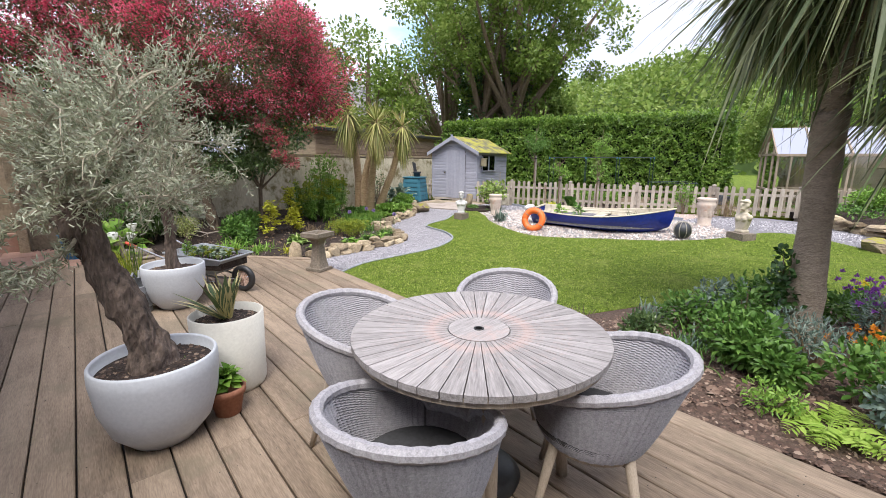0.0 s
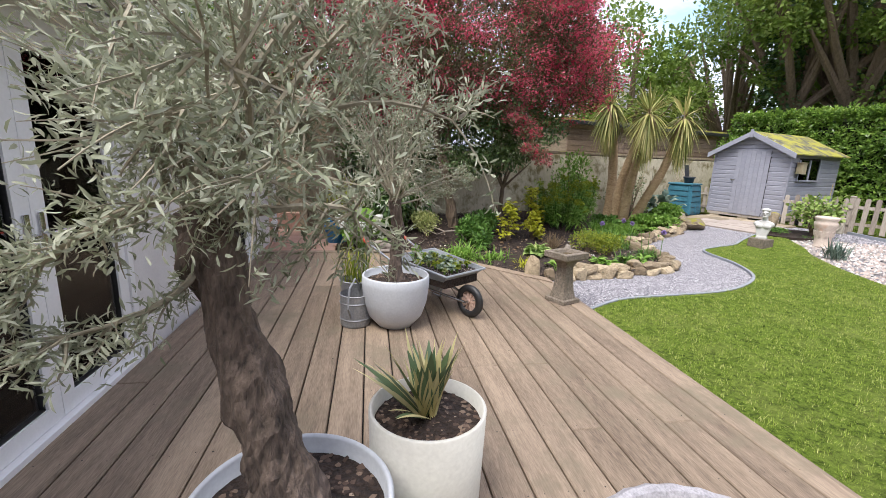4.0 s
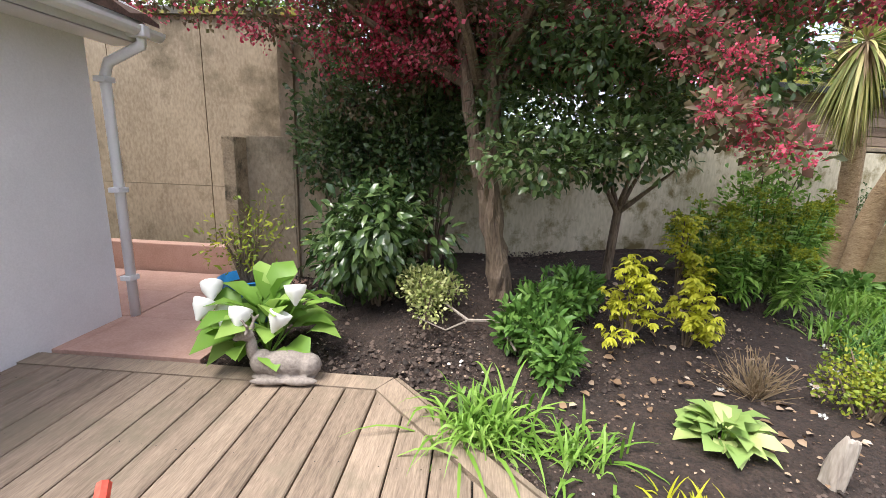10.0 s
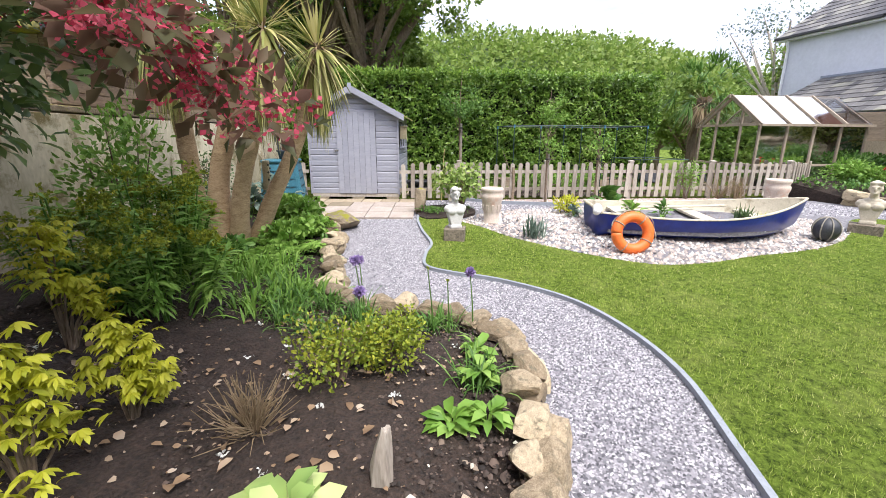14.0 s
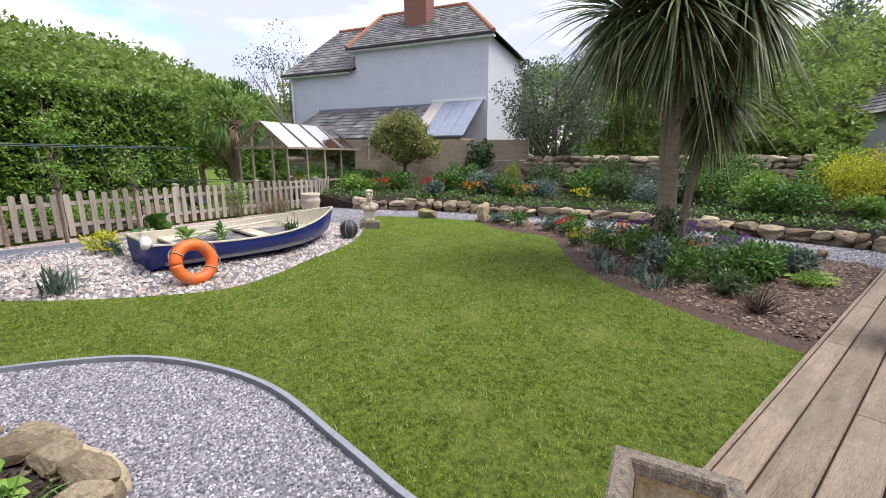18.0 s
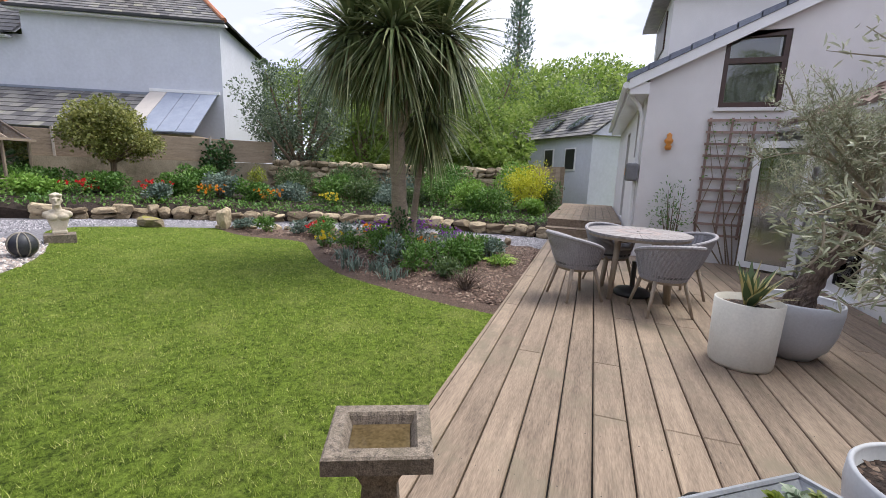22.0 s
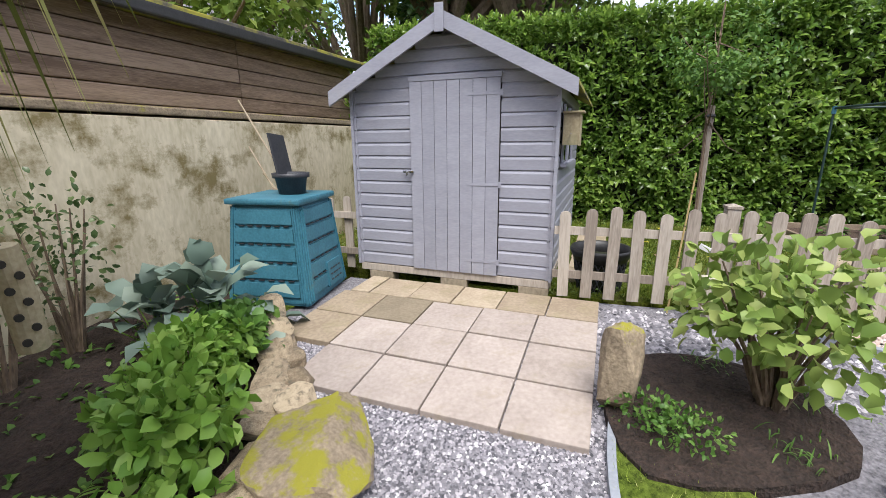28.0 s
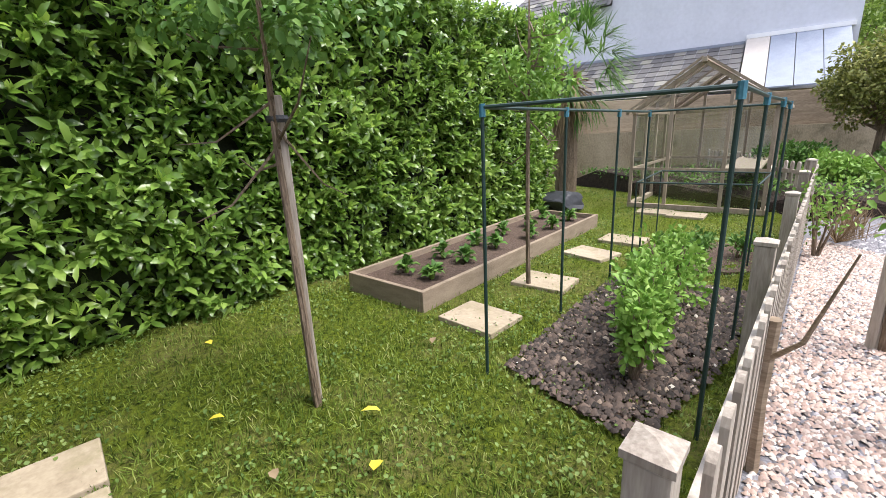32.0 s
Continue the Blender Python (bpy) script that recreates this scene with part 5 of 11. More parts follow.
M["sandstone_pale"] = surface("pale_paving_stone", (0.27, 0.225, 0.195), (0.42, 0.36, 0.32), scale=4, rough=0.85, bump=0.4, fine=40, piece=0.15, blotch=(0.3, 0.25, 0.18), blotch_scale=4, blotch_at=(0.55, 0.75))
M["sandstone_dark"] = surface("dark_paving_stone", (0.15, 0.12, 0.08), (0.26, 0.215, 0.15), scale=4, rough=0.85, bump=0.4, fine=40)
slab_rows = [(-0.455, 0.385, -0.389, 0.352, 5, "sandstone"), (-0.853, 0.394, -0.391, 0.396, 5, "sandstone_pale"), (-1.251, 0.394, -0.391, 0.396, 5, "sandstone_pale"), (-1.649, 0.394, -0.391, 0.396, 4, "sandstone_pale")]
for u0, du, v0, w, n, kind in slab_rows:
    for k in range(n):
        stone = "sandstone_dark" if (kind, k, u0) == ("sandstone_pale", 3, -0.853) else "sandstone" if k == 4 else kind
        part("slab", boxed(-du / 2 + 0.005, -w / 2 + 0.005, -0.08, du / 2 - 0.005, w / 2 - 0.005, 0, 0.006), M[stone], slabs, m=slab_at(u0, v0 + k * w, du, w))
part("slab", boxed(-0.1875, -0.08, -0.08, 0.1875, 0.08, 0, 0.006), M["sandstone"], slabs, m=slab_at(-0.455, 1.373, 0.385, 0.17))
step_path = tagged(new("stepping_slabs"), "buff paving slabs set in the rough grass", "paving", kind="structure")
for x, y, r in ((12.25, 7.86, 20), (12.59, 6.98, 26), (13.0, 6.02, 10), (13.2, 5.3, 22), (13.65, 3.5, 24), (14.1, 3.6, 24), (11.83, 10.16, 16), (11.45, 10.05, 17), (11.09, 9.94, 15), (10.73, 9.83, 16), (10.37, 9.73, 16)):
    part("slab", boxed(-0.178 if y > 9.6 else -0.24, -0.165 if y > 9.6 else -0.19, -0.04, 0.178 if y > 9.6 else 0.24, 0.165 if y > 9.6 else 0.19, 0.02, 0.008), M["sandstone"], step_path, m=pose(x, y, level(x, y) + 0.005, 0, 0, r))

# ---- picket fence ----
def picket_mesh(h, w=0.08, t=0.018):
    prof = [(-w / 2, 0.0), (w / 2, 0.0), (w / 2, h - w * 0.45)] + [(w / 2 * math.cos(a), h - w * 0.45 + w * 0.45 * math.sin(a)) for a in (0.6, 1.2, 1.9, 2.5)] + [(-w / 2, h - w * 0.45)]
    return finish(extrude_xz(prof, 0, t), "picket", M["fence"])


pickets = [picket_mesh(h) for h in (0.66, 0.68, 0.7)]
fence = thing("picket_fence", "low grey weathered picket fence with round tops", "fence")
post_mesh = finish(boxed(-0.042, -0.042, -0.1, 0.042, 0.042, 0.72, 0.006), "post", M["fence"])
cap_mesh = finish(lathe([(0.068, 0.0), (0.068, 0.018), (0.0, 0.035)], 4), "cap", M["fence"])
rp = random.Random(2)


def fence_run(p, q, parent, first=True):
    p, q = Vector(p), Vector(q)
    ln = (q - p).length
    ang = math.degrees(math.atan2(q.y - p.y, q.x - p.x))
    n = max(1, round(ln / 1.8))
    for k in range(n + 1):
        a = p + (q - p) * k / n
        if k == 0 and not first:
            continue
        post = part("post", post_mesh, None, parent, m=pose(a.x, a.y, level(*a), 0, 0, ang) @ pose(0, 0.056, 0))
        part("cap", cap_mesh, None, post, m=pose(0, 0, 0.723, 0, 0, 45))
    for k in range(n):
        a, b = p + (q - p) * k / n, p + (q - p) * (k + 1) / n
        za, zb = level(*a), level(*b)
        for h in (0.16, 0.5):
            bm = bmesh.new()
            d = (b - a).normalized()
            nn = Vector((-d.y, d.x)) * 0.012
            vs = [bm.verts.new((c.x + s * nn.x, c.y + s * nn.y, z + h + e)) for c, z in ((a, za), (b, zb)) for s, e in ((-1, 0), (1, 0), (1, 0.06), (-1, 0.06))]
            for f in ((3, 2, 1, 0), (4, 5, 6, 7), (0, 1, 5, 4), (1, 2, 6, 5), (2, 3, 7, 6), (3, 0, 4, 7)):
                bm.faces.new([vs[i] for i in f])
            part("rail", bm, M["fence"], parent)
    m = int(ln / 0.16)
    for k in range(m):
        a = p + (q - p) * ((k + 0.5) / m)
        part("picket", rp.choice(pickets), None, parent, m=pose(a.x, a.y, level(*a) + 0.02, 0, rp.uniform(-1.2, 1.2), ang) @ pose(0, -0.034, 0))


fence_run(fence_pt(-1.15), fence_pt(0.02), fence, False)
fence_run(fence_pt(0.02), fence_pt(7.1), fence, False)
fence_run(fence_pt(7.1), (16.3, -0.6), fence)
fence2 = thing("short_fence", "short run of picket fence beside the compost bin", "fence")
a, b = SHED @ Vector((0.05, SW + 0.06, 0)), SHED @ Vector((0.05, SW + 0.66, 0))
fence_run((a.x, a.y), (b.x, b.y), fence2, False)

# ---- compost bin, chimney pot ----
M["teal"] = surface("faded_teal_plastic", (0.025, 0.11, 0.16), (0.055, 0.2, 0.27), scale=5, rough=0.5, bump=0.1, blotch=(0.08, 0.13, 0.12), blotch_scale=5, blotch_at=(0.6, 0.75))
M["dark_pot"] = surface("dark_grey_plastic", (0.02, 0.022, 0.03), (0.05, 0.052, 0.06), rough=0.5)
CBX, CBY = 8.66, 11.62
CZ = level(CBX, CBY) - 0.01
bin_ = thing("compost_bin", "faded teal plastic compost bin with slotted panels", "compost bin", pose(CBX, CBY, CZ, 0, 0, 27))
BW, TW, BH = 0.345, 0.275, 0.76                    # half widths below and above, height


def bin_panel(parent, z0, z1, x0, x1, y_out, name, bevel=0.012):
    """One raised board of a bin side, leaning in with the taper."""
    def half(z):
        return BW + (TW - BW) * z / BH
    bm = bmesh.new()
    vs = [bm.verts.new((x * half(z), -half(z) - o, z)) for o in (-0.03, y_out) for x, z in ((x0, z0), (x1, z0), (x1, z1), (x0, z1))]
    fs = [bm.faces.new([vs[i] for i in f]) for f in ((0, 1, 2, 3), (7, 6, 5, 4), (0, 4, 5, 1), (1, 5, 6, 2), (2, 6, 7, 3), (3, 7, 4, 0))]
    bmesh.ops.bevel(bm, geom=list({e for f in fs for e in f.edges}), offset=bevel, segments=2, affect="EDGES")
    return bm


for s in range(4):
    rot = pose(0, 0, 0, 0, 0, 90 * s)
    side_ = part("side", bin_panel(bin_, 0.0, BH, -1.0, 1.0, 0.0, "side", 0.02), M["teal"], bin_, m=rot)
    for k in range(5):
        part("board", bin_panel(bin_, 0.06 + k * 0.137, 0.185 + k * 0.137, -0.84, 0.84, 0.014, "board"), M["teal"], side_)
    for sx in (-1, 1):
        part("corner_rib", bin_panel(bin_, 0.02, BH - 0.01, 0.86 * sx - 0.05, 0.86 * sx + 0.05, 0.022, "corner_rib"), M["teal"], side_)
    for k in range(4):
        for x in range(6):
            part("slot", bin_panel(bin_, 0.19 + k * 0.137, 0.196 + k * 0.137, -0.7 + x * 0.25, -0.56 + x * 0.25, 0.016, "slot", 0.001), M["dark_pot"], side_)
hatch = part("hatch", bin_panel(bin_, 0.05, 0.27, -0.1, 0.72, 0.028, "hatch"), M["teal"], bin_)
for k in range(3):
    for x in range(4):
        part("slot", bin_panel(bin_, 0.1 + k * 0.045, 0.112 + k * 0.045, 0.04 + x * 0.15, 0.14 + x * 0.15, 0.032, "slot", 0.001), M["dark_pot"], hatch)
for sx in (-1, 1):
    part("lid", boxed(min(0.004 * sx, (TW + 0.03) * sx), -TW - 0.03, BH, max(0.004 * sx, (TW + 0.03) * sx), TW + 0.03, BH + 0.045, 0.016), M["teal"], bin_)
cp = thing("black_pot", "squat dark plastic plant pot on the compost bin", "pot", pose(CBX + 0.08, CBY - 0.02, CZ + BH + 0.046) @ Matrix.Scale(0.82, 4))
part("bowl", lathe([(0, 0), (0.125, 0), (0.15, 0.15), (0.175, 0.155), (0.178, 0.2), (0.155, 0.2), (0.115, 0.02), (0, 0.02)], 24), M["dark_pot"], cp, smooth=True)
sl = thing("leaning_slate", "dark roof slate standing in the pot against the wall", "slate", pose(CBX + 0.1, CBY + 0.06, CZ + BH + 0.066, -14, 6, 22))
part("sheet", boxed(-0.1, -0.008, 0, 0.1, 0.008, 0.46, 0.004), M["dark_pot"], sl)
for k, (xa, ya, xb, yb, zb) in enumerate(((9.12, 11.5, 8.78, 12.35, 1.75), (9.02, 11.66, 8.86, 12.4, 1.35), (9.2, 11.62, 8.98, 12.42, 1.1))):
    can_ = thing("garden_cane", "thin bamboo cane leaning against the wall", "cane", None, "canes by the compost bin")
    bm = bmesh.new()
    tube(bm, [(xa, ya, level(xa, ya)), ((xa + xb) / 2, (ya + yb) / 2, (level(xa, ya) + zb) / 2 + 0.01), (xb, yb, zb)], 0.008, 7)
    part("stick", bm, M["sandstone"], can_)

# ---- black tub and carved stone by the fence ----
tub = thing("black_tub", "round black lattice basket behind the fence", "tub", pose(10.2, 9.56, 0.16) @ Matrix.Scale(0.84, 4))
part("rim", lathe([(0.246, 0.33), (0.252, 0.33), (0.29, 0.42), (0.28, 0.45), (0.262, 0.44), (0.24, 0.35), (0.246, 0.33)], 32), M["black_metal"], tub, smooth=True)
# liner in the same near-black, the dark inside of the basket painted on
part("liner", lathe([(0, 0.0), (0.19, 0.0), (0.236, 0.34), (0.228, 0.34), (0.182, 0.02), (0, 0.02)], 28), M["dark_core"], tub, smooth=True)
bm = bmesh.new()
for k in range(26):
    for s in (-1, 1):
        tube(bm, [((0.2 + 0.048 * f) * math.cos(2 * math.pi * k / 26 + s * 0.62 * f), (0.2 + 0.048 * f) * math.sin(2 * math.pi * k / 26 + s * 0.62 * f), 0.01 + 0.33 * f) for f in np.linspace(0, 1, 7)], 0.006, 4)
part("lattice", bm, M["dark_pot"], tub, "open diamond lattice")
part("soil", lathe([(0, 0.3), (0.22, 0.3), (0.19, 0.1), (0, 0.1)], 20), M["soil"], tub)
M["carved"] = surface("carved_stone", (0.3, 0.27, 0.22), (0.48, 0.44, 0.36), scale=9, rough=0.9, bump=0.5)
dx, dy = 9.93, 8.7
date_stone = thing("carved_stone", "square buff stone block carved with a ring and year", "stone", pose(dx, dy, level(dx, dy) - 0.02, 0, 0, 90 + AF) @ Matrix.Diagonal((0.85, 1, 1, 1)))
part("block", boxed(-0.16, -0.05, 0, 0.16, 0.05, 0.33, 0.015), M["carved"], date_stone)
bm = bmesh.new()
tube(bm, [(0.118 * math.cos(a), 0.05, 0.17 + 0.118 * math.sin(a)) for a in np.linspace(0.45, 2 * math.pi - 0.45, 25)], 0.02, 6)
part("ring", bm, M["carved"], date_stone)
part("boss", lathe([(0, 0.052), (0.07, 0.052), (0.075, 0.045), (0.0, 0.04)], 20), M["carved"], date_stone, m=pose(0, 0, 0.17, -90, 0, 0))
part("bar", boxed(0.03, 0.045, 0.11, 0.13, 0.066, 0.13, 0.004), M["carved"], date_stone)
txt = bpy.data.curves.new("year", "FONT")
txt.body, txt.size, txt.extrude, txt.align_x, txt.align_y = "1969", 0.085, 0.009, "CENTER", "CENTER"
txt.materials.append(M["rock"])
part("year", txt, None, date_stone, m=pose(0.07, 0.058, 0.175, 90, 0, 180))
# ---- table and chairs ----
M["teak"] = surface("silvered_teak", (0.16, 0.147, 0.145), (0.38, 0.352, 0.35), scale=5, stretch=(0.8, 8, 8), rough=0.75, bump=0.3, fine=22, piece=0.14, blotch=(0.42, 0.3, 0.27), blotch_scale=3)
M["leg_wood"] = surface("grey_leg_wood", (0.24, 0.19, 0.14), (0.42, 0.35, 0.28), scale=5, stretch=(6, 6, 1), rough=0.75)
M["rattan"] = surface("grey_rattan", (0.2, 0.19, 0.205), (0.42, 0.405, 0.43), scale=60, rough=0.6, bump=0.2, fine=200)
# seat colour near black, with the shade inside the tub chair put into it
M["seat_disc"] = surface("dark_seat_shade", (0.03, 0.03, 0.032), (0.06, 0.06, 0.065), rough=0.9)
TC = (1.28, 1.25)
table = thing("garden_table", "round silvered teak table with radiating slats", "table", pose(*TC, 0, 0, 0, 7))
NW = 44
for k in range(NW):
    a0, a1 = 2 * math.pi * k / NW + 0.0042, 2 * math.pi * (k + 1) / NW - 0.0042
    r0, r1 = 0.14, 0.56
    pts = [(r0, (a0 - a1) / 2 * 0.9), (r1 * 0.997, (a0 - a1) / 2), (r1, 0.0), (r1 * 0.997, (a1 - a0) / 2), (r0, (a1 - a0) / 2 * 0.9)]
    bm = prism([(r * math.cos(a), r * math.sin(a)) for r, a in pts], 0.722, 0.748)
    part("slat", bm, M["teak"], table, m=pose(0, 0, 0, 0, 0, math.degrees((a0 + a1) / 2)))
part("centre_disc", lathe([(0.024, 0.724), (0.136, 0.724), (0.136, 0.75), (0.024, 0.75), (0.024, 0.724)], 40), M["teak"], table)
part("hole_ring", lathe([(0.016, 0.70), (0.0235, 0.70), (0.0235, 0.752), (0.016, 0.752), (0.016, 0.70)], 20), M["black_metal"], table, "black parasol hole ring")
part("under_ring", lathe([(0.12, 0.695), (0.545, 0.695), (0.545, 0.7205), (0.12, 0.7205)], 40), M["leg_wood"], table)
for k in range(4):
    a = radians(45 + 90 * k)
    bm = bmesh.new()
    tube(bm, [(0.36 * math.cos(a), 0.36 * math.sin(a), 0.695), (0.42 * math.cos(a), 0.42 * math.sin(a), 0.0)], [0.034, 0.028], 12)
    part("leg", bm, M["leg_wood"], table, smooth=True)
bm = bmesh.new()
for a in (0.785, 2.356):
    tube(bm, [(0.4 * math.cos(a), 0.4 * math.sin(a), 0.66), (-0.4 * math.cos(a), -0.4 * math.sin(a), 0.66)], 0.025, 8)
part("stretcher", bm, M["leg_wood"], table)
base = thing("parasol_base", "black round parasol base under the table", "parasol base", pose(*TC, 0))
part("weight", lathe([(0, 0), (0.2, 0), (0.21, 0.03), (0.17, 0.07), (0.04, 0.1), (0, 0.1)], 28), M["black_metal"], base, smooth=True)
part("tube", lathe([(0.028, 0.1), (0.028, 0.4), (0, 0.4)], 14), M["black_metal"], base)


def chair_rim(a):
    """Rim height round the shell: high at the back, dipping to the seat in front."""
    c = math.cos(a)
    return 0.5 + 0.235 * (0.5 - 0.5 * c) ** 0.55 if c < 0.92 else 0.5


def chair_shell(name):
    bm = bmesh.new()
    cols, rows = 208, 62
    grids = []
    for layer in range(2):
        g = []
        for j in range(rows + 1):
            f = j / rows
            ring = []
            for i in range(cols):
                a = 2 * math.pi * i / cols
                back = 0.5 - 0.5 * math.cos(a)
                top = chair_rim(a)
                z = 0.36 + (top - 0.36) * f
                r = 0.215 + 0.105 * f ** 0.8 * (0.6 + 0.4 * back)
                r -= layer * 0.024
                r += 0.0026 * (1 if (i // 3 + j) % 2 else -1) * (1 if layer == 0 else -1)
                ring.append(bm.verts.new((r * math.cos(a) * 0.98 - 0.05 * f * back, r * math.sin(a) * 1.02, z)))
            g.append(ring)
        grids.append(g)
        for j in range(rows):
            for i in range(cols):
                k = (i + 1) % cols
                q = (g[j][i], g[j][k], g[j + 1][k], g[j + 1][i])
                bm.faces.new(q if layer == 0 else q[::-1])
    for i in range(cols):
        k = (i + 1) % cols
        bm.faces.new((grids[0][0][k], grids[0][0][i], grids[1][0][i], grids[1][0][k]))
    return finish(bm, name, M["rattan"], False)


def garden_chair():
    ob = thing("garden_chair", "grey woven rattan tub chair with wooden legs", "chair", None, "chairs round the table")
    part("shell", chair_shell("shell"), None, ob)
    bm = bmesh.new()
    n = 72
    path = []
    for i in range(n + 1):
        a = 2 * math.pi * i / n
        back = 0.5 - 0.5 * math.cos(a)
        r = 0.215 + 0.105 * (0.6 + 0.4 * back) - 0.012
        path.append((r * math.cos(a) * 0.98 - 0.05 * back, r * math.sin(a) * 1.02, chair_rim(a) + 0.004))
    tube(bm, path, [0.021 + 0.003 * (i % 2) for i in range(n + 1)], 8)
    part("rim", bm, M["rattan"], ob, "plaited rim")
    # added plain disc for the seat, its dark colour paints the shaded inside
    part("seat", lathe([(0, 0.40), (0.235, 0.40), (0.245, 0.425), (0.2, 0.445), (0, 0.45)], 28), M["seat_disc"], ob, "seat disc coloured dark as the shade inside the shell", True)
    part("seat_frame", lathe([(0, 0.335), (0.2, 0.335), (0.205, 0.357), (0, 0.357)], 28), M["leg_wood"], ob)
    for sx in (-1, 1):
        for sy in (-1, 1):
            bm = bmesh.new()
            tube(bm, [(sx * 0.14, sy * 0.15, 0.36), (sx * 0.215, sy * 0.23, 0.0)], [0.022, 0.014], 10)
            part("leg", bm, M["leg_wood"], ob, smooth=True)
    return ob


chair = garden_chair()
spots = [(0.79, 1.05), (1.06, 1.84), (1.92, 1.66), (1.535, 0.82)]
for i, (x, y) in enumerate(spots):
    m = pose(x, y, 0, 0, 0, math.degrees(math.atan2(TC[1] - y, TC[0] - x)))
    if i == 0:
        chair.matrix_basis = m
    else:
        copy_thing(chair, m)

# ---- pots ----
M["pot_grey"] = surface("pale_grey_glazed_pot", (0.44, 0.46, 0.5), (0.55, 0.57, 0.61), scale=3, rough=0.55, bump=0.08, fine=60)
M["pot_cream"] = surface("cream_pot", (0.55, 0.53, 0.48), (0.68, 0.66, 0.6), scale=3, rough=0.7, bump=0.1, fine=60)
M["terracotta"] = surface("terracotta", (0.25, 0.1, 0.06), (0.4, 0.18, 0.11), scale=8, rough=0.85, bump=0.2)
M["zinc"] = surface("dull_zinc", (0.24, 0.25, 0.27), (0.42, 0.43, 0.45), scale=6, metal=0.6, rough=0.5, bump=0.1)
M["tray_grey"] = surface("painted_steel_tray", (0.26, 0.28, 0.3), (0.4, 0.42, 0.45), scale=5, metal=0.2, rough=0.5, bump=0.1, blotch=(0.2, 0.12, 0.07), blotch_scale=6, blotch_at=(0.62, 0.72))
M["red_grip"] = surface("red_rubber", (0.5, 0.05, 0.03), (0.62, 0.1, 0.06), rough=0.5)


M["pot_chip"] = pieces("pot_bark", [(0.0, (0.025, 0.015, 0.01)), (0.5, (0.09, 0.055, 0.04)), (0.9, (0.2, 0.14, 0.1)), (1.0, (0.34, 0.26, 0.2))])


def round_pot(x, y, r, h, mat, label, foot=0.6, straight=False):
    ob = thing("plant_pot", label, "plant pot", pose(x, y, 0))
    if straight:
        prof = [(0, 0.003), (r * 0.9, 0.003), (r * 0.95, 0.03), (r, h), (r * 0.94, h + 0.004), (r * 0.93, h - 0.09), (0, h - 0.09)]
    else:
        prof = [(0, 0.003), (r * foot, 0.003), (r * 0.8, h * 0.22), (r * 0.94, h * 0.5), (r, h * 0.85), (r * 0.99, h), (r * 0.955, h + 0.012), (r * 0.92, h), (r * 0.92, h - 0.06), (0, h - 0.06)]
    part("bowl", lathe(prof, 48), mat, ob, smooth=True)
    bm = lathe([(0, h - 0.035), (r * 0.5, h - 0.045), (r * 0.91, h - 0.055), (r * 0.91, h - 0.07), (0, h - 0.07)], 28)
    part("compost", bm, M["soil"], ob, "dark bark compost")
    a_ = rng.uniform(0, 2 * math.pi, 260)
    d_ = r * 0.88 * np.sqrt(rng.random(260))
    chips = stones("bark_chips", np.stack([d_ * np.cos(a_), d_ * np.sin(a_), h - 0.04 - 0.012 * d_ / r], 1), 0.013, M["pot_chip"], 0.35)
    tagged(part("bark_chips", chips, None, ob), kind="stuff")
    return ob


round_pot(0.2, 2.58, 0.295, 0.46, M["pot_grey"], "large pale grey round pot holding an olive tree", 0.52)
round_pot(0.64, 2.94, 0.225, 0.5, M["pot_cream"], "tall cream cylindrical pot holding an agave", 0.9, True)
round_pot(0.64, 4.98, 0.285, 0.44, M["pot_grey"], "large pale grey round pot holding a grey olive", 0.52)
tp = thing("terracotta_pot", "small terracotta pot with a green rosette plant", "plant pot", pose(0.52, 2.58, 0))
part("bowl", lathe([(0, 0.002), (0.07, 0.002), (0.095, 0.13), (0.105, 0.13), (0.108, 0.17), (0.09, 0.17), (0.085, 0.13), (0, 0.13)], 28), M["terracotta"], tp, smooth=True)
can = thing("watering_can", "dull zinc watering can standing on the deck", "watering can", pose(0.3, 5.0, 0, 0, 0, 75))
part("body", lathe([(0, 0.004), (0.12, 0.004), (0.125, 0.02), (0.125, 0.27), (0.13, 0.275), (0.122, 0.28), (0.118, 0.02), (0, 0.02)], 28), M["zinc"], can)
for z in (0.06, 0.2):
    part("band", lathe([(0.126, z), (0.131, z + 0.008), (0.126, z + 0.016)], 28), M["zinc"], can)
bm = bmesh.new()
tube(bm, [(0.12, 0, 0.06), (0.2, 0, 0.17), (0.3, 0, 0.36)], [0.03, 0.022, 0.016], 10)
part("spout", bm, M["zinc"], can)
bm = bmesh.new()
tube(bm, [(-0.125, 0, 0.1), (-0.2, 0, 0.2), (-0.15, 0, 0.36), (0, 0, 0.4), (0.1, 0, 0.33), (0.12, 0, 0.26)], 0.009, 8)
part("handle", bm, M["zinc"], can)
part("water_face", lathe([(0, 0.16), (0.117, 0.16)], 24), M["soil"], can)
bucket = thing("metal_bucket", "pale zinc bucket planted with rushes", "bucket", pose(0.3, 5.33, 0))
part("body", lathe([(0, 0.003), (0.11, 0.003), (0.15, 0.3), (0.157, 0.305), (0.147, 0.31), (0.108, 0.02), (0, 0.02)], 28), M["zinc"], bucket)
part("compost", lathe([(0, 0.26), (0.142, 0.255), (0.12, 0.1), (0, 0.1)], 20), M["soil"], bucket)

# ---- wheelbarrow ----
bar = thing("wheelbarrow", "old grey steel wheelbarrow planted with succulents", "wheelbarrow", pose(1.06, 5.47, 0, 0, 0, -55) @ Matrix.Diagonal((0.92, 0.86, 0.92, 1)))
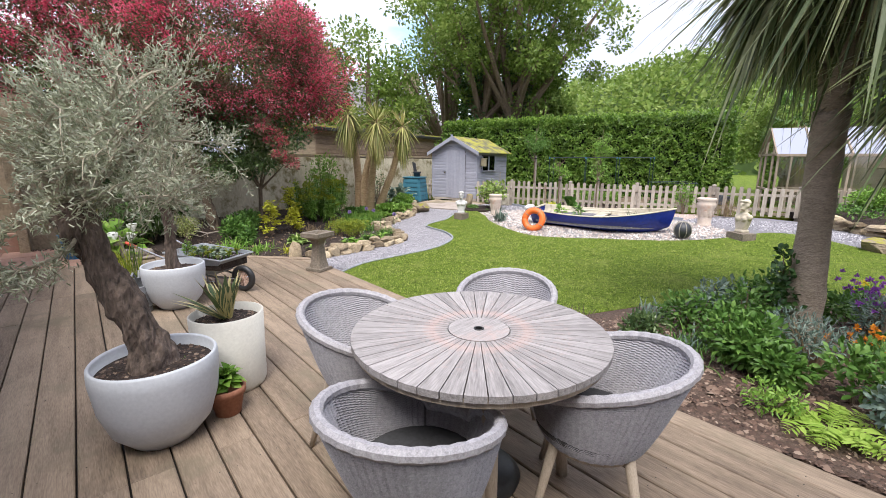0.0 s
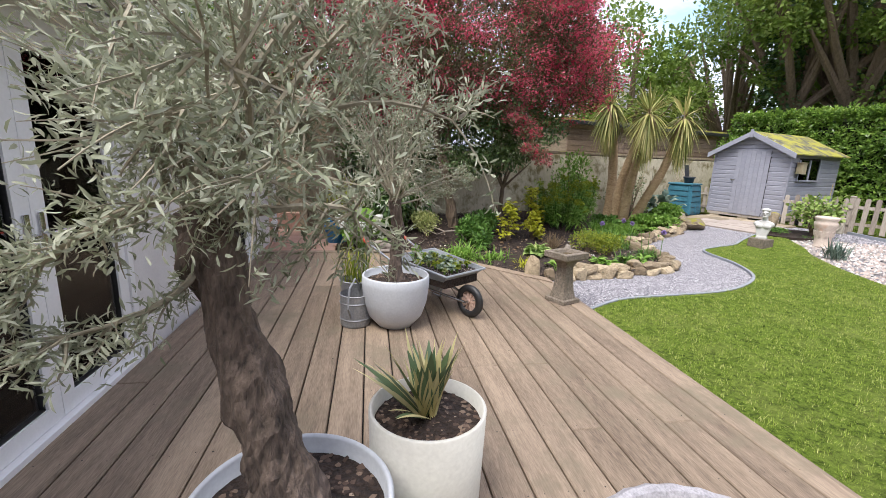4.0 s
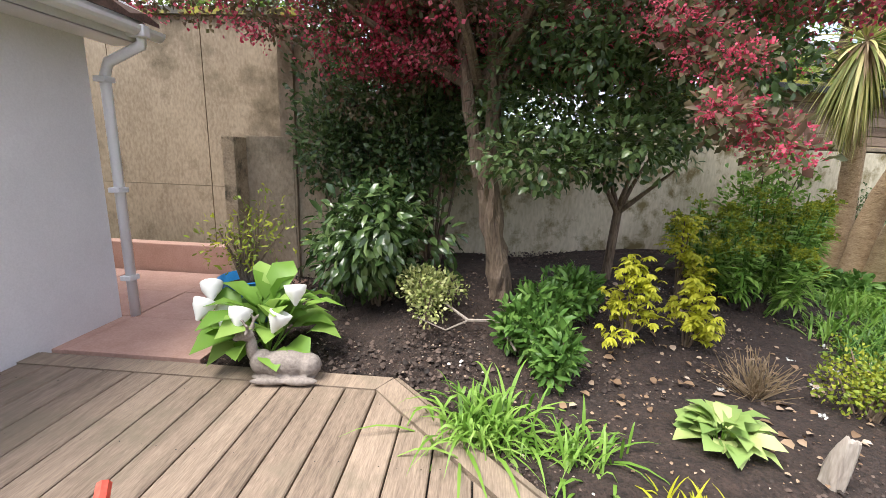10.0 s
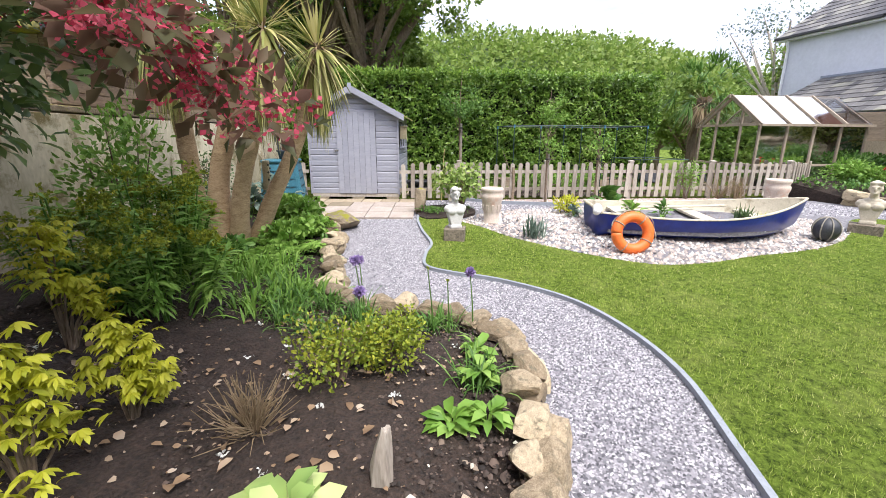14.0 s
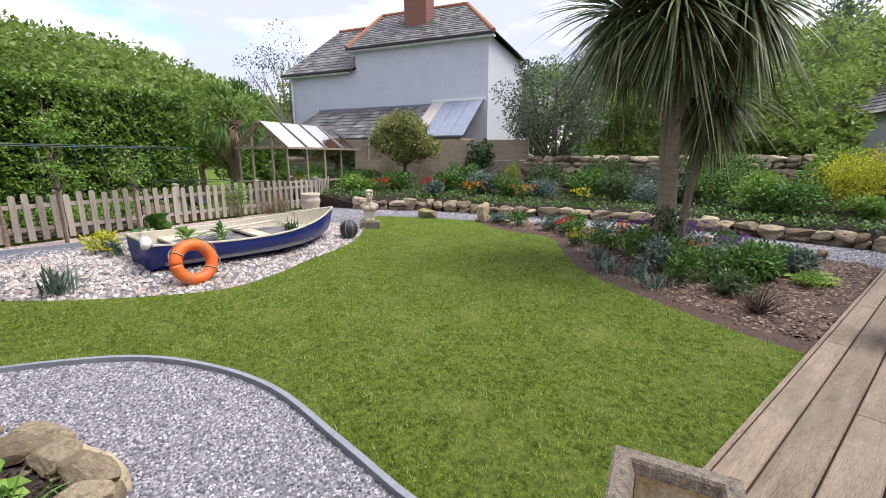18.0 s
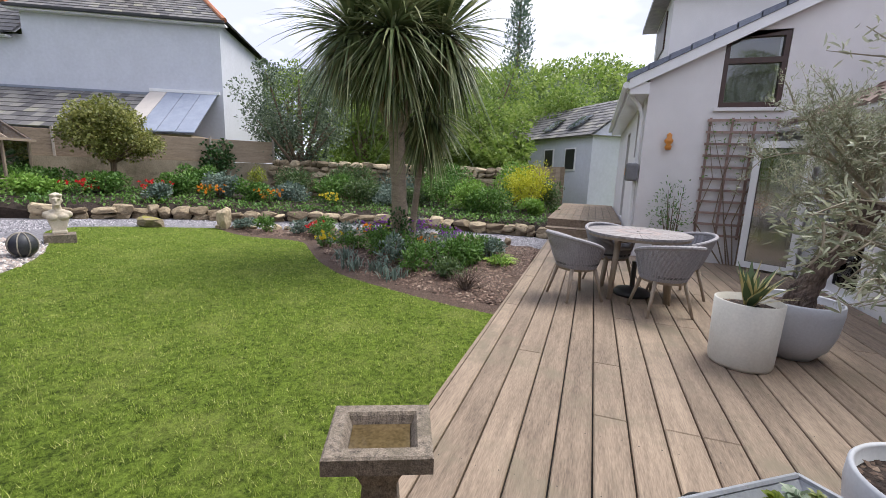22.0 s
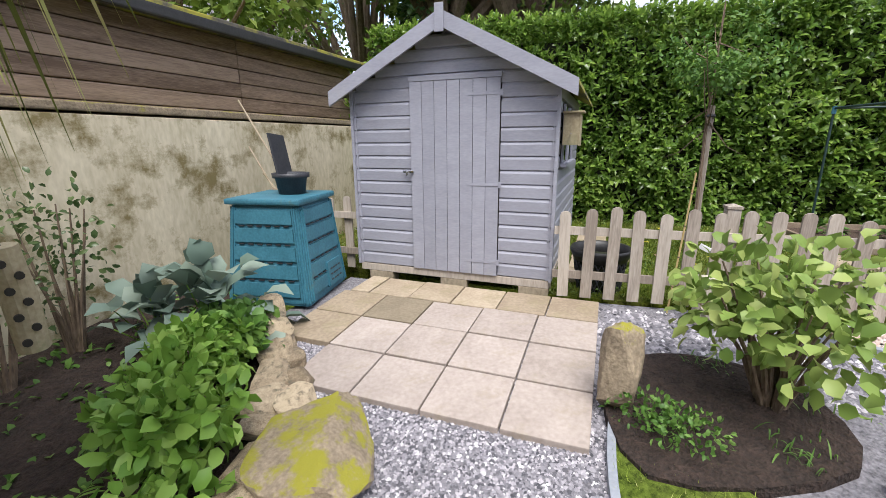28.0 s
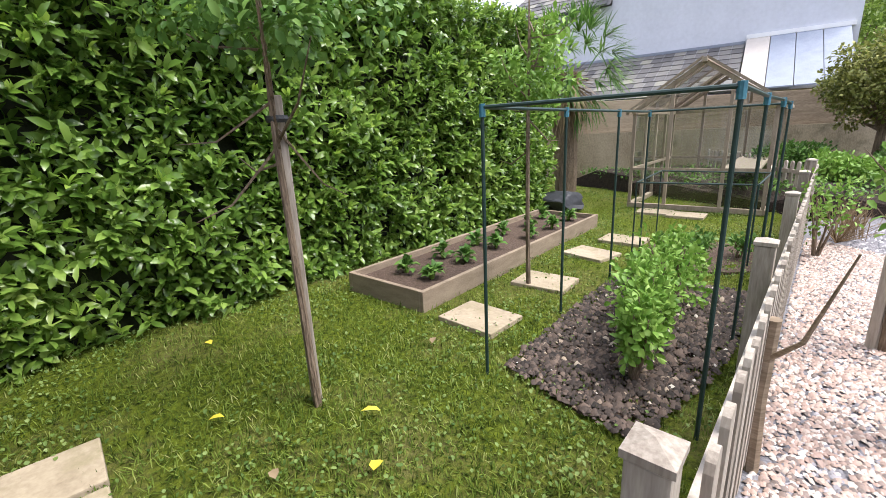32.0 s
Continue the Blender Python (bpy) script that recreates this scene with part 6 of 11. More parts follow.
# local x is forward, towards the wheel
bm = bmesh.new()
top = [(-0.36, -0.34, 0.5), (0.44, -0.3, 0.44), (0.44, 0.3, 0.44), (-0.36, 0.34, 0.5)]
low = [(-0.18, -0.2, 0.24), (0.2, -0.16, 0.22), (0.2, 0.16, 0.22), (-0.18, 0.2, 0.24)]
o = [bm.verts.new(p) for p in top]
u = [bm.verts.new(p) for p in low]
i1 = [bm.verts.new((p[0] * 0.97, p[1] * 0.96, p[2] - 0.004)) for p in top]
i2 = [bm.verts.new((p[0] * 0.95, p[1] * 0.94, p[2] + 0.012)) for p in low]
bm.faces.new(u[::-1])
bm.faces.new(i2)
for k in range(4):
    j = (k + 1) % 4
    bm.faces.new((u[k], u[j], o[j], o[k]))
    bm.faces.new((o[k], o[j], i1[j], i1[k]))
    bm.faces.new((i1[k], i1[j], i2[j], i2[k]))
part("tray", bm, M["tray_grey"], bar)
bm = bmesh.new()
pts = [Vector(p) for p in top]
for k in range(4):
    j = (k + 1) % 4
    tube(bm, [pts[k], pts[j]], 0.012, 6)
part("tray_rim", bm, M["tray_grey"], bar)
for s in (-1, 1):
    bm = bmesh.new()
    tube(bm, [(0.5, s * 0.06, 0.16), (0.1, s * 0.15, 0.2), (-0.4, s * 0.26, 0.4), (-0.86, s * 0.3, 0.56)], 0.014, 8)
    part("shaft", bm, M["chrome"], bar)
    bm = bmesh.new()
    tube(bm, [(-0.8, s * 0.297, 0.54), (-0.95, s * 0.305, 0.59)], 0.02, 8)
    part("grip", bm, M["red_grip"], bar, "red rubber grip")
    bm = bmesh.new()
    tube(bm, [(-0.2, s * 0.2, 0.3), (-0.25, s * 0.22, 0.013), (-0.1, s * 0.2, 0.013), (-0.05, s * 0.17, 0.25)], 0.012, 8)
    part("stand", bm, M["tray_grey"], bar)
wheel = part("wheel", lathe([(0.1, -0.03), (0.135, -0.035), (0.16, -0.02), (0.165, 0.0), (0.16, 0.02), (0.135, 0.035), (0.1, 0.03), (0.1, -0.03)], 36), M["black_metal"], bar, "black rubber tyre", True, pose(0.5, 0, 0.165, 90, 0, 0))
M["rim_pink"] = surface("faded_wheel_hub", (0.4, 0.26, 0.2), (0.58, 0.42, 0.35), rough=0.6)
bm = lathe([(0, -0.03), (0.022, -0.03), (0.022, 0.03), (0, 0.03)], 14)
for k in range(10):
    a = 2 * math.pi * k / 10
    c, s = math.cos(a), math.sin(a)
    vs = [bm.verts.new((0.02 * c - w * s, 0.02 * s + w * c, z)) for w in (-0.006, 0.006) for z in (-0.014, 0.014)] + [bm.verts.new((0.1 * c - w * s, 0.1 * s + w * c, z)) for w in (-0.021, 0.021) for z in (-0.01, 0.01)]
    for f in ((0, 1, 5, 4), (2, 6, 7, 3), (1, 3, 7, 5), (0, 4, 6, 2)):
        bm.faces.new([vs[i] for i in f])
part("rim", bm, M["rim_pink"], wheel, "faded pinkish wheel spokes")
bm = bmesh.new()
tube(bm, [(0.5, -0.08, 0.165), (0.5, 0.08, 0.165)], 0.012, 8)
part("axle", bm, M["chrome"], bar)
part("compost", prism([(-0.3, -0.29), (0.38, -0.25), (0.38, 0.25), (-0.3, 0.29)], 0.3, 0.425), M["soil"], bar)

# ---- bird bath ----
M["cast_stone"] = surface("weathered_cast_stone", (0.03, 0.025, 0.02), (0.34, 0.28, 0.22), scale=38, rough=0.9, bump=0.7, fine=150, blotch=(0.12, 0.1, 0.07), blotch_scale=7)
bath = thing("bird_bath", "weathered cast stone bird bath with square basin", "bird bath", pose(2.41, 5.46, 0.0, 0, 0, 24) @ Matrix.Diagonal((0.78, 0.8, 0.87, 1)))
part("foot", boxed(-0.16, -0.16, 0.0, 0.16, 0.16, 0.05, 0.008), M["cast_stone"], bath)
bm = lathe([(0.165, 0.05), (0.15, 0.1), (0.135, 0.14), (0.1, 0.42), (0.12, 0.46), (0.15, 0.5), (0.0, 0.5)], 4)
part("column", bm, M["cast_stone"], bath, m=pose(0, 0, 0, 0, 0, 45))
for k in range(4):
    part("carved_panel", boxed(-0.055, -0.108, 0.17, 0.055, -0.094, 0.36, 0.004), M["cast_stone"], bath, m=pose(0, 0, 0, 0, 0, 90 * k) @ pose(0, 0, 0, -6, 0, 0))
bm = bmesh.new()
ro = [[bm.verts.new((sx * a, sy * b, z)) for sx, sy in ((-1, -1), (1, -1), (1, 1), (-1, 1))] for a, b, z in ((0.12, 0.11, 0.5), (0.19, 0.165, 0.535), (0.215, 0.185, 0.545), (0.215, 0.185, 0.605), (0.205, 0.175, 0.612), (0.155, 0.125, 0.612), (0.145, 0.115, 0.6), (0.125, 0.095, 0.555))]
bm.faces.new(ro[0][::-1])
for p, q in zip(ro, ro[1:]):
    for k in range(4):
        bm.faces.new((p[k], p[(k + 1) % 4], q[(k + 1) % 4], q[k]))
bm.faces.new(ro[-1])
part("basin", bm, M["cast_stone"], bath)
M["water"] = surface("murky_water", (0.05, 0.035, 0.015), (0.14, 0.1, 0.05), scale=12, rough=0.05, bump=0.0)
part("water", boxed(-0.126, -0.096, 0.558, 0.126, 0.096, 0.572), M["water"], bath, "murky brown water")

# ---- boat ----
M["boat_blue"] = surface("dark_blue_gloss_paint", (0.007, 0.016, 0.16), (0.014, 0.035, 0.27), scale=4, rough=0.3, bump=0.12, fine=20)
M["boat_cream"] = surface("cream_boat_paint", (0.46, 0.41, 0.31), (0.64, 0.58, 0.46), scale=6, rough=0.6, bump=0.2, blotch=(0.3, 0.25, 0.17), blotch_scale=5)
M["orange"] = surface("orange_life_ring", (0.72, 0.12, 0.02), (0.85, 0.2, 0.04), scale=5, rough=0.5, bump=0.05)
M["rope"] = surface("grey_rope", (0.2, 0.18, 0.15), (0.36, 0.33, 0.28), scale=40, rough=0.9)
BZ = level(8.3, 5.0) + 0.0
boat = thing("rowing_boat", "old dark blue rowing boat used as a planter", "boat", pose(8.36, 6.26, BZ - 0.01, 0, 3, -166))
LB = 2.8


def station(f):
    hb = 0.44 + 0.17 * math.sin(min(f / 0.5, 1.0) * math.pi / 2) if f < 0.5 else 0.61 * (1 - ((f - 0.5) / 0.5) ** 2.2) + 0.012
    sheer = 0.43 - 0.06 * math.sin(f * math.pi) + 0.14 * f ** 3
    keel = 0.0 + 0.18 * max(0, (f - 0.75) / 0.25) ** 2
    return hb, sheer, keel


def hull(k_in, lift):
    rows = []
    for i in range(25):
        f = i / 24
        hb, sh, ke = station(f)
        hb = max(hb - k_in, 0.006)
        r = []
        for j in range(-8, 9):
            s = abs(j) / 8
            x = hb * (1 - (1 - s) ** 1.9) * (1 if j > 0 else -1) if j else 0
            z = ke + lift + (sh - ke - lift) * s ** 1.7
            r.append((x, f * LB + (0.12 * s * f ** 4), z))
        rows.append(r)
    return rows


def skin(rows, flip):
    bm = bmesh.new()
    g = [[bm.verts.new(p) for p in r] for r in rows]
    for a, b in zip(g, g[1:]):
        for k in range(len(a) - 1):
            q = (a[k], a[k + 1], b[k + 1], b[k])
            bm.faces.new(q[::-1] if flip else q)
    return bm, g


bm, g = skin(hull(0, 0), True)
bm.faces.new(g[0])
part("hull", bm, M["boat_blue"], boat, smooth=True)
bm, g = skin(hull(0.03, 0.03), False)
part("lining", bm, M["boat_cream"], boat, smooth=True)
bm = bmesh.new()
for s in (0, 16):
    tube(bm, [hull(0.008, 0)[i][s] for i in range(25)], 0.015, 6)
tube(bm, [hull(0.008, 0)[0][k] for k in (0, 4, 8, 12, 16)][::4], 0.022, 6)
part("gunwale", bm, M["boat_cream"], boat, "worn cream gunwale")
bm = bmesh.new()
out, outb = [], []
for i in range(1, 23):
    hb = station(i / 24)[0] - 0.07
    out.append((max(hb, 0.02), i / 24 * LB))
    outb.append((-max(hb, 0.02), i / 24 * LB))
part("sand_fill", prism(out + outb[::-1], 0.15, 0.27), M["pebble_sand"] if "pebble_sand" in M else M["gravel_bed"], boat, "sandy fill")
for f, w in ((0.16, 0.2), (0.52, 0.2), (0.8, 0.16)):
    hb = station(f)[0] - 0.06
    part("thwart", boxed(-hb, f * LB - w / 2, 0.3, hb, f * LB + w / 2, 0.335, 0.008), M["boat_cream"], boat, "worn cream seat board")
part("oar", boxed(-0.035, 0.5, 0.35, 0.035, 2.0, 0.375, 0.01), M["boat_cream"], boat, m=pose(-0.05, 0.05, 0.03, 0, 0, 8))
bm = bmesh.new()
tube(bm, [(0.5, -0.1, 0.45), (0.42, -0.06, 0.47), (0.3, -0.03, 0.47), (0.22, -0.02, 0.46)], [0.045, 0.06, 0.06, 0.03], 10)
part("fender", bm, M["white"], boat, "white fender on the stern corner", True)
dots = [(0.45, 0.62), (0.49, 0.55), (0.52, 0.62), (0.56, 0.5), (0.7, 0.6), (0.74, 0.5), (0.78, 0.6), (0.82, 0.55), (0.86, 0.62)]
for f, s in dots:
    hb, sh, ke = station(f)
    x = hb * (1 - (1 - s) ** 1.9)
    z = ke + (sh - ke) * s ** 1.7
    for sg in (1,):
        part("painted_dot", lathe([(0, 0.0), (0.013, 0.0), (0.013, 0.008), (0, 0.008)], 8), M["white"], boat, "small white painted dot", m=pose(sg * (x - 0.002), f * LB, z, 0, 65, 0))
ring = thing("life_ring", "orange life ring leaning against the blue boat", "life ring", pose(7.52, 5.78, level(7.5, 5.8) - 0.01, 0, 14, 18))
bm = bmesh.new()
tube(bm, [(0.0, 0.2 * math.cos(a), 0.275 + 0.2 * math.sin(a)) for a in np.linspace(0, 2 * math.pi, 41)], 0.068, 14)
part("ring_body", bm, M["orange"], ring, smooth=True)
for a in (0.6, 2.2, 3.7, 5.3):
    bm = bmesh.new()
    c, s = math.cos(a), math.sin(a)
    tube(bm, [(0.071 * math.cos(b), (0.2 + 0.071 * math.sin(b)) * c, 0.275 + (0.2 + 0.071 * math.sin(b)) * s) for b in np.linspace(0, 2 * math.pi, 13)], 0.007, 5)
    part("rope_loop", bm, M["rope"], ring, "thin grey rope")
bm = bmesh.new()
tube(bm, [(-0.01 - 0.02 * math.sin(8 * a), 0.282 * math.cos(a), 0.275 + 0.282 * math.sin(a)) for a in np.linspace(0.3, 3.4, 30)], 0.006, 5)
part("rope", bm, M["rope"], ring, "thin grey rope")
fl = thing("net_float", "round dark float in a rope net on the pebbles", "float", pose(8.88, 3.2, level(8.88, 3.2) + 0.02))
bm = bmesh.new()
bmesh.ops.create_uvsphere(bm, u_segments=20, v_segments=12, radius=0.16)
part("ball", bm, M["dark_pot"], fl, smooth=True, m=pose(0, 0, 0.15))
for k in range(4):
    bm = bmesh.new()
    tube(bm, [(0.165 * math.cos(a), 0, 0.15 + 0.165 * math.sin(a)) for a in np.linspace(0, 2 * math.pi, 21)], 0.008, 5)
    part("net_cord", bm, M["rope"], fl, m=pose(0, 0, 0, 0, 0, 45 * k))

# ---- statues and urn ----
M["pale_stone"] = surface("pale_cast_stone", (0.42, 0.41, 0.4), (0.62, 0.61, 0.59), scale=6, rough=0.85, bump=0.2)
M["buff_stone"] = surface("buff_cast_stone", (0.42, 0.36, 0.28), (0.6, 0.53, 0.43), scale=7, rough=0.9, bump=0.3)
M["dusk_pink"] = surface("pinkish_urn_stone", (0.46, 0.37, 0.31), (0.64, 0.55, 0.48), scale=7, rough=0.9, bump=0.35, blotch=(0.55, 0.36, 0.28), blotch_scale=5)


def bust_mesh(name, mat):
    bm = bmesh.new()
    for c, r in (((0, 0, 0.4), (0.066, 0.056, 0.088)), ((0.03, 0, 0.355), (0.04, 0.04, 0.052)), ((-0.014, 0, 0.435), (0.072, 0.062, 0.058)), ((0.072, 0, 0.388), (0.018, 0.012, 0.028)),
                 ((0.06, 0, 0.415), (0.016, 0.048, 0.013)), ((0.062, 0, 0.342), (0.018, 0.026, 0.014)), ((0.0, 0.057, 0.39), (0.018, 0.009, 0.024)), ((0.0, -0.057, 0.39), (0.018, 0.009, 0.024)),
                 ((-0.01, 0, 0.3), (0.044, 0.046, 0.08)), ((-0.01, 0, 0.252), (0.05, 0.1, 0.036)), ((0.0, 0.098, 0.215), (0.05, 0.05, 0.05)), ((0.0, -0.098, 0.215), (0.05, 0.05, 0.05)),
                 ((0.04, 0.055, 0.185), (0.036, 0.058, 0.045)), ((0.04, -0.055, 0.185), (0.036, 0.058, 0.045)), ((0.04, 0.035, 0.458), (0.028, 0.036, 0.022)), ((0.04, -0.028, 0.46), (0.028, 0.036, 0.022))):
        bmesh.ops.create_icosphere(bm, subdivisions=2, radius=1.0, matrix=Matrix.LocRotScale(c, None, r))
    # torso cut off below the arms, tapering to the foot
    low = [bm.verts.new((x, y, 0.0)) for x, y in ((-0.045, -0.06), (0.055, -0.06), (0.055, 0.06), (-0.045, 0.06))]
    top = [bm.verts.new((x, y, 0.235)) for x, y in ((-0.052, -0.128), (0.045, -0.128), (0.045, 0.128), (-0.052, 0.128))]
    bm.faces.new(low[::-1])
    bm.faces.new(top)
    for k in range(4):
        bm.faces.new((low[k], low[(k + 1) % 4], top[(k + 1) % 4], top[k]))
    box(bm, -0.065, -0.075, -0.03, 0.065, 0.075, 0.01)
    return finish(bm, name, mat, True)


def bust(x, y, z, rot, mat, label, scale=1.0):
    ob = new("bust", bust_mesh("bust", mat))
    md = ob.modifiers.new("join", "REMESH")
    md.mode, md.voxel_size, md.use_smooth_shade = "VOXEL", 0.0085, True
    ob.matrix_basis = pose(x, y, z, 0, 0, rot) @ Matrix.Scale(scale, 4)
    return tagged(ob, label, "statue")


bx0, by0 = 7.5, 8.06
pl = part("plinth", boxed(-0.14, -0.14, -0.05, 0.14, 0.14, 0.15, 0.01), M["cast_stone"])
pl.matrix_basis = pose(bx0, by0, level(bx0, by0), 0, 0, 10)
tagged(pl, "square grey stone plinth on the lawn", "plinth")
bust(bx0, by0, level(bx0, by0) + 0.18, 215, M["pale_stone"], "pale stone classical bust on a plinth", 1.08)
px0, py0 = 9.55, 2.4
pl2 = part("plinth", boxed(-0.19, -0.15, -0.05, 0.19, 0.15, 0.12, 0.012), M["cast_stone"])
pl2.matrix_basis = pose(px0, py0, level(px0, py0), 0, 0, 60)
tagged(pl2, "low stone plinth at the lawn corner", "plinth")
bust(px0, py0, level(px0, py0) + 0.155, 150, M["buff_stone"], "buff stone classical bust on a low plinth", 1.22)


def urn(x, y, label, s=1.0):
    ob = thing("stone_urn", label, "urn", pose(x, y, level(x, y) - 0.01) @ Matrix.Scale(s, 4))
    part("body", lathe([(0, 0), (0.13, 0), (0.13, 0.03), (0.115, 0.05), (0.125, 0.2), (0.15, 0.34), (0.17, 0.4), (0.17, 0.44), (0.15, 0.47), (0.165, 0.5), (0.175, 0.53), (0.16, 0.55), (0.14, 0.55), (0.13, 0.46), (0, 0.46)], 32), M["dusk_pink"], ob, smooth=True)
    for k in range(10):
        part("relief", boxed(-0.02, -0.006, 0, 0.02, 0.006, 0.1, 0.005), M["dusk_pink"], ob, m=pose(0, 0, 0.2, 0, 0, 36 * k) @ pose(0, -0.135, 0, 8, 0, 0))
    return ob


urn(8.42, 7.72, "buff stone urn with carved relief on the pebbles")
urn(10.3, 3.3, "pale stone urn behind the boat", 1.1)
# ---- leaf materials ----
L = {}
L["olive"] = leafy("olive_leaf", [(0.1, (0.15, 0.175, 0.1)), (0.5, (0.34, 0.36, 0.25)), (0.9, (0.6, 0.62, 0.5))], 0.45, 0.3, 2.0)
L["hawthorn"] = leafy("hawthorn_leaf", [(0.1, (0.045, 0.062, 0.026)), (0.4, (0.11, 0.105, 0.05)), (0.65, (0.18, 0.105, 0.078)), (0.95, (0.23, 0.23, 0.11))], 0.5, 0.5)
L["blossom"] = leafy("crimson_blossom", [(0.1, (0.42, 0.04, 0.08)), (0.45, (0.66, 0.09, 0.16)), (0.8, (0.8, 0.22, 0.3)), (1.0, (0.88, 0.5, 0.52))], 0.6, 0.5, 1.0)
L["laurel"] = leafy("laurel_leaf", [(0.05, (0.06, 0.125, 0.022)), (0.4, (0.14, 0.25, 0.042)), (0.72, (0.24, 0.37, 0.075)), (1.0, (0.44, 0.55, 0.15))], 0.26, 0.4, 0.9, 0.6)
L["laurel_tip"] = leafy("young_laurel_leaf", [(0.1, (0.2, 0.36, 0.045)), (0.9, (0.42, 0.56, 0.11))], 0.35, 0.45)
L["dark"] = leafy("dark_shrub_leaf", [(0.1, (0.035, 0.072, 0.025)), (0.6, (0.11, 0.175, 0.06)), (1.0, (0.22, 0.29, 0.11))], 0.28, 0.4, 1.2, 0.5)
L["laurel_dark"] = leafy("glossy_hanging_leaf", [(0.1, (0.03, 0.065, 0.02)), (0.55, (0.085, 0.145, 0.045)), (1.0, (0.2, 0.27, 0.1))], 0.22, 0.25, 1.2, 0.6)
L["mid"] = leafy("garden_leaf", [(0.1, (0.045, 0.11, 0.02)), (0.5, (0.1, 0.21, 0.04)), (0.9, (0.2, 0.33, 0.08))], 0.45, 0.25)
L["fresh"] = leafy("fresh_leaf", [(0.1, (0.1, 0.22, 0.03)), (0.5, (0.19, 0.34, 0.055)), (0.9, (0.33, 0.48, 0.12))], 0.45, 0.3)
L["lime"] = leafy("golden_leaf", [(0.1, (0.3, 0.34, 0.02)), (0.5, (0.52, 0.52, 0.04)), (0.9, (0.68, 0.66, 0.1))], 0.5, 0.35)
L["euphorbia"] = leafy("euphorbia_leaf", [(0.1, (0.12, 0.19, 0.03)), (0.5, (0.27, 0.33, 0.04)), (0.9, (0.48, 0.47, 0.05))], 0.5, 0.3, 4.0)
L["variegated"] = leafy("variegated_leaf", [(0.1, (0.12, 0.18, 0.04)), (0.5, (0.33, 0.36, 0.12)), (0.9, (0.55, 0.55, 0.28))], 0.5, 0.25)
L["grey"] = leafy("grey_green_leaf", [(0.1, (0.08, 0.13, 0.1)), (0.5, (0.16, 0.22, 0.18)), (0.9, (0.28, 0.34, 0.28))], 0.6, 0.15)
L["cord"] = leafy("cordyline_blade", [(0.1, (0.045, 0.075, 0.03)), (0.5, (0.15, 0.19, 0.08)), (0.9, (0.44, 0.45, 0.24))], 0.32, 0.25, 5.0)
L["cord_gold"] = leafy("yellowing_blade", [(0.1, (0.1, 0.13, 0.03)), (0.4, (0.26, 0.28, 0.08)), (0.65, (0.46, 0.42, 0.16)), (0.95, (0.66, 0.58, 0.32))], 0.5, 0.25)
L["straw"] = leafy("dead_blade", [(0.1, (0.16, 0.11, 0.06)), (0.9, (0.4, 0.3, 0.19))], 0.8, 0.15)
L["tree"] = leafy("woodland_leaf", [(0.05, (0.045, 0.085, 0.018)), (0.5, (0.13, 0.2, 0.045)), (0.95, (0.27, 0.34, 0.1))], 0.5, 0.4, 0.25)
L["tree_light"] = leafy("spring_leaf", [(0.05, (0.085, 0.15, 0.025)), (0.5, (0.19, 0.28, 0.055)), (0.95, (0.36, 0.43, 0.13))], 0.5, 0.45, 0.25)
L["ivy"] = leafy("ivy_leaf", [(0.1, (0.015, 0.045, 0.012)), (0.6, (0.045, 0.1, 0.025)), (1.0, (0.1, 0.17, 0.05))], 0.35, 0.1)
L["white_fl"] = leafy("white_petal", [(0.1, (0.7, 0.7, 0.66)), (0.9, (0.85, 0.85, 0.82))], 0.5, 0.3)
L["purple_fl"] = leafy("purple_petal", [(0.1, (0.2, 0.04, 0.32)), (0.9, (0.45, 0.16, 0.6))], 0.6, 0.3)
L["lilac_fl"] = leafy("lilac_petal", [(0.1, (0.26, 0.18, 0.42)), (0.9, (0.48, 0.36, 0.62))], 0.6, 0.3)
L["red_fl"] = leafy("red_petal", [(0.1, (0.55, 0.02, 0.03)), (0.9, (0.75, 0.06, 0.05))], 0.6, 0.3)
L["orange_fl"] = leafy("orange_petal", [(0.1, (0.7, 0.2, 0.02)), (0.9, (0.85, 0.42, 0.04))], 0.6, 0.3)
L["yellow_fl"] = leafy("yellow_petal", [(0.1, (0.65, 0.5, 0.03)), (0.9, (0.85, 0.72, 0.1))], 0.6, 0.3)
L["sedum"] = leafy("succulent_leaf", [(0.1, (0.13, 0.2, 0.12)), (0.5, (0.3, 0.38, 0.26)), (0.9, (0.5, 0.55, 0.42))], 0.5, 0.15, 6)
L["agave"] = leafy("agave_leaf", [(0.1, (0.07, 0.12, 0.06)), (0.9, (0.17, 0.23, 0.1))], 0.45, 0.1)
L["agave_edge"] = leafy("cream_agave_margin", [(0.1, (0.5, 0.44, 0.2)), (0.9, (0.7, 0.62, 0.34))], 0.5, 0.1)
L["dry"] = leafy("dry_fallen_leaf", [(0.1, (0.14, 0.085, 0.05)), (0.5, (0.3, 0.2, 0.12)), (0.8, (0.44, 0.34, 0.25)), (1.0, (0.6, 0.55, 0.48))], 0.8, 0.1, 6.0)
L["hydrangea"] = leafy("pale_shrub_leaf", [(0.1, (0.11, 0.19, 0.035)), (0.5, (0.24, 0.34, 0.08)), (0.9, (0.42, 0.48, 0.16))], 0.45, 0.3, 3.0)
L["clipped"] = leafy("clipped_shrub_leaf", [(0.1, (0.08, 0.1, 0.025)), (0.5, (0.2, 0.22, 0.055)), (0.9, (0.4, 0.39, 0.13))], 0.4, 0.3, 2.0)
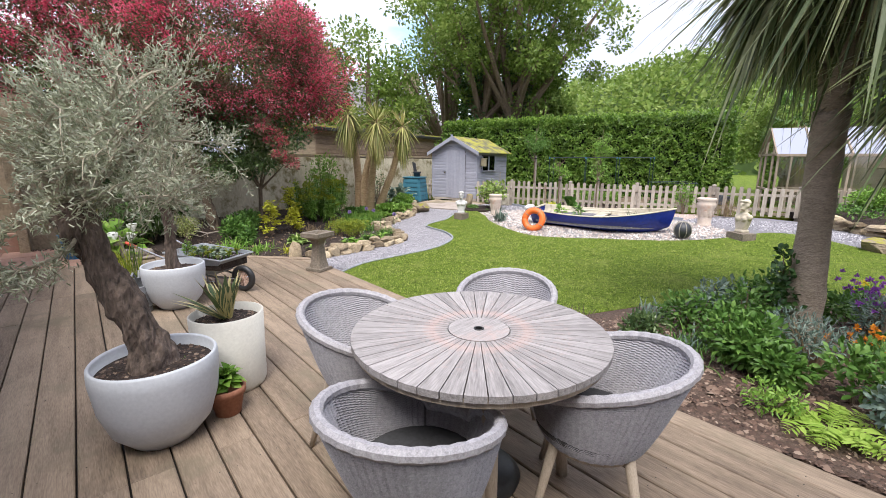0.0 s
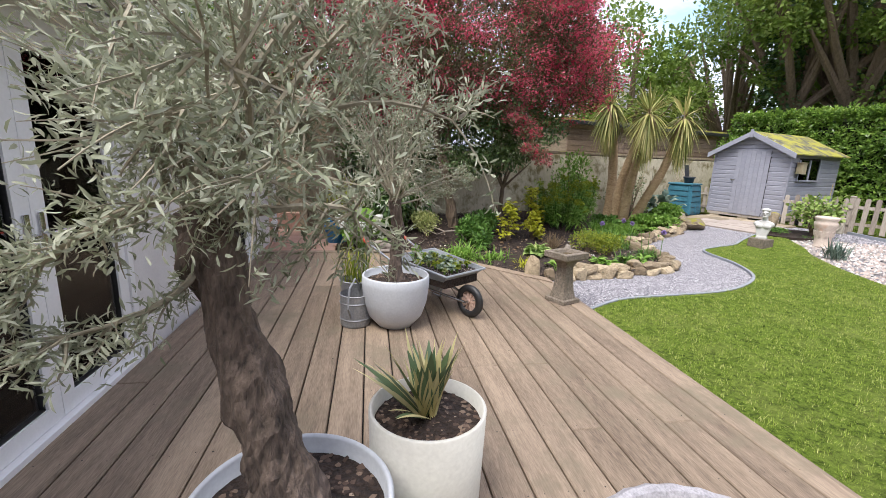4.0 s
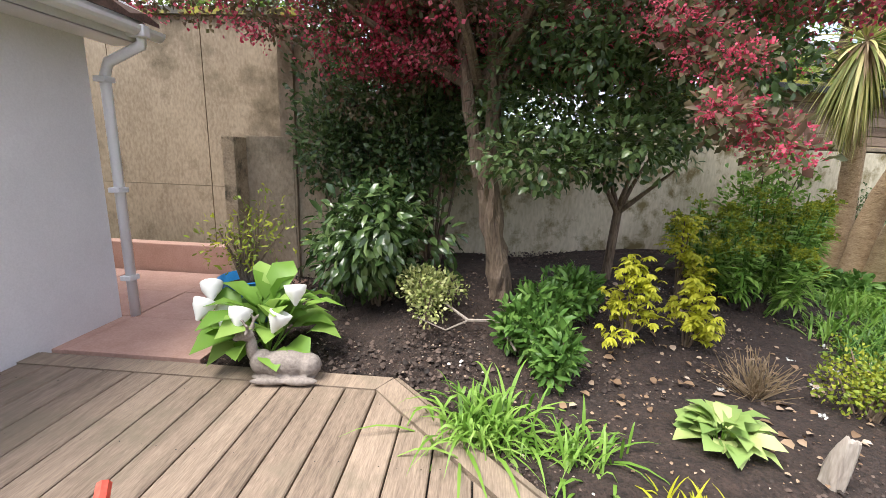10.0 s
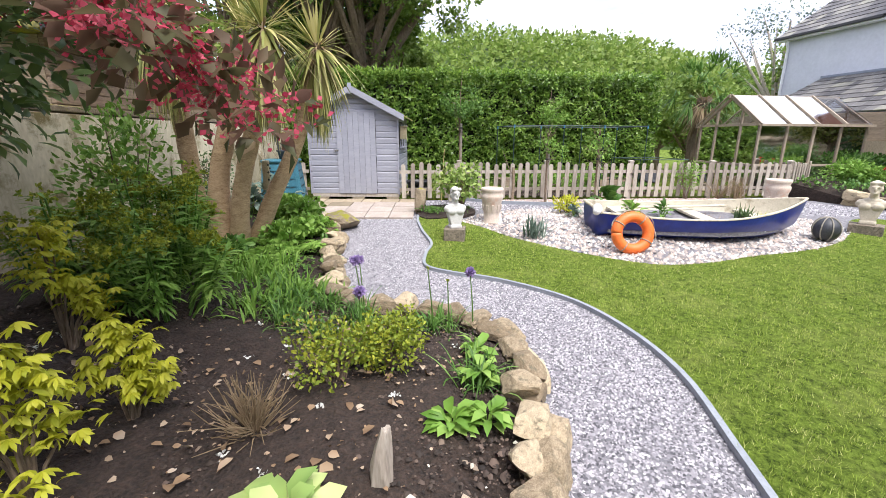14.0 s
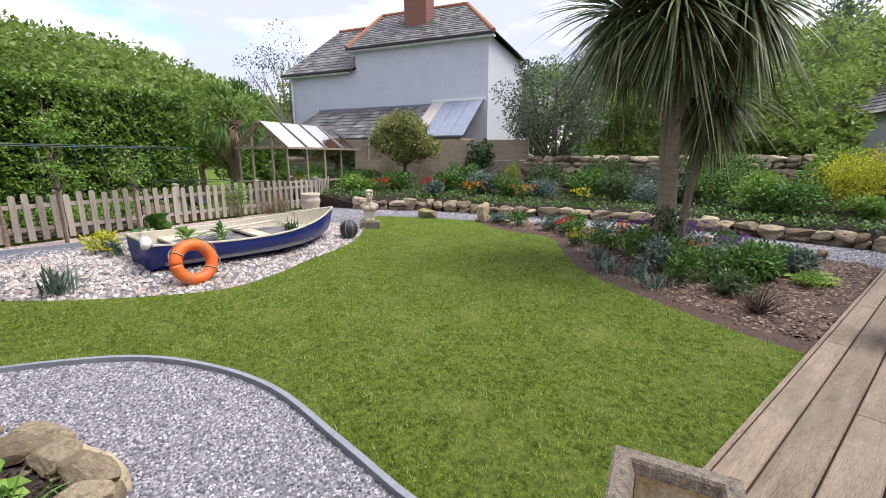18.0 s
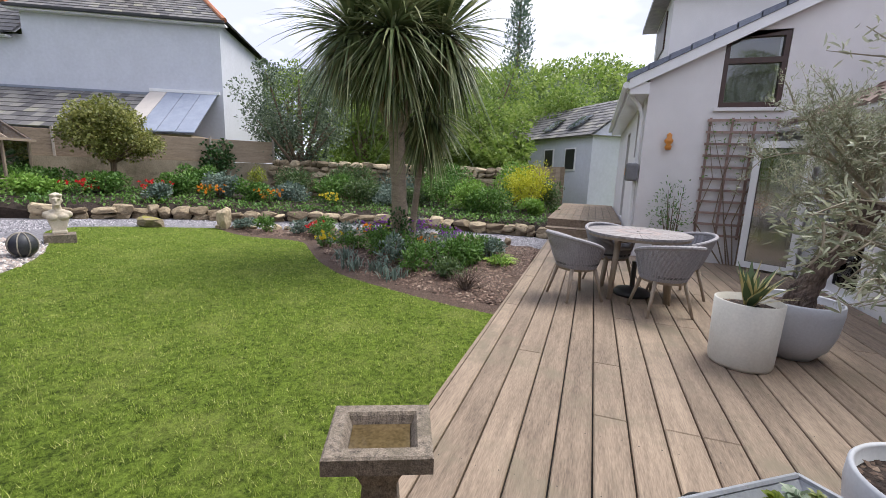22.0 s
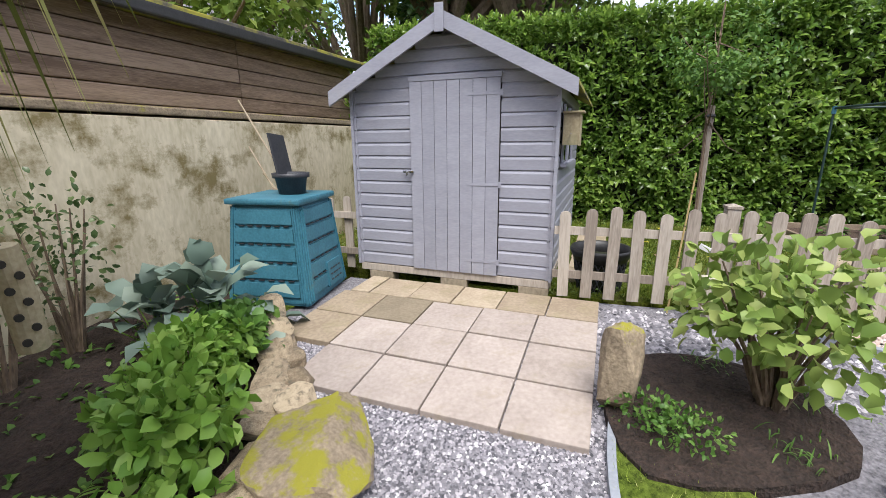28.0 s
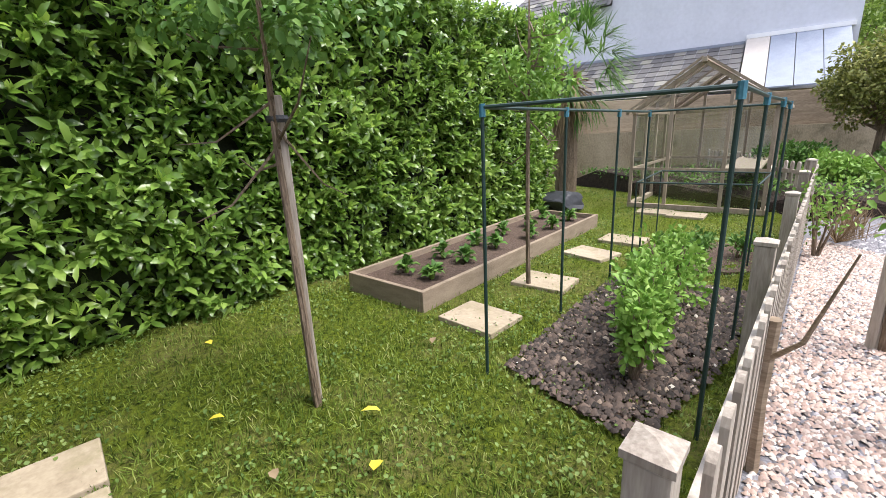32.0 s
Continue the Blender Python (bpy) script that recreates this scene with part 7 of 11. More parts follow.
L["bay"] = leafy("bay_leaf", [(0.1, (0.05, 0.075, 0.045)), (0.5, (0.12, 0.165, 0.1)), (0.9, (0.3, 0.36, 0.25))], 0.4, 0.25, 1.5)
L["hosta"] = leafy("hosta_leaf", [(0.1, (0.17, 0.3, 0.08)), (0.5, (0.36, 0.48, 0.15)), (0.9, (0.58, 0.64, 0.28))], 0.45, 0.3, 3.0)
UP = np.array([0, 0, 1.0])


def ground_at(x, y, z=None):
    return (level(x, y) + 0.03) if z is None else z


def bush(name, label, category, x, y, rx, rz, count, length, width, mat, z=None, group="", lift=0.0, full=True, stems=7, flat=0.5, twig=None, lobes=7, droop=0.0):
    """A shrub: bare stems below, leaves in uneven lobes above."""
    z = ground_at(x, y, z)
    ob = thing(name, label, category, pose(x, y, z), group)
    cs, rr = [], []
    for k in range(lobes):
        a = rng.uniform(0, 2 * math.pi)
        d = rx * rng.uniform(0.15, 0.62)
        cs.append((d * math.cos(a), d * math.sin(a), lift + rz * rng.uniform(0.35, 0.75)))
        rr.append((rx * rng.uniform(0.3, 0.5), rx * rng.uniform(0.3, 0.5), rz * rng.uniform(0.22, 0.36)))
    p, o = clump_points(cs, rr, max(4, count // lobes), 0.35)
    p[:, 2] = np.maximum(p[:, 2], 0.03)
    way = o + rng.normal(0, 0.5, p.shape) + np.array([0, 0, 0.25 - droop])
    part("foliage", leaves("foliage", p, way, o + UP * flat + rng.normal(0, 0.3, p.shape), length, width, mat, full), None, ob)
    if stems:
        for k in range(stems):
            bm = bmesh.new()
            c = cs[k % lobes]
            mid = (c[0] * 0.45 + rng.uniform(-0.03, 0.03), c[1] * 0.45, c[2] * 0.5)
            tube(bm, [(c[0] * 0.12, c[1] * 0.12, -0.06), mid, (c[0], c[1], c[2] + rr[k % lobes][2] * 0.4)], [0.012 + 0.01 * rx, 0.008 + 0.006 * rx, 0.004], 5)
            part("stem", bm, twig or M["bark"], ob)
    return ob


def strap_clump(name, label, x, y, count, length, width, mat, droop=0.7, up=1.2, z=None, spread=0.08, segs=5, category="plant", group=""):
    z = ground_at(x, y, z)
    ob = thing(name, label, category, pose(x, y, z), group)
    at = np.stack([rng.normal(0, spread, count), rng.normal(0, spread, count), np.full(count, -0.03)], 1)
    way = directions(count, up, 0.6)
    way[:, 2] = np.abs(way[:, 2]) + 0.15
    part("foliage", blades("foliage", at, way, length, width, mat, droop, segs), None, ob)
    return ob


def rosette(name, label, x, y, count, length, width, mat, rise=0.5, z=None, category="plant", group="", stalk=0.4):
    """Broad leaves on stalks round one crown."""
    z = ground_at(x, y, z)
    ob = thing(name, label, category, pose(x, y, z), group)
    a = rng.uniform(0, 2 * math.pi, count)
    el = rng.uniform(0.15, 1.2, count) * rise
    d = np.stack([np.cos(a) * np.cos(el), np.sin(a) * np.cos(el), np.sin(el)], 1)
    r = (length * stalk * rng.uniform(0.3, 1.2, count))[:, None]
    base_ = d * r + np.array([0, 0, 0.02])
    base_[:, 2] += length * 0.35 * np.sin(el)
    part("foliage", leaves("foliage", base_, d * np.array([1, 1, 0.35]), np.tile(UP, (count, 1)) + rng.normal(0, 0.25, (count, 3)), length, width, mat, True, 0.3), None, ob)
    bm = bmesh.new()
    for k in range(min(count, 14)):
        tube(bm, [(0, 0, -0.03), tuple(base_[k])], [0.006, 0.004], 4)
    tagged(part("stalk_base", bm, L["fresh"], ob), kind="stuff")
    return ob


def flower_heads(ob, pts, size, mat, petals=14, name="flower", label=""):
    at = np.repeat(np.asarray(pts, float), petals, 0)
    d = directions(len(at), 0.3)
    return part(name, leaves(name, at, d, d + rng.normal(0, 0.4, d.shape), size, size * 0.6, mat, False), None, ob, label)


def limbs(ob, start, tips, r0, sway=0.25, segs=7, mid=0.5, bark=None):
    for t in tips:
        bm = bmesh.new()
        a, b = Vector(start), Vector(t)
        m = a.lerp(b, mid) + Vector((rng.uniform(-sway, sway), rng.uniform(-sway, sway), rng.uniform(0, sway)))
        pts = []
        for k in range(6):
            f = k / 5
            pts.append(a * (1 - f) ** 2 + m * 2 * f * (1 - f) + b * f * f)
        tube(bm, pts, [r0 * (1 - 0.82 * k / 5) for k in range(6)], segs, 0.2)
        part("limb", bm, bark or M["bark"], ob)


def crown_tree(name, label, x, y, h, r, trunk_r, count, leaf, mat, lobes=40, z=0.0, low=0.35, bare=None, squash=0.9, group="", lean=(0, 0), full=False, lobe=(0.16, 0.34)):
    """A tree: trunk, limbs and a gappy crown in many lobes."""
    ob = thing(name, label, "tree", pose(x, y, z), group)
    cz = h * (low + 1) / 2
    half = h * (1 - low) / 2
    cs, rr = [], []
    for k in range(lobes):
        d = directions(1)[0]
        f = rng.uniform(0.45, 0.95)
        cs.append((d[0] * r * f * 0.85 + lean[0], d[1] * r * f * 0.85 + lean[1], cz + d[2] * half * f * squash))
        s = rng.uniform(*lobe) * r
        rr.append((s, s, s * 0.75))
    p, o = clump_points(cs, rr, count // lobes, 0.3)
    way = o + rng.normal(0, 0.6, p.shape)
    part("crown", leaves("crown", p, way, o * 0.5 + UP + rng.normal(0, 0.5, p.shape), leaf, leaf * 0.62, mat, full), None, ob)
    bm = bmesh.new()
    fork = (lean[0] * 0.4, lean[1] * 0.4, h * low * 0.9 + 0.2)
    tube(bm, [(0, 0, -0.3), (lean[0] * 0.15, lean[1] * 0.15, fork[2] * 0.5), fork, (lean[0], lean[1], h * 0.75)], [trunk_r * 1.2, trunk_r, trunk_r * 0.85, trunk_r * 0.2], 10, 0.25)
    part("trunk", bm, bare or M["bark"], ob)
    limbs(ob, fork, [cs[k] for k in range(0, lobes, max(1, lobes // 14))], trunk_r * 0.5, r * 0.1, 7, 0.5, bare)
    return ob


# ---- lawn grass ----
pts = scatter(lawn_line, 230000)
wgt = np.exp(-np.linalg.norm(pts - np.array([4.5, 5.5]), axis=1) / 3.5)
pts = pts[rng.random(len(pts)) < 0.35 + 0.65 * np.clip(wgt * 1.6, 0, 1)]
n = len(pts)
at = np.stack([pts[:, 0], pts[:, 1], levels(pts) - 0.004], 1)
tuft = np.array([noise.noise(Vector((a * 9, b * 9, 0))) + 0.8 * noise.noise(Vector((a * 26, b * 26, 3))) for a, b in pts])
keep = tuft + rng.normal(0, 0.3, len(tuft)) > -0.15
at, tuft, n = at[keep], tuft[keep], int(keep.sum())
gr = part("grass", blades("grass", at, directions(n, 1.0, 0.75) + np.array([0, 0, 0.35]), np.clip(0.034 + 0.024 * tuft, 0.012, 0.07), 0.0065, M["grass"], 0.12, 1), None)
tagged(gr, "short mown grass blades over the lawn", "grass", kind="stuff")
pts = scatter(veg_line, 420000)
pts = pts[(pts[:, 0] < 16.5)]
wgt = np.exp(-np.linalg.norm(pts - np.array([10.9, 8.7]), axis=1) / 2.2)
pts = pts[rng.random(len(pts)) < 0.08 + wgt * 1.1]
n = len(pts)
at = np.stack([pts[:, 0], pts[:, 1], levels(pts) - 0.012], 1)
gr = part("rough_grass", blades("rough_grass", at, directions(n, 1.0, 0.7) + np.array([0, 0, 0.15]), 0.06 + 0.025 * np.array([noise.noise(Vector((a * 3, b * 3, 0))) for a, b in pts]), 0.0065, M["rough_blade"], 0.3, 2), None)
tagged(gr, "longer weedy grass in the vegetable garden", "grass", kind="stuff")
L["weed"] = leafy("weed_leaf", [(0.1, (0.05, 0.1, 0.02)), (0.5, (0.12, 0.19, 0.04)), (0.9, (0.24, 0.31, 0.1))], 0.6, 0.2, 3.0)
pts = scatter(veg_line, 52000)
patch_ = np.array([noise.noise(Vector((a * 1.3, b * 1.3, 7))) for a, b in pts])
pts = pts[patch_ + rng.normal(0, 0.15, len(pts)) > 0.0]
at = np.stack([pts[:, 0], pts[:, 1], levels(pts) + 0.008 + rng.uniform(0, 0.018, len(pts))], 1)
gr = part("clover", leaves("clover", at, directions(len(at), 0.3), np.tile(UP, (len(at), 1)), 0.024, 0.018, L["weed"]), None)
tagged(gr, "low broad-leaved weeds among the grass", "weeds", kind="stuff")

# ---- chippings and pebbles ----
pts = scatter([(2.63, 5.3)] + edge_gravel[::2] + [(9.0, 9.3), (9.7, 9.8), (8.3, 11.3)] + edge_rock[::-2], 84000)
at = np.stack([pts[:, 0], pts[:, 1], levels(pts) - 0.028], 1)
st = part("chippings", stones("chippings", at, 0.0104, M["gravel"]), None)
tagged(st, "pale grey stone chippings of the path", "gravel", kind="stuff")
pts = scatter([(8.7, 9.0), (9.2, 8.2), (9.9, 6.6), (10.4, 4.6), (10.6, 2.4), (10.8, 1.6), (9.6, -0.6), (8.6, -1.2), (6.0, -1.8), (2.7, -1.8), (2.7, -3.2), (7.0, -3.2), (10.0, -1.3), (12.0, 2.2), fence_pt(4, -0.05), fence_pt(0, -0.05), (9.7, 9.6)], 26000)
at = np.stack([pts[:, 0], pts[:, 1], levels(pts) - 0.028], 1)
st = part("chippings", stones("chippings", at, 0.017, M["gravel"]), None)
tagged(st, "pale stone chippings along the fence", "gravel", kind="stuff")
pts = scatter(pebble_line, 8200)
d = np.min(np.linalg.norm(pts[:, None, :] - np.array(pebble_line)[None], axis=2), axis=1)
at = np.stack([pts[:, 0], pts[:, 1], levels(pts) - 0.005 + 0.05 * np.minimum(d / 0.8, 1)], 1)
st = part("pebbles", stones("pebbles", at, 0.028, M["pebble"], 0.65), None)
tagged(st, "rounded beach pebbles round the boat", "pebbles", kind="stuff")
M["shingle"] = pieces("pinkish_shingle", [(0.0, (0.16, 0.13, 0.12)), (0.3, (0.36, 0.26, 0.22)), (0.6, (0.46, 0.33, 0.28)), (0.85, (0.52, 0.45, 0.4)), (1.0, (0.68, 0.64, 0.6))], 0.7)
pts = scatter([fence_pt(0.3, -0.05), fence_pt(5.5, -0.05), (10.75, 3.9), (10.55, 5.0), (10.3, 6.0), (10.08, 7.0), (9.99, 7.84), (10.08, 8.3)], 13000)
at = np.stack([pts[:, 0], pts[:, 1], levels(pts) - 0.02], 1)
st = part("shingle", stones("shingle", at, 0.0145, M["shingle"], 0.6), None)
tagged(st, "pinkish shingle strip along the fence", "pebbles", kind="stuff")
M["clod"] = pieces("soil_crumbs", [(0.0, (0.012, 0.008, 0.006)), (0.6, (0.055, 0.038, 0.03)), (0.95, (0.13, 0.09, 0.07)), (0.985, (0.34, 0.27, 0.2)), (1.0, (0.6, 0.56, 0.5))])
pts = scatter(bed_line, 60000)
pts = pts[(pts[:, 0] < 5.4)]
at = np.stack([pts[:, 0], pts[:, 1], levels(pts) + 0.035 + rng.uniform(-0.01, 0.03, len(pts))], 1)
st = part("soil_crumbs", stones("soil_crumbs", at, 0.0045 + 0.017 * rng.random(len(pts)) ** 4, M["clod"]), None)
tagged(st, "crumbs of dark soil and bark in the border", "soil", kind="stuff")
M["chip"] = pieces("bark_chips", [(0.0, (0.03, 0.016, 0.01)), (0.6, (0.12, 0.07, 0.05)), (0.9, (0.22, 0.15, 0.11)), (1.0, (0.34, 0.26, 0.2))])
pts = scatter(island_line, 34000)
bed_v = np.array([v.co[:] for v in island_bed.data.vertices])
rise = np.empty(len(pts))
for k in range(0, len(pts), 2000):
    d2 = ((pts[k:k + 2000, None, :] - bed_v[None, :, :2]) ** 2).sum(2)
    near = np.argpartition(d2, 3, axis=1)[:, :3]
    wgt = 1 / (np.take_along_axis(d2, near, 1) + 1e-4)
    rise[k:k + 2000] = (bed_v[near, 2] * wgt).sum(1) / wgt.sum(1)
at = np.stack([pts[:, 0], pts[:, 1], rise + 0.004], 1)
st = part("bark_chips", stones("bark_chips", at, 0.008 + 0.022 * rng.random(len(pts)) ** 2, M["chip"], 0.4), None)
tagged(st, "reddish bark chips of the island bed", "mulch", kind="stuff")
pts = np.concatenate([scatter([(2.2, 7.6), (4.2, 7.2), (4.8, 8.4), (3.6, 9.6), (2.0, 9.3)], 210), scatter([(1.3, 8.0), (2.3, 7.2), (4.6, 7.0), (4.8, 8.6), (3.6, 9.8), (1.2, 9.2)], 900)])
at = np.stack([pts[:, 0], pts[:, 1], levels(pts) + 0.078], 1)
fl_size = np.where(np.arange(len(pts)) < 210, rng.uniform(0.03, 0.075, len(pts)), rng.uniform(0.008, 0.028, len(pts)))
dl = part("fallen_leaves", leaves("fallen_leaves", at, directions(len(at), 0.0) * np.array([1, 1, 0.15]), np.tile(UP, (len(at), 1)) + rng.normal(0, 0.45, (len(at), 3)), fl_size, fl_size * 0.75, L["dry"]), None)
tagged(dl, "dry tan fallen leaves on the soil", "leaves", kind="stuff")
pts = scatter([(2.0, 7.7), (4.6, 7.2), (4.7, 8.6), (3.6, 9.6), (2.2, 9.4)], 22)
at = np.stack([pts[:, 0], pts[:, 1], levels(pts) + 0.08], 1)
at = np.repeat(at, 9, 0) + rng.normal(0, 0.016, (len(at) * 9, 3)) * np.array([1, 1, 0.3])
dl = part("fallen_petals", leaves("fallen_petals", at, directions(len(at), 0.3), np.tile(UP, (len(at), 1)) + rng.normal(0, 0.4, at.shape), 0.022, 0.016, L["white_fl"]), None)
tagged(dl, "fallen clusters of white petals on the soil", "petals", kind="stuff")

# ---- laurel hedge ----
HA = AF
hx, hy = 13.35, 9.75
hedge = thing("laurel_hedge", "tall clipped laurel hedge with glossy leaves", "hedge", pose(hx, hy, 0.15, 0, 0, HA))
HL0, HL1, HH = -5.75, 4.4, 2.84
# solid block behind the leaves, its near-black colour stands in for inner shade
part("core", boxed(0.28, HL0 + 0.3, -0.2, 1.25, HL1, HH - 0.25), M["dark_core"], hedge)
nf = 8200
v = rng.uniform(HL0, HL1, nf)
w = rng.uniform(0.02, HH, nf)
face = rng.random(nf)
bump_ = np.array([0.14 * noise.noise(Vector((a * 0.9, b * 0.9, 0))) + 0.09 * noise.noise(Vector((a * 2.6, b * 2.6, 4))) for a, b in zip(v, w)])
p = np.stack([0.1 + bump_ + rng.uniform(-0.07, 0.15, nf), v, w], 1)
o = np.tile(np.array([-1.0, 0, 0.35]), (nf, 1))
top = face > 0.8
p[top, 0] = rng.uniform(0.0, 1.4, top.sum())
p[top, 2] = HH + 0.1 * bump_[top] / 0.14 + rng.uniform(-0.14, 0.06, top.sum())
o[top] = (-0.2, 0, 1.0)
end = face < 0.05
p[end, 0] = rng.uniform(0.0, 1.3, end.sum())
p[end, 1] = HL0 + bump_[end] + rng.uniform(0, 0.12, end.sum())
o[end] = (0, -1.0, 0.3)
shoot_ = unit(o * 0.7 + UP * 0.35 + rng.normal(0, 0.38, p.shape))
sa = unit(np.cross(shoot_, rng.normal(0, 1, p.shape)))
sb = np.cross(shoot_, sa)
at, way, nrm = [], [], []
for k in range(6):
    turn = 2.4 * k + rng.normal(0, 0.25, nf)[:, None]
    ring_ = sa * np.cos(turn) + sb * np.sin(turn)
    at.append(p + shoot_ * (0.018 * k - 0.03))
    way.append(ring_ * (1.0 - 0.11 * k) + shoot_ * (0.25 + 0.14 * k) - UP * 0.18)
    nrm.append(shoot_ + UP * 0.25 + rng.normal(0, 0.15, p.shape))
part("foliage", leaves("foliage", np.concatenate(at), np.concatenate(way), np.concatenate(nrm), 0.128 * rng.uniform(0.7, 1.15, nf * 6), 0.05 * rng.uniform(0.8, 1.15, nf * 6), L["laurel"]), None, hedge)
sel = rng.random(nf) < np.where(top, 0.5, 0.13)
for_at, for_way = np.repeat(p[sel] + shoot_[sel] * 0.07, 5, 0), np.repeat(shoot_[sel], 5, 0)
for_way = for_way + rng.normal(0, 0.45, for_way.shape) + UP * 0.3
part("young_growth", leaves("young_growth", for_at, for_way, rng.normal(0, 1, for_at.shape) + UP, 0.1, 0.032, L["laurel_tip"]), None, hedge, "pale young shoots")
for k in range(14):
    bm = bmesh.new()
    y = HL0 + 0.5 + k * 0.7
    tube(bm, [(0.5, y, -0.2), (0.45, y + 0.1, 0.5), (0.6, y - 0.1, 1.3)], [0.05, 0.04, 0.02], 6)
    part("stem", bm, M["bark"], hedge)


# ---- olive trees ----
M["olive_twig"] = surface("pale_olive_twig", (0.2, 0.17, 0.12), (0.42, 0.38, 0.29), scale=9, rough=0.85)
def olive(x, y, z, path, radii, centre, rad, count, label, twigs=170, bark=None, reach=(), leaf=0.047, shoot=1.0, arms=15):
    ob = thing("olive_tree", label, "tree", pose(x, y, z))
    bm = bmesh.new()
    fine = smooth_line(path, 4)
    rr = list(np.interp(np.linspace(0, 1, len(fine)), np.linspace(0, 1, len(radii)), radii))
    fine = smooth_line([tuple(q) for q in fine], 3)
    rr = list(np.interp(np.linspace(0, 1, len(fine)), np.linspace(0, 1, len(radii)), radii))
    tube(bm, fine, rr, 28, 0.0)
    for v_ in bm.verts:
        axis = min((Vector(q) for q in fine), key=lambda q: (q - v_.co).length)
        out_ = v_.co - axis
        q = v_.co
        knot = noise.noise(Vector((q.x * 9, q.y * 9, q.z * 4 + x * 5))) * 0.5 + noise.noise(Vector((q.x * 26, q.y * 26, q.z * 9 + y))) * 0.38 + noise.noise(q * 55) * 0.14
        v_.co = axis + out_ * (1 + 0.75 * knot)
    if len(path) > 4:
        stub = Vector(path[-2]).lerp(Vector(path[-1]), 0.4)
        side_ = Vector((path[-1][0] - path[0][0], path[-1][1] - path[0][1], 0)).normalized()
        tube(bm, [stub, stub + side_ * 0.07 + Vector((0, 0, 0.035)), stub + side_ * 0.12 + Vector((0, 0, 0.06))], [radii[-1] * 0.8, radii[-1] * 0.62, radii[-1] * 0.5], 12, 0.5)
    part("trunk", bm, bark or M["olive_bark"], ob)
    top_ = Vector(path[-1])
    c = np.array(centre)
    frames_ = []
    aims = [np.array(q) for q in reach] + [c + directions(1, 0.3)[0] * np.array(rad) * rng.uniform(0.7, 0.95) for k in range(arms)]
    for k, tip in enumerate(aims):
        bm = bmesh.new()
        a, b = top_ + Vector(rng.normal(0, 0.025, 3)), Vector(tip)
        m = a.lerp(b, 0.5) + Vector(rng.normal(0, 0.08, 3)) + Vector((0, 0, 0.1 if k >= len(reach) else 0.02))
        pts_ = [a * (1 - f) ** 2 + m * 2 * f * (1 - f) + b * f * f for f in np.linspace(0, 1, 9)]
        tube(bm, pts_, [(0.016 if arms < 20 else 0.0095) * (1 - 0.78 * i / 8) for i in range(9)], 6, 0.15)
        part("branch", bm, M["olive_twig"], ob)
        frames_.append([np.array(q) for q in pts_])
    bm = bmesh.new()
    ends = []
    for k in range(twigs):
        line = frames_[k % len(frames_)]
        i = int(rng.integers(3, 9))
        a = Vector(line[i])
        d = unit((line[i] - c)[None] * 0.9 + rng.normal(0, 0.35, (1, 3)) + np.array([[0, 0, 0.12]]))[0]
        ln = shoot * rng.uniform(0.16, 0.42) * (0.55 if k % len(frames_) < len(reach) else 1.0)
        b = a + Vector(d) * ln
        m = a.lerp(b, 0.5) + Vector(rng.normal(0, 0.03, 3))
        pts_ = [a * (1 - f) ** 2 + m * 2 * f * (1 - f) + b * f * f for f in np.linspace(0, 1, 7)]
        tube(bm, pts_, [0.0042 * (1 - 0.75 * i / 6) for i in range(7)], 4)
        ends.append([np.array(q) for q in pts_])
    tagged(part("twig_mass", bm, M["olive_twig"], ob), kind="stuff")
    at, way = [], []
    per = max(1, count // twigs)
    for e in ends:
        f = rng.uniform(0.12, 1.0, per)
        for g in f:
            i = min(int(g * 6), 5)
            q = e[i] + (e[i + 1] - e[i]) * (g * 6 - i)
            dirn = (e[i + 1] - e[i])
            dirn = dirn / max(np.linalg.norm(dirn), 1e-6)
            at.append(q + rng.normal(0, 0.018, 3))
            way.append(dirn * 0.7 + rng.normal(0, 0.65, 3) + np.array([0, 0, 0.25]))
    at, way = np.array(at), np.array(way)
    part("foliage", leaves("foliage", at, way, rng.normal(0, 1, at.shape) + UP * 0.6, leaf, leaf * 0.2, L["olive"]), None, ob)
    return ob


olive(0.2, 2.58, 0.42, [(0.0, 0, -0.05), (-0.05, 0.03, 0.2), (-0.12, 0.08, 0.44), (-0.2, 0.14, 0.68), (-0.25, 0.18, 0.84)], [0.115, 0.086, 0.075, 0.085, 0.07], (0.1, 0.08, 1.22), (0.47, 0.5, 0.45), 13500, "old gnarled olive tree with silvery foliage in a pot", 360, None, [(-0.43, -0.1, 0.6), (-0.5, -0.1, 0.72)], 0.036, 0.75)
olive(0.64, 4.98, 0.4, [(0, 0, -0.05), (0.0, 0.01, 0.2), (0.01, 0, 0.42), (-0.02, -0.02, 0.68)], [0.08, 0.05, 0.045, 0.05], (-0.2, 0.0, 1.18), (0.62, 0.46, 0.56), 7000, "grey olive tree with sparse twiggy crown in a pot", 330, None, [(0.62, 0.27, 0.88), (0.55, 0.23, 0.9), (0.57, 0.23, 0.83), (0.53, 0.19, 0.84), (0.54, 0.23, 0.94), (0.5, 0.3, 0.75)], 0.038, 0.85, 30)

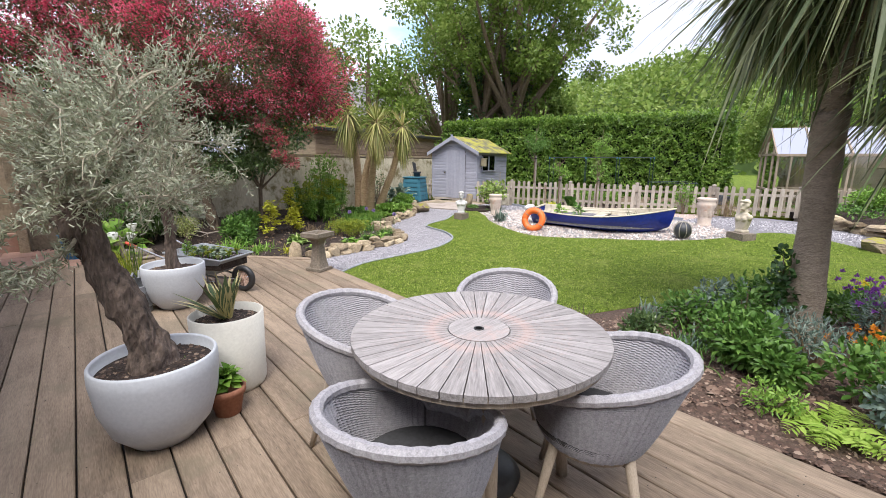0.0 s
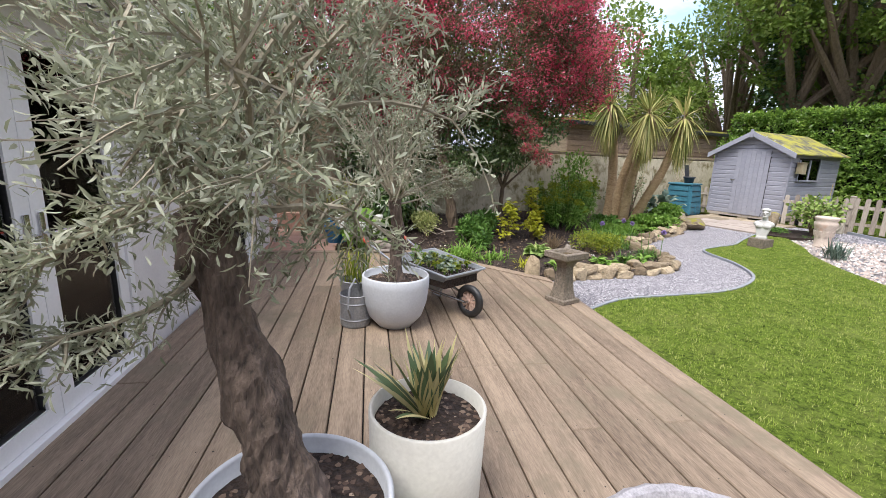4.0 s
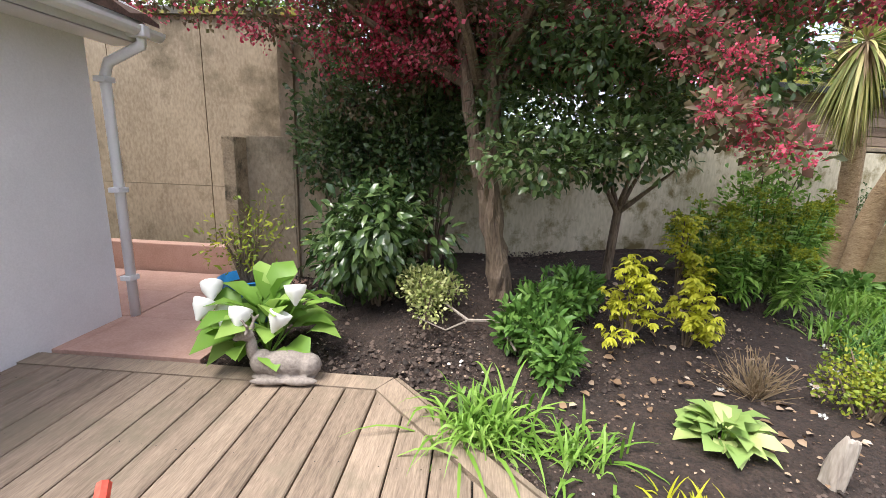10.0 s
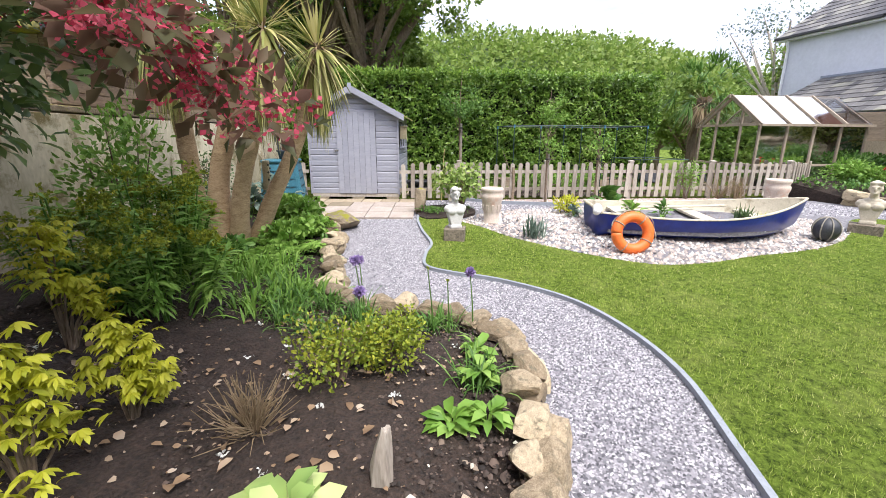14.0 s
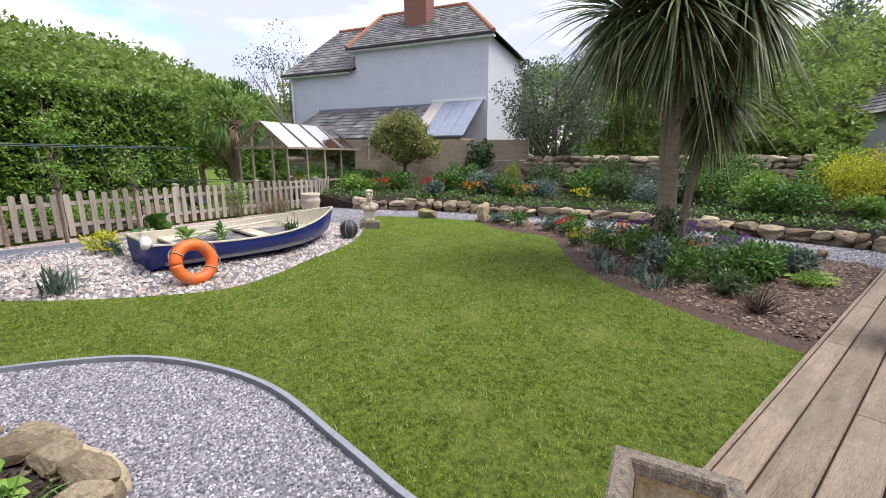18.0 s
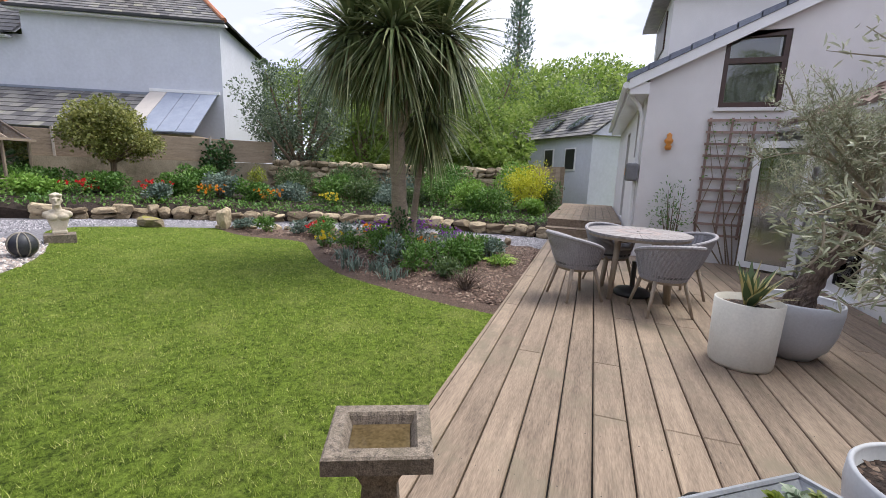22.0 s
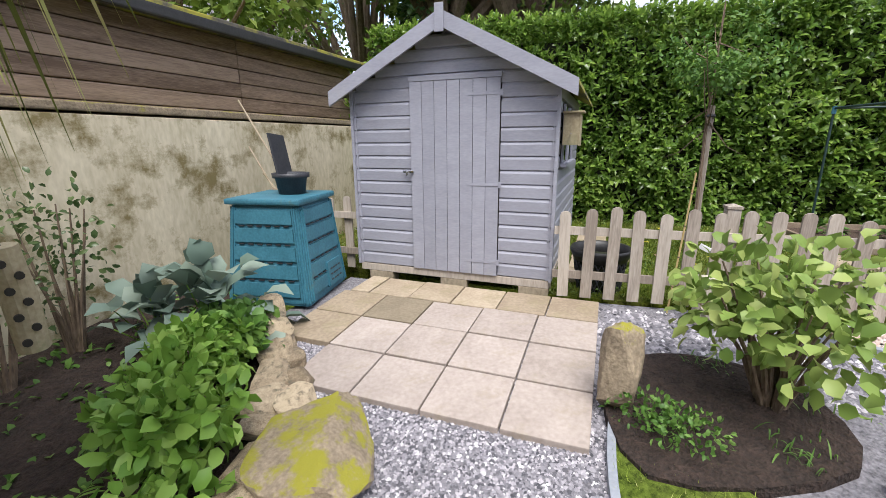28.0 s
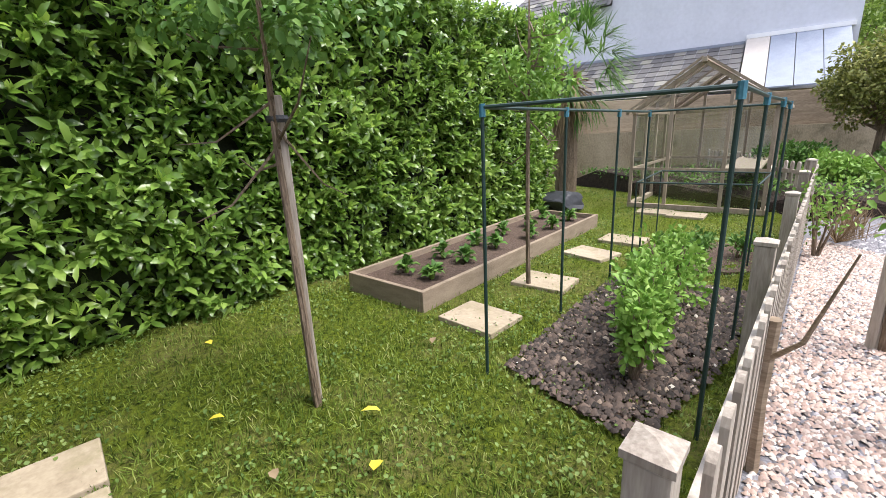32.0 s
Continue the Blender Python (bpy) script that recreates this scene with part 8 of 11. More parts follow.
# ---- red hawthorn ----
haw = thing("red_hawthorn", "large hawthorn covered in crimson blossom", "tree", pose(1.95, 9.3, 0.1))
bm = bmesh.new()
stem_ = smooth_line([(-0.02, -0.36, -0.1), (-0.09, -0.36, 0.4), (-0.175, -0.35, 0.9), (-0.25, -0.33, 1.35)], 5)
tube(bm, stem_, [0.098 - 0.0018 * k for k in range(len(stem_))], 14, 0.55)
for fork_ in ([(-0.25, -0.33, 1.1), (-0.37, -0.3, 1.6), (-0.5, -0.15, 2.4), (-0.6, 0.1, 3.2)], [(-0.22, -0.33, 1.15), (-0.18, -0.34, 1.6), (-0.2, -0.2, 2.3), (0.1, 0.0, 3.3)]):
    arm_ = smooth_line(fork_, 4)
    tube(bm, arm_, [0.068 - 0.0035 * k for k in range(len(arm_))], 9, 0.4)
tips = [(-1.7, -0.6, 2.6), (-1.0, 0.9, 3.3), (0.2, -1.6, 2.6), (1.3, -1.2, 2.5), (1.9, -0.3, 2.7), (1.2, 1.0, 3.2), (0.1, 0.3, 4.1), (-0.9, -1.4, 2.9), (1.6, -0.7, 2.6), (0.9, -0.2, 3.7), (-2.2, 0.3, 3.0)]
part("trunk", bm, M["bark"], haw)
limbs(haw, (-0.3, -0.2, 1.75), tips, 0.045, 0.3)
cs, rr = [], []
for k in range(165):
    d = directions(1)[0]
    f = rng.uniform(0.3, 1.0) ** 0.5
    c = np.array([0.35 + d[0] * 2.55 * f, -0.1 + d[1] * 1.7 * f, 3.2 + d[2] * 1.35 * f])
    c[2] = max(c[2], 1.75 + 0.12 * max(0.0, c[0] - 0.5), 2.0 + 0.4 * (-0.9 - c[1]))
    cs.append(tuple(c))
    s = rng.uniform(0.28, 0.52)
    rr.append((s * 1.2, s * 1.2, s * 0.75))
for k in range(66):
    if k >= 46:
        f = rng.random()
        c = (0.72 + 0.14 * f + rng.normal(0, 0.1), -1.2 - 0.75 * f + rng.normal(0, 0.05), 2.05 - 0.68 * f + rng.normal(0, 0.06))
    elif k < 28:
        c = (rng.uniform(-3.3, -1.5), rng.uniform(-1.0, 0.2), rng.uniform(2.35, 3.9))
    else:
        c = (rng.uniform(-1.5, 0.1), rng.uniform(-0.2, 0.5), rng.uniform(1.65, 2.6))
    cs.append(c)
    s = rng.uniform(0.26, 0.46) if k < 46 else rng.uniform(0.09, 0.15)
    rr.append((s * 1.2, s * 1.2, s * 0.75))
p, o = clump_points(cs, rr, 340, 0.35)
way = o + rng.normal(0, 0.6, p.shape)
tip_ = np.arange(len(p)) >= len(p) - 20 * 340
thin = ~tip_ | (rng.random(len(p)) < 0.16)
part("foliage", leaves("foliage", p[thin], way[thin], o[thin] * 0.5 + UP + rng.normal(0, 0.5, p[thin].shape), 0.058, 0.036, L["hawthorn"], False), None, haw)
keep = ~tip_ & (p[:, 2] > 1.3) & ((p[:, 2] > 1.9) | (p[:, 1] < -0.9)) & (np.linalg.norm((p - np.array([0.2, -0.35, 3.1])) / np.array([2.7, 2.0, 1.6]), axis=1) > 0.55)
fl = p[keep]
patch_ = np.array([0.5 * noise.noise(Vector(q) * 1.3) + 0.9 * noise.noise(Vector(q) * 3.6) + 0.4 * noise.noise(Vector(q) * 8.0) for q in fl])
fl = fl[(patch_ + rng.normal(0, 0.1, len(fl)) > 0.0 + 0.16 * (fl[:, 0] < -1.2) + 0.12 * (fl[:, 1] > 0.2) - 0.3 * ((fl[:, 1] < -1.0) & (fl[:, 2] < 2.3))) & (fl[:, 1] < 1.2)]
low_ = (fl[:, 1] < -1.0) & (fl[:, 2] < 2.3)
fl = fl[~low_ | (rng.random(len(fl)) < 0.3)]
fo = unit(fl - np.array([0.2, -0.35, 3.0]))
at = np.repeat(fl + fo * 0.05, 4, 0) + rng.normal(0, 0.035, (len(fl) * 4, 3))
tips_at = p[tip_][rng.random(int(tip_.sum())) < 0.06]
tips_at = np.repeat(tips_at, 9, 0) + rng.normal(0, 0.016, (len(tips_at) * 9, 3))
part("hanging_blossom", leaves("hanging_blossom", tips_at, directions(len(tips_at)), rng.normal(0, 1, tips_at.shape) + UP, 0.018, 0.016, L["blossom"], False), None, haw, "crimson blossom on a hanging spray")
part("blossom", leaves("blossom", at, np.repeat(fo, 4, 0) + rng.normal(0, 0.7, at.shape), rng.normal(0, 1, at.shape) + UP, 0.034, 0.03, L["blossom"], False), None, haw, "crimson blossom clusters")

# small broad-leaved tree under it
sm = thing("small_evergreen", "small dark evergreen tree against the wall", "tree", pose(2.95, 9.6, 0.1))
bm = bmesh.new()
tube(bm, [(0, 0, -0.1), (0.03, 0, 0.4), (0.05, 0.0, 0.82)], [0.055, 0.045, 0.042], 8, 0.2)
part("trunk", bm, M["bark"], sm)
limbs(sm, (0.05, 0, 0.78), [(-0.35, -0.3, 1.35), (0.45, -0.4, 1.3), (0.1, -0.5, 1.5), (0.3, -0.1, 1.4), (-0.2, 0.1, 1.6)], 0.03, 0.06)
cs = [(rng.uniform(-1.15, 0.45), rng.uniform(-1.4, 0.1), rng.uniform(1.15, 2.25)) for k in range(76)]
p, o = clump_points(cs, [(0.3, 0.3, 0.2)] * 76, 125, 0.4)
part("foliage", leaves("foliage", p, o + rng.normal(0, 0.5, p.shape) - UP * 0.2, o + UP, 0.072, 0.036, L["dark"]), None, sm)


# ---- cordylines ----
def head(at, n, length, width, down=0.35, up=0.6):
    """Blades that burst from one point, the old ones hanging."""
    d = directions(n, up)
    p = np.tile(np.array(at), (n, 1)) + d * 0.08
    return p, d


def cordyline(name, label, x, y, trunks, heads, mat, length, width, count, skirt, z=None, hang=0.5):
    z = level(x, y) if z is None else z
    ob = thing(name, label, "palm tree", pose(x, y, z))
    for path, radii in trunks:
        bm = bmesh.new()
        fine = smooth_line(path, 5)
        rr_ = list(np.interp(np.linspace(0, 1, len(fine)), np.linspace(0, 1, len(radii)), radii))
        tube(bm, fine, rr_, 14, 0.18)
        part("trunk", bm, M["cabbage_bark"] if mat == L["cord"] else M["palm_bark"], ob, smooth=True)
    for k, (at, scale) in enumerate(heads):
        p, d = head(at, int(count * scale), length, width)
        part("foliage", blades("foliage", p, d, length * scale, width, mat, np.where(d[:, 2] > 0.5, 0.22, 0.42), 5), None, ob)
        n2 = int(skirt * scale)
        d2 = directions(n2, -0.9)
        d2[:, 2] = -np.abs(d2[:, 2]) * hang - 0.05
        p2 = np.tile(np.array(at), (n2, 1)) + d2 * 0.06
        part("hanging_foliage", blades("hanging_foliage", p2, d2, length * scale * (0.85 if mat == L["cord_gold"] else 0.68), width, mat, 0.5, 5), None, ob, "old hanging leaves")
        n3 = n2 // 3
        d3 = directions(n3, -1.2)
        part("dead_foliage", blades("dead_foliage", np.tile(np.array(at), (n3, 1)), d3, length * scale * 0.55, width * 0.7, L["straw"], 0.5, 4), None, ob, "dry brown dead leaves")
    return ob


cordyline("cabbage_palm", "tall forked cabbage palm with dark sword leaves in the bed", 4.6, 0.62,
          [([(0, 0, -0.15), (-0.01, 0.02, 0.6), (0.02, 0.04, 1.2), (0.05, 0.06, 1.95)], [0.17, 0.125, 0.112, 0.12]),
           ([(0.05, 0.06, 1.88), (0.2, 0.13, 2.25), (0.54, 0.28, 3.2)], [0.1, 0.08, 0.06]),
           ([(0.05, 0.06, 1.88), (-0.06, 0.02, 2.25), (-0.28, -0.1, 3.2)], [0.1, 0.085, 0.06]),
           ([(0.05, -0.5, -0.1), (-0.02, -0.55, 0.9), (-0.14, -0.62, 2.2)], [0.055, 0.05, 0.05])],
          [((0.62, 0.3, 3.3), 1.0), ((-0.52, -0.2, 3.32), 1.0), ((0.05, 0.05, 3.65), 0.95), ((0.12, -0.4, 3.3), 0.95), ((-0.05, 0.42, 3.22), 0.95), ((-0.14, -0.64, 2.32), 0.85)], L["cord"], 1.2, 0.05, 300, 300, None, 1.0)
cordyline("cordyline_clump", "clump of pale-trunked cordylines with yellow-green leaves", 6.2, 10.75,
          [([(0.12, 0.5, -0.1), (0.1, 0.45, 0.9), (0.0, 0.4, 1.7), (-0.2, 0.3, 2.4)], [0.15, 0.11, 0.1, 0.07]),
           ([(0.05, 0.05, -0.1), (0.04, 0.0, 0.8), (0.08, -0.2, 1.5), (0.18, -0.45, 2.4)], [0.16, 0.12, 0.1, 0.07]),
           ([(0.1, -0.15, -0.1), (0.02, -0.35, 0.75), (-0.08, -0.7, 1.5), (-0.14, -0.96, 2.35)], [0.14, 0.1, 0.085, 0.06]),
           ([(0.25, -0.2, -0.1), (0.34, -0.55, 0.65), (0.44, -0.9, 1.35), (0.53, -1.17, 2.3)], [0.13, 0.095, 0.085, 0.06])],
          [((-0.14, -1.0, 2.45), 0.9), ((0.53, -1.2, 2.38), 0.85), ((-0.3, 0.2, 2.75), 1.0), ((0.2, -0.5, 2.5), 0.9)], L["cord_gold"], 0.72, 0.04, 60, 380, None, 5.0)
# ---- border plants by the deck ----
L["lime_green"] = leafy("young_fern_leaf", [(0.1, (0.2, 0.34, 0.04)), (0.9, (0.42, 0.55, 0.12))], 0.5, 0.35)


def fern(label, x, y, fronds, length, mat, group=""):
    """Arching fronds, each a midrib with two rows of narrow pinnae."""
    ob = thing("fern", label, "fern", pose(x, y, ground_at(x, y)), group)
    bm = bmesh.new()
    at, way, size = [], [], []
    for k in range(fronds):
        a = rng.uniform(0, 2 * math.pi)
        out_ = np.array([math.cos(a), math.sin(a), 0])
        cross_ = np.array([-math.sin(a), math.cos(a), 0])
        ln = length * rng.uniform(0.65, 1.15)
        lift = rng.uniform(0.45, 1.0)
        mid = [out_ * ln * f * 0.95 + UP * ln * (lift * f - 0.75 * lift * f * f) for f in np.linspace(0, 1, 15)]
        tube(bm, [tuple(q) for q in mid], [0.0035 * (1 - 0.8 * i / 14) for i in range(15)], 4)
        for i in range(2, 15):
            w = 0.27 * ln * math.sin(math.pi * (0.12 + 0.86 * i / 14)) ** 0.8
            for s in (-1, 1):
                at.append(mid[i])
                way.append(cross_ * s + out_ * 0.45 + rng.normal(0, 0.1, 3))
                size.append(max(w, 0.012))
    size = np.array(size)
    part("foliage", leaves("foliage", np.array(at), np.array(way), np.tile(UP, (len(at), 1)) + rng.normal(0, 0.2, (len(at), 3)), size, size * 0.2 + 0.004, mat), None, ob)
    tagged(part("midrib_mass", bm, mat, ob), kind="stuff")
    return ob


strap_clump("day_lily", "fresh green clump of arching day lily leaves", 1.75, 7.42, 250, 0.6, 0.022, L["fresh"], 0.75, 1.3, spread=0.1, group="day lilies in the border")
strap_clump("day_lily", "smaller green clump of arching day lily leaves", 2.2, 7.3, 110, 0.48, 0.018, L["fresh"], 0.75, 1.2, spread=0.08, group="day lilies in the border")
strap_clump("golden_sedge", "golden green tuft of grassy leaves", 2.58, 6.98, 80, 0.3, 0.014, L["lime"], 0.6, 1.2, spread=0.06)
rosette("hosta", "pale green hosta with broad ribbed leaves", 2.93, 7.46, 70, 0.14, 0.095, L["hosta"], 1.0, stalk=0.8)
rosette("bergenia", "single broad-leaved green plant near the stones", 2.96, 6.8, 9, 0.16, 0.15, L["fresh"], 0.9)
for x, y, r_ in ((2.2, 8.5, 0.3), (2.05, 8.2, 0.24), (2.45, 8.8, 0.26), (2.2, 7.95, 0.18)):
    bush("hellebore", "dark green hellebore with fingered leaves", "plant", x, y, r_, 0.42, 800, 0.09, 0.032, L["mid"], stems=9, lobes=13, group="hellebores in the border")
def maple(x, y, r, h):
    """Tiers of leaves, each leaf five pointed fingers."""
    ob = thing("golden_acer", "golden yellow cut-leaved maple shrub", "shrub", pose(x, y, ground_at(x, y)), "golden maples")
    n = 250
    tier = rng.integers(0, 9, n)
    ta, td = rng.uniform(0, 2 * math.pi, 9), r * np.linspace(0.75, 0.1, 9) * rng.uniform(0.75, 1.1, 9)
    tz = h * np.array([0.3, 0.38, 0.46, 0.55, 0.62, 0.7, 0.8, 0.9, 1.0])
    at = np.stack([np.cos(ta[tier]) * td[tier] + rng.normal(0, r * 0.22, n), np.sin(ta[tier]) * td[tier] + rng.normal(0, r * 0.22, n), tz[tier] + rng.normal(0, 0.04, n)], 1)
    turn = rng.uniform(0, 2 * math.pi, n)
    p_, w_ = [], []
    for f in (-1.15, -0.6, 0.0, 0.6, 1.15):
        p_.append(at)
        w_.append(np.stack([np.cos(turn + f), np.sin(turn + f), np.full(n, -0.5)], 1) * (1 - 0.25 * abs(f)))
    p_, w_ = np.concatenate(p_), np.concatenate(w_)
    part("foliage", leaves("foliage", p_, w_, np.tile(UP, (len(p_), 1)) + np.tile(rng.normal(0, 0.25, (n, 3)), (5, 1)), 0.056, 0.02, L["lime"]), None, ob)
    for k in range(9):
        bm = bmesh.new()
        q = (math.cos(ta[k]) * td[k], math.sin(ta[k]) * td[k], tz[k] - 0.01)
        tube(bm, [(0, 0, -0.05), (q[0] * 0.4, q[1] * 0.4, q[2] * 0.55), q], [0.012, 0.008, 0.004], 5)
        part("stem", bm, M["bark"], ob)


def tall_euphorbia(x, y, r, h, n):
    """Upright stems with drooping narrow leaves in whorls, most with a lime flower dome."""
    ob = thing("euphorbia_shrub", "tall euphorbia with lime green flower heads", "shrub", pose(x, y, ground_at(x, y)), "tall euphorbias")
    at, way, domes = [], [], []
    for k in range(n):
        a, d = rng.uniform(0, 2 * math.pi), r * math.sqrt(rng.uniform(0.02, 1.0))
        tip = np.array([d * math.cos(a), d * math.sin(a), h * rng.uniform(0.65, 1.0) * (1 - 0.3 * (d / r) ** 2)])
        bm = bmesh.new()
        base = (tip[0] * 0.35, tip[1] * 0.35, -0.05)
        tube(bm, [base, tuple(tip * np.array([0.75, 0.75, 0.5])), tuple(tip)], [0.009, 0.008, 0.006], 5)
        part("stem", bm, L["mid"], ob)
        for j in range(46):
            f = rng.uniform(0.3, 1.0)
            b = rng.uniform(0, 2 * math.pi)
            at.append(tip * np.array([0.7 + 0.3 * f, 0.7 + 0.3 * f, f]))
            way.append((math.cos(b), math.sin(b), 1.0 * f - 0.75 + rng.normal(0, 0.12)))
        if k % 3 != 2:
            domes.append(tip + UP * 0.02)
    at, way = np.array(at), np.array(way)
    part("foliage", leaves("foliage", at, way, np.tile(UP, (len(at), 1)) + rng.normal(0, 0.2, at.shape), 0.135, 0.022, L["fresh"]), None, ob)
    q = np.repeat(np.array(domes), 16, axis=0) + rng.normal(0, 1, (len(domes) * 16, 3)) * np.array([0.045, 0.045, 0.03])
    flower_heads(ob, q, 0.032, L["euphorbia"], 11, "blossom", "lime flower heads")


for x, y, r_, h in ((2.78, 8.42, 0.24, 0.66), (3.26, 8.55, 0.21, 0.5), (3.5, 9.3, 0.24, 0.75)):
    maple(x, y, r_, h)
for x, y, h in ((4.15, 9.3, 0.78), (4.55, 9.75, 1.0), (4.95, 10.1, 1.0), (3.95, 9.75, 0.85)):
    tall_euphorbia(x, y, 0.42, h, 24)
bush("viburnum", "dark glossy evergreen shrub beside the wall", "shrub", 0.85, 9.05, 0.72, 1.2, 2600, 0.135, 0.05, L["laurel_dark"], stems=8, lobes=20, droop=0.75)
bush("dark_evergreen", "deep green evergreen filling the shade behind the hawthorn", "shrub", 1.25, 9.75, 0.8, 1.75, 5200, 0.07, 0.034, L["dark"], stems=7, lobes=26, lift=0.55)
bush("dark_evergreen", "deep green evergreen against the boundary wall", "shrub", 0.35, 9.75, 0.6, 1.9, 3200, 0.07, 0.034, L["dark"], stems=6, lobes=20, lift=0.7)
bush("variegated_shrub", "cream and green variegated low shrub", "shrub", 1.35, 8.5, 0.46, 0.42, 1700, 0.036, 0.02, L["variegated"], stems=6)
bush("white_lilac", "leafy shrub with white flower sprays", "shrub", 4.9, 10.5, 0.5, 1.5, 1300, 0.08, 0.034, L["fresh"], stems=9, lobes=14)
br = thing("bare_branch", "twisted bare pale branch lying over the soil", "branch", pose(1.75, 8.3, level(1.75, 8.3) + 0.06))
bm = bmesh.new()
tube(bm, [(-0.3, 0.25, 0.2), (-0.1, 0.05, 0.14), (0.1, 0.0, 0.17), (0.22, -0.2, 0.05)], [0.008, 0.012, 0.012, 0.008], 6)
tube(bm, [(-0.1, 0.05, 0.14), (-0.25, -0.1, 0.12), (-0.45, -0.1, 0.2)], [0.008, 0.006, 0.003], 5)
part("wood", bm, M["fence"], br)


def dry_twigs(x, y, n, h, label, mat):
    ob = thing("dry_twigs", label, "plant", pose(x, y, ground_at(x, y)))
    bm = bmesh.new()
    for k in range(n):
        d = directions(1, 1.0)[0]
        d[2] = abs(d[2]) + 0.3
        q = Vector(d).normalized() * h * rng.uniform(0.5, 1.0)
        tube(bm, [(0, 0, -0.03), q * 0.5 + Vector(rng.normal(0, 0.02, 3)), q], [0.004, 0.003, 0.0015], 4)
    part("twig_tuft", bm, mat, ob)
    return ob


dry_twigs(3.42, 7.98, 130, 0.34, "dry straw-coloured dead stems in the soil", L["straw"])
for x, y, s in ((3.92, 7.82, 0.33), (4.2, 7.58, 0.28)):
    bush("yellow_euphorbia", "mound of yellow-green euphorbia flowers", "plant", x, y, s, 0.4, 1500, 0.03, 0.018, L["euphorbia"], stems=8, lobes=12, group="euphorbia mounds")
for x, y in ((3.7, 7.06), (3.8, 6.9), (4.15, 7.02), (4.45, 7.1)):
    rosette("primrose", "low green leafy rosette beside the stones", x, y, 26, 0.11, 0.055, L["fresh"], 0.8, group="low rosettes")
for x, y in ((4.42, 8.25), (4.75, 8.1), (4.8, 7.5), (4.15, 7.0), (4.95, 8.8), (4.66, 8.75), (4.9, 8.5), (5.1, 9.05), (4.5, 8.6)):
    strap_clump("agapanthus", "tuft of narrow green strap leaves", x, y, 95, 0.46, 0.014, L["mid"], 0.7, 1.4, spread=0.06, group="narrow-leaved tufts")


def allium(x, y, h, r=0.045, bud=False):
    ob = thing("allium", "allium gone over to a green seed head" if bud else "lilac allium ball on a thin stem", "flower", pose(x, y, ground_at(x, y)), "alliums")
    bm = bmesh.new()
    lean = rng.uniform(-0.05, 0.05, 2)
    tube(bm, [(0, 0, -0.03), (lean[0] * 0.4, lean[1] * 0.4, h * 0.5), (lean[0], lean[1], h)], [0.006, 0.005, 0.0035], 5)
    part("stem", bm, L["mid"], ob)
    flower_heads(ob, [(lean[0], lean[1], h)], r * (0.4 if bud else 1.0), L["euphorbia"] if bud else L["lilac_fl"], 30 if bud else 150, "flower_head")


for x, y, h, bud in ((4.7, 7.47, 0.52, True), (4.72, 7.36, 0.42, True), (4.82, 7.2, 0.45, False), (4.76, 8.06, 0.5, False), (4.92, 8.14, 0.44, False), (4.11, 7.76, 0.5, False)):
    allium(x, y, h, 0.042, bud)
# calla lily and the blue bucket at the deck end
rosette("calla_lily", "calla lily with large leaves at the deck end", 0.32, 8.06, 58, 0.27, 0.17, L["fresh"], 1.15, z=0.02, stalk=0.95)
sp = thing("calla_flowers", "large white calla flowers", "flower", pose(0.32, 7.95, 0.02), "calla lilies")
for x, y, z in ((-0.3, -0.12, 0.34), (-0.02, -0.2, 0.33), (0.24, 0.02, 0.42), (0.18, -0.14, 0.3), (-0.33, 0.05, 0.4), (-0.2, -0.05, 0.27)):
    bm = lathe([(0.008, -0.045), (0.034, 0.0), (0.06, 0.04), (0.07, 0.085), (0.062, 0.088), (0.024, 0.008)], 14)
    sub = part("flower", bm, L["white_fl"], sp, "white trumpet flower", True, pose(x, y, z, rng.uniform(-40, 0), rng.uniform(-25, 25), 0))
    part("spadix", lathe([(0, 0.0), (0.008, 0.0), (0.006, 0.07), (0, 0.075)], 8), L["yellow_fl"], sub)
    bm = bmesh.new()
    tube(bm, [(x * 0.2, y * 0.2 + 0.05, 0), (x * 0.7, y * 0.7, z * 0.6), (x, y, z - 0.04)], 0.007, 5)
    part("stem", bm, L["fresh"], sp)
M["blue_plastic"] = surface("bright_blue_plastic", (0.02, 0.2, 0.5), (0.04, 0.3, 0.65), rough=0.4)
bb = thing("blue_bucket", "bright blue plastic bucket holding a shrub", "bucket", pose(-0.12, 8.65, -0.02))
part("body", lathe([(0, 0), (0.16, 0), (0.21, 0.36), (0.225, 0.37), (0.205, 0.375), (0.15, 0.03), (0, 0.03)], 24), M["blue_plastic"], bb, smooth=True)
part("compost", lathe([(0, 0.31), (0.2, 0.3), (0.17, 0.1), (0, 0.1)], 20), M["soil"], bb)
bush("twiggy_shrub", "sparse twiggy yellowish shrub in the blue bucket", "shrub", -0.12, 8.65, 0.5, 0.75, 420, 0.05, 0.018, L["euphorbia"], z=0.3, stems=14, lobes=14)

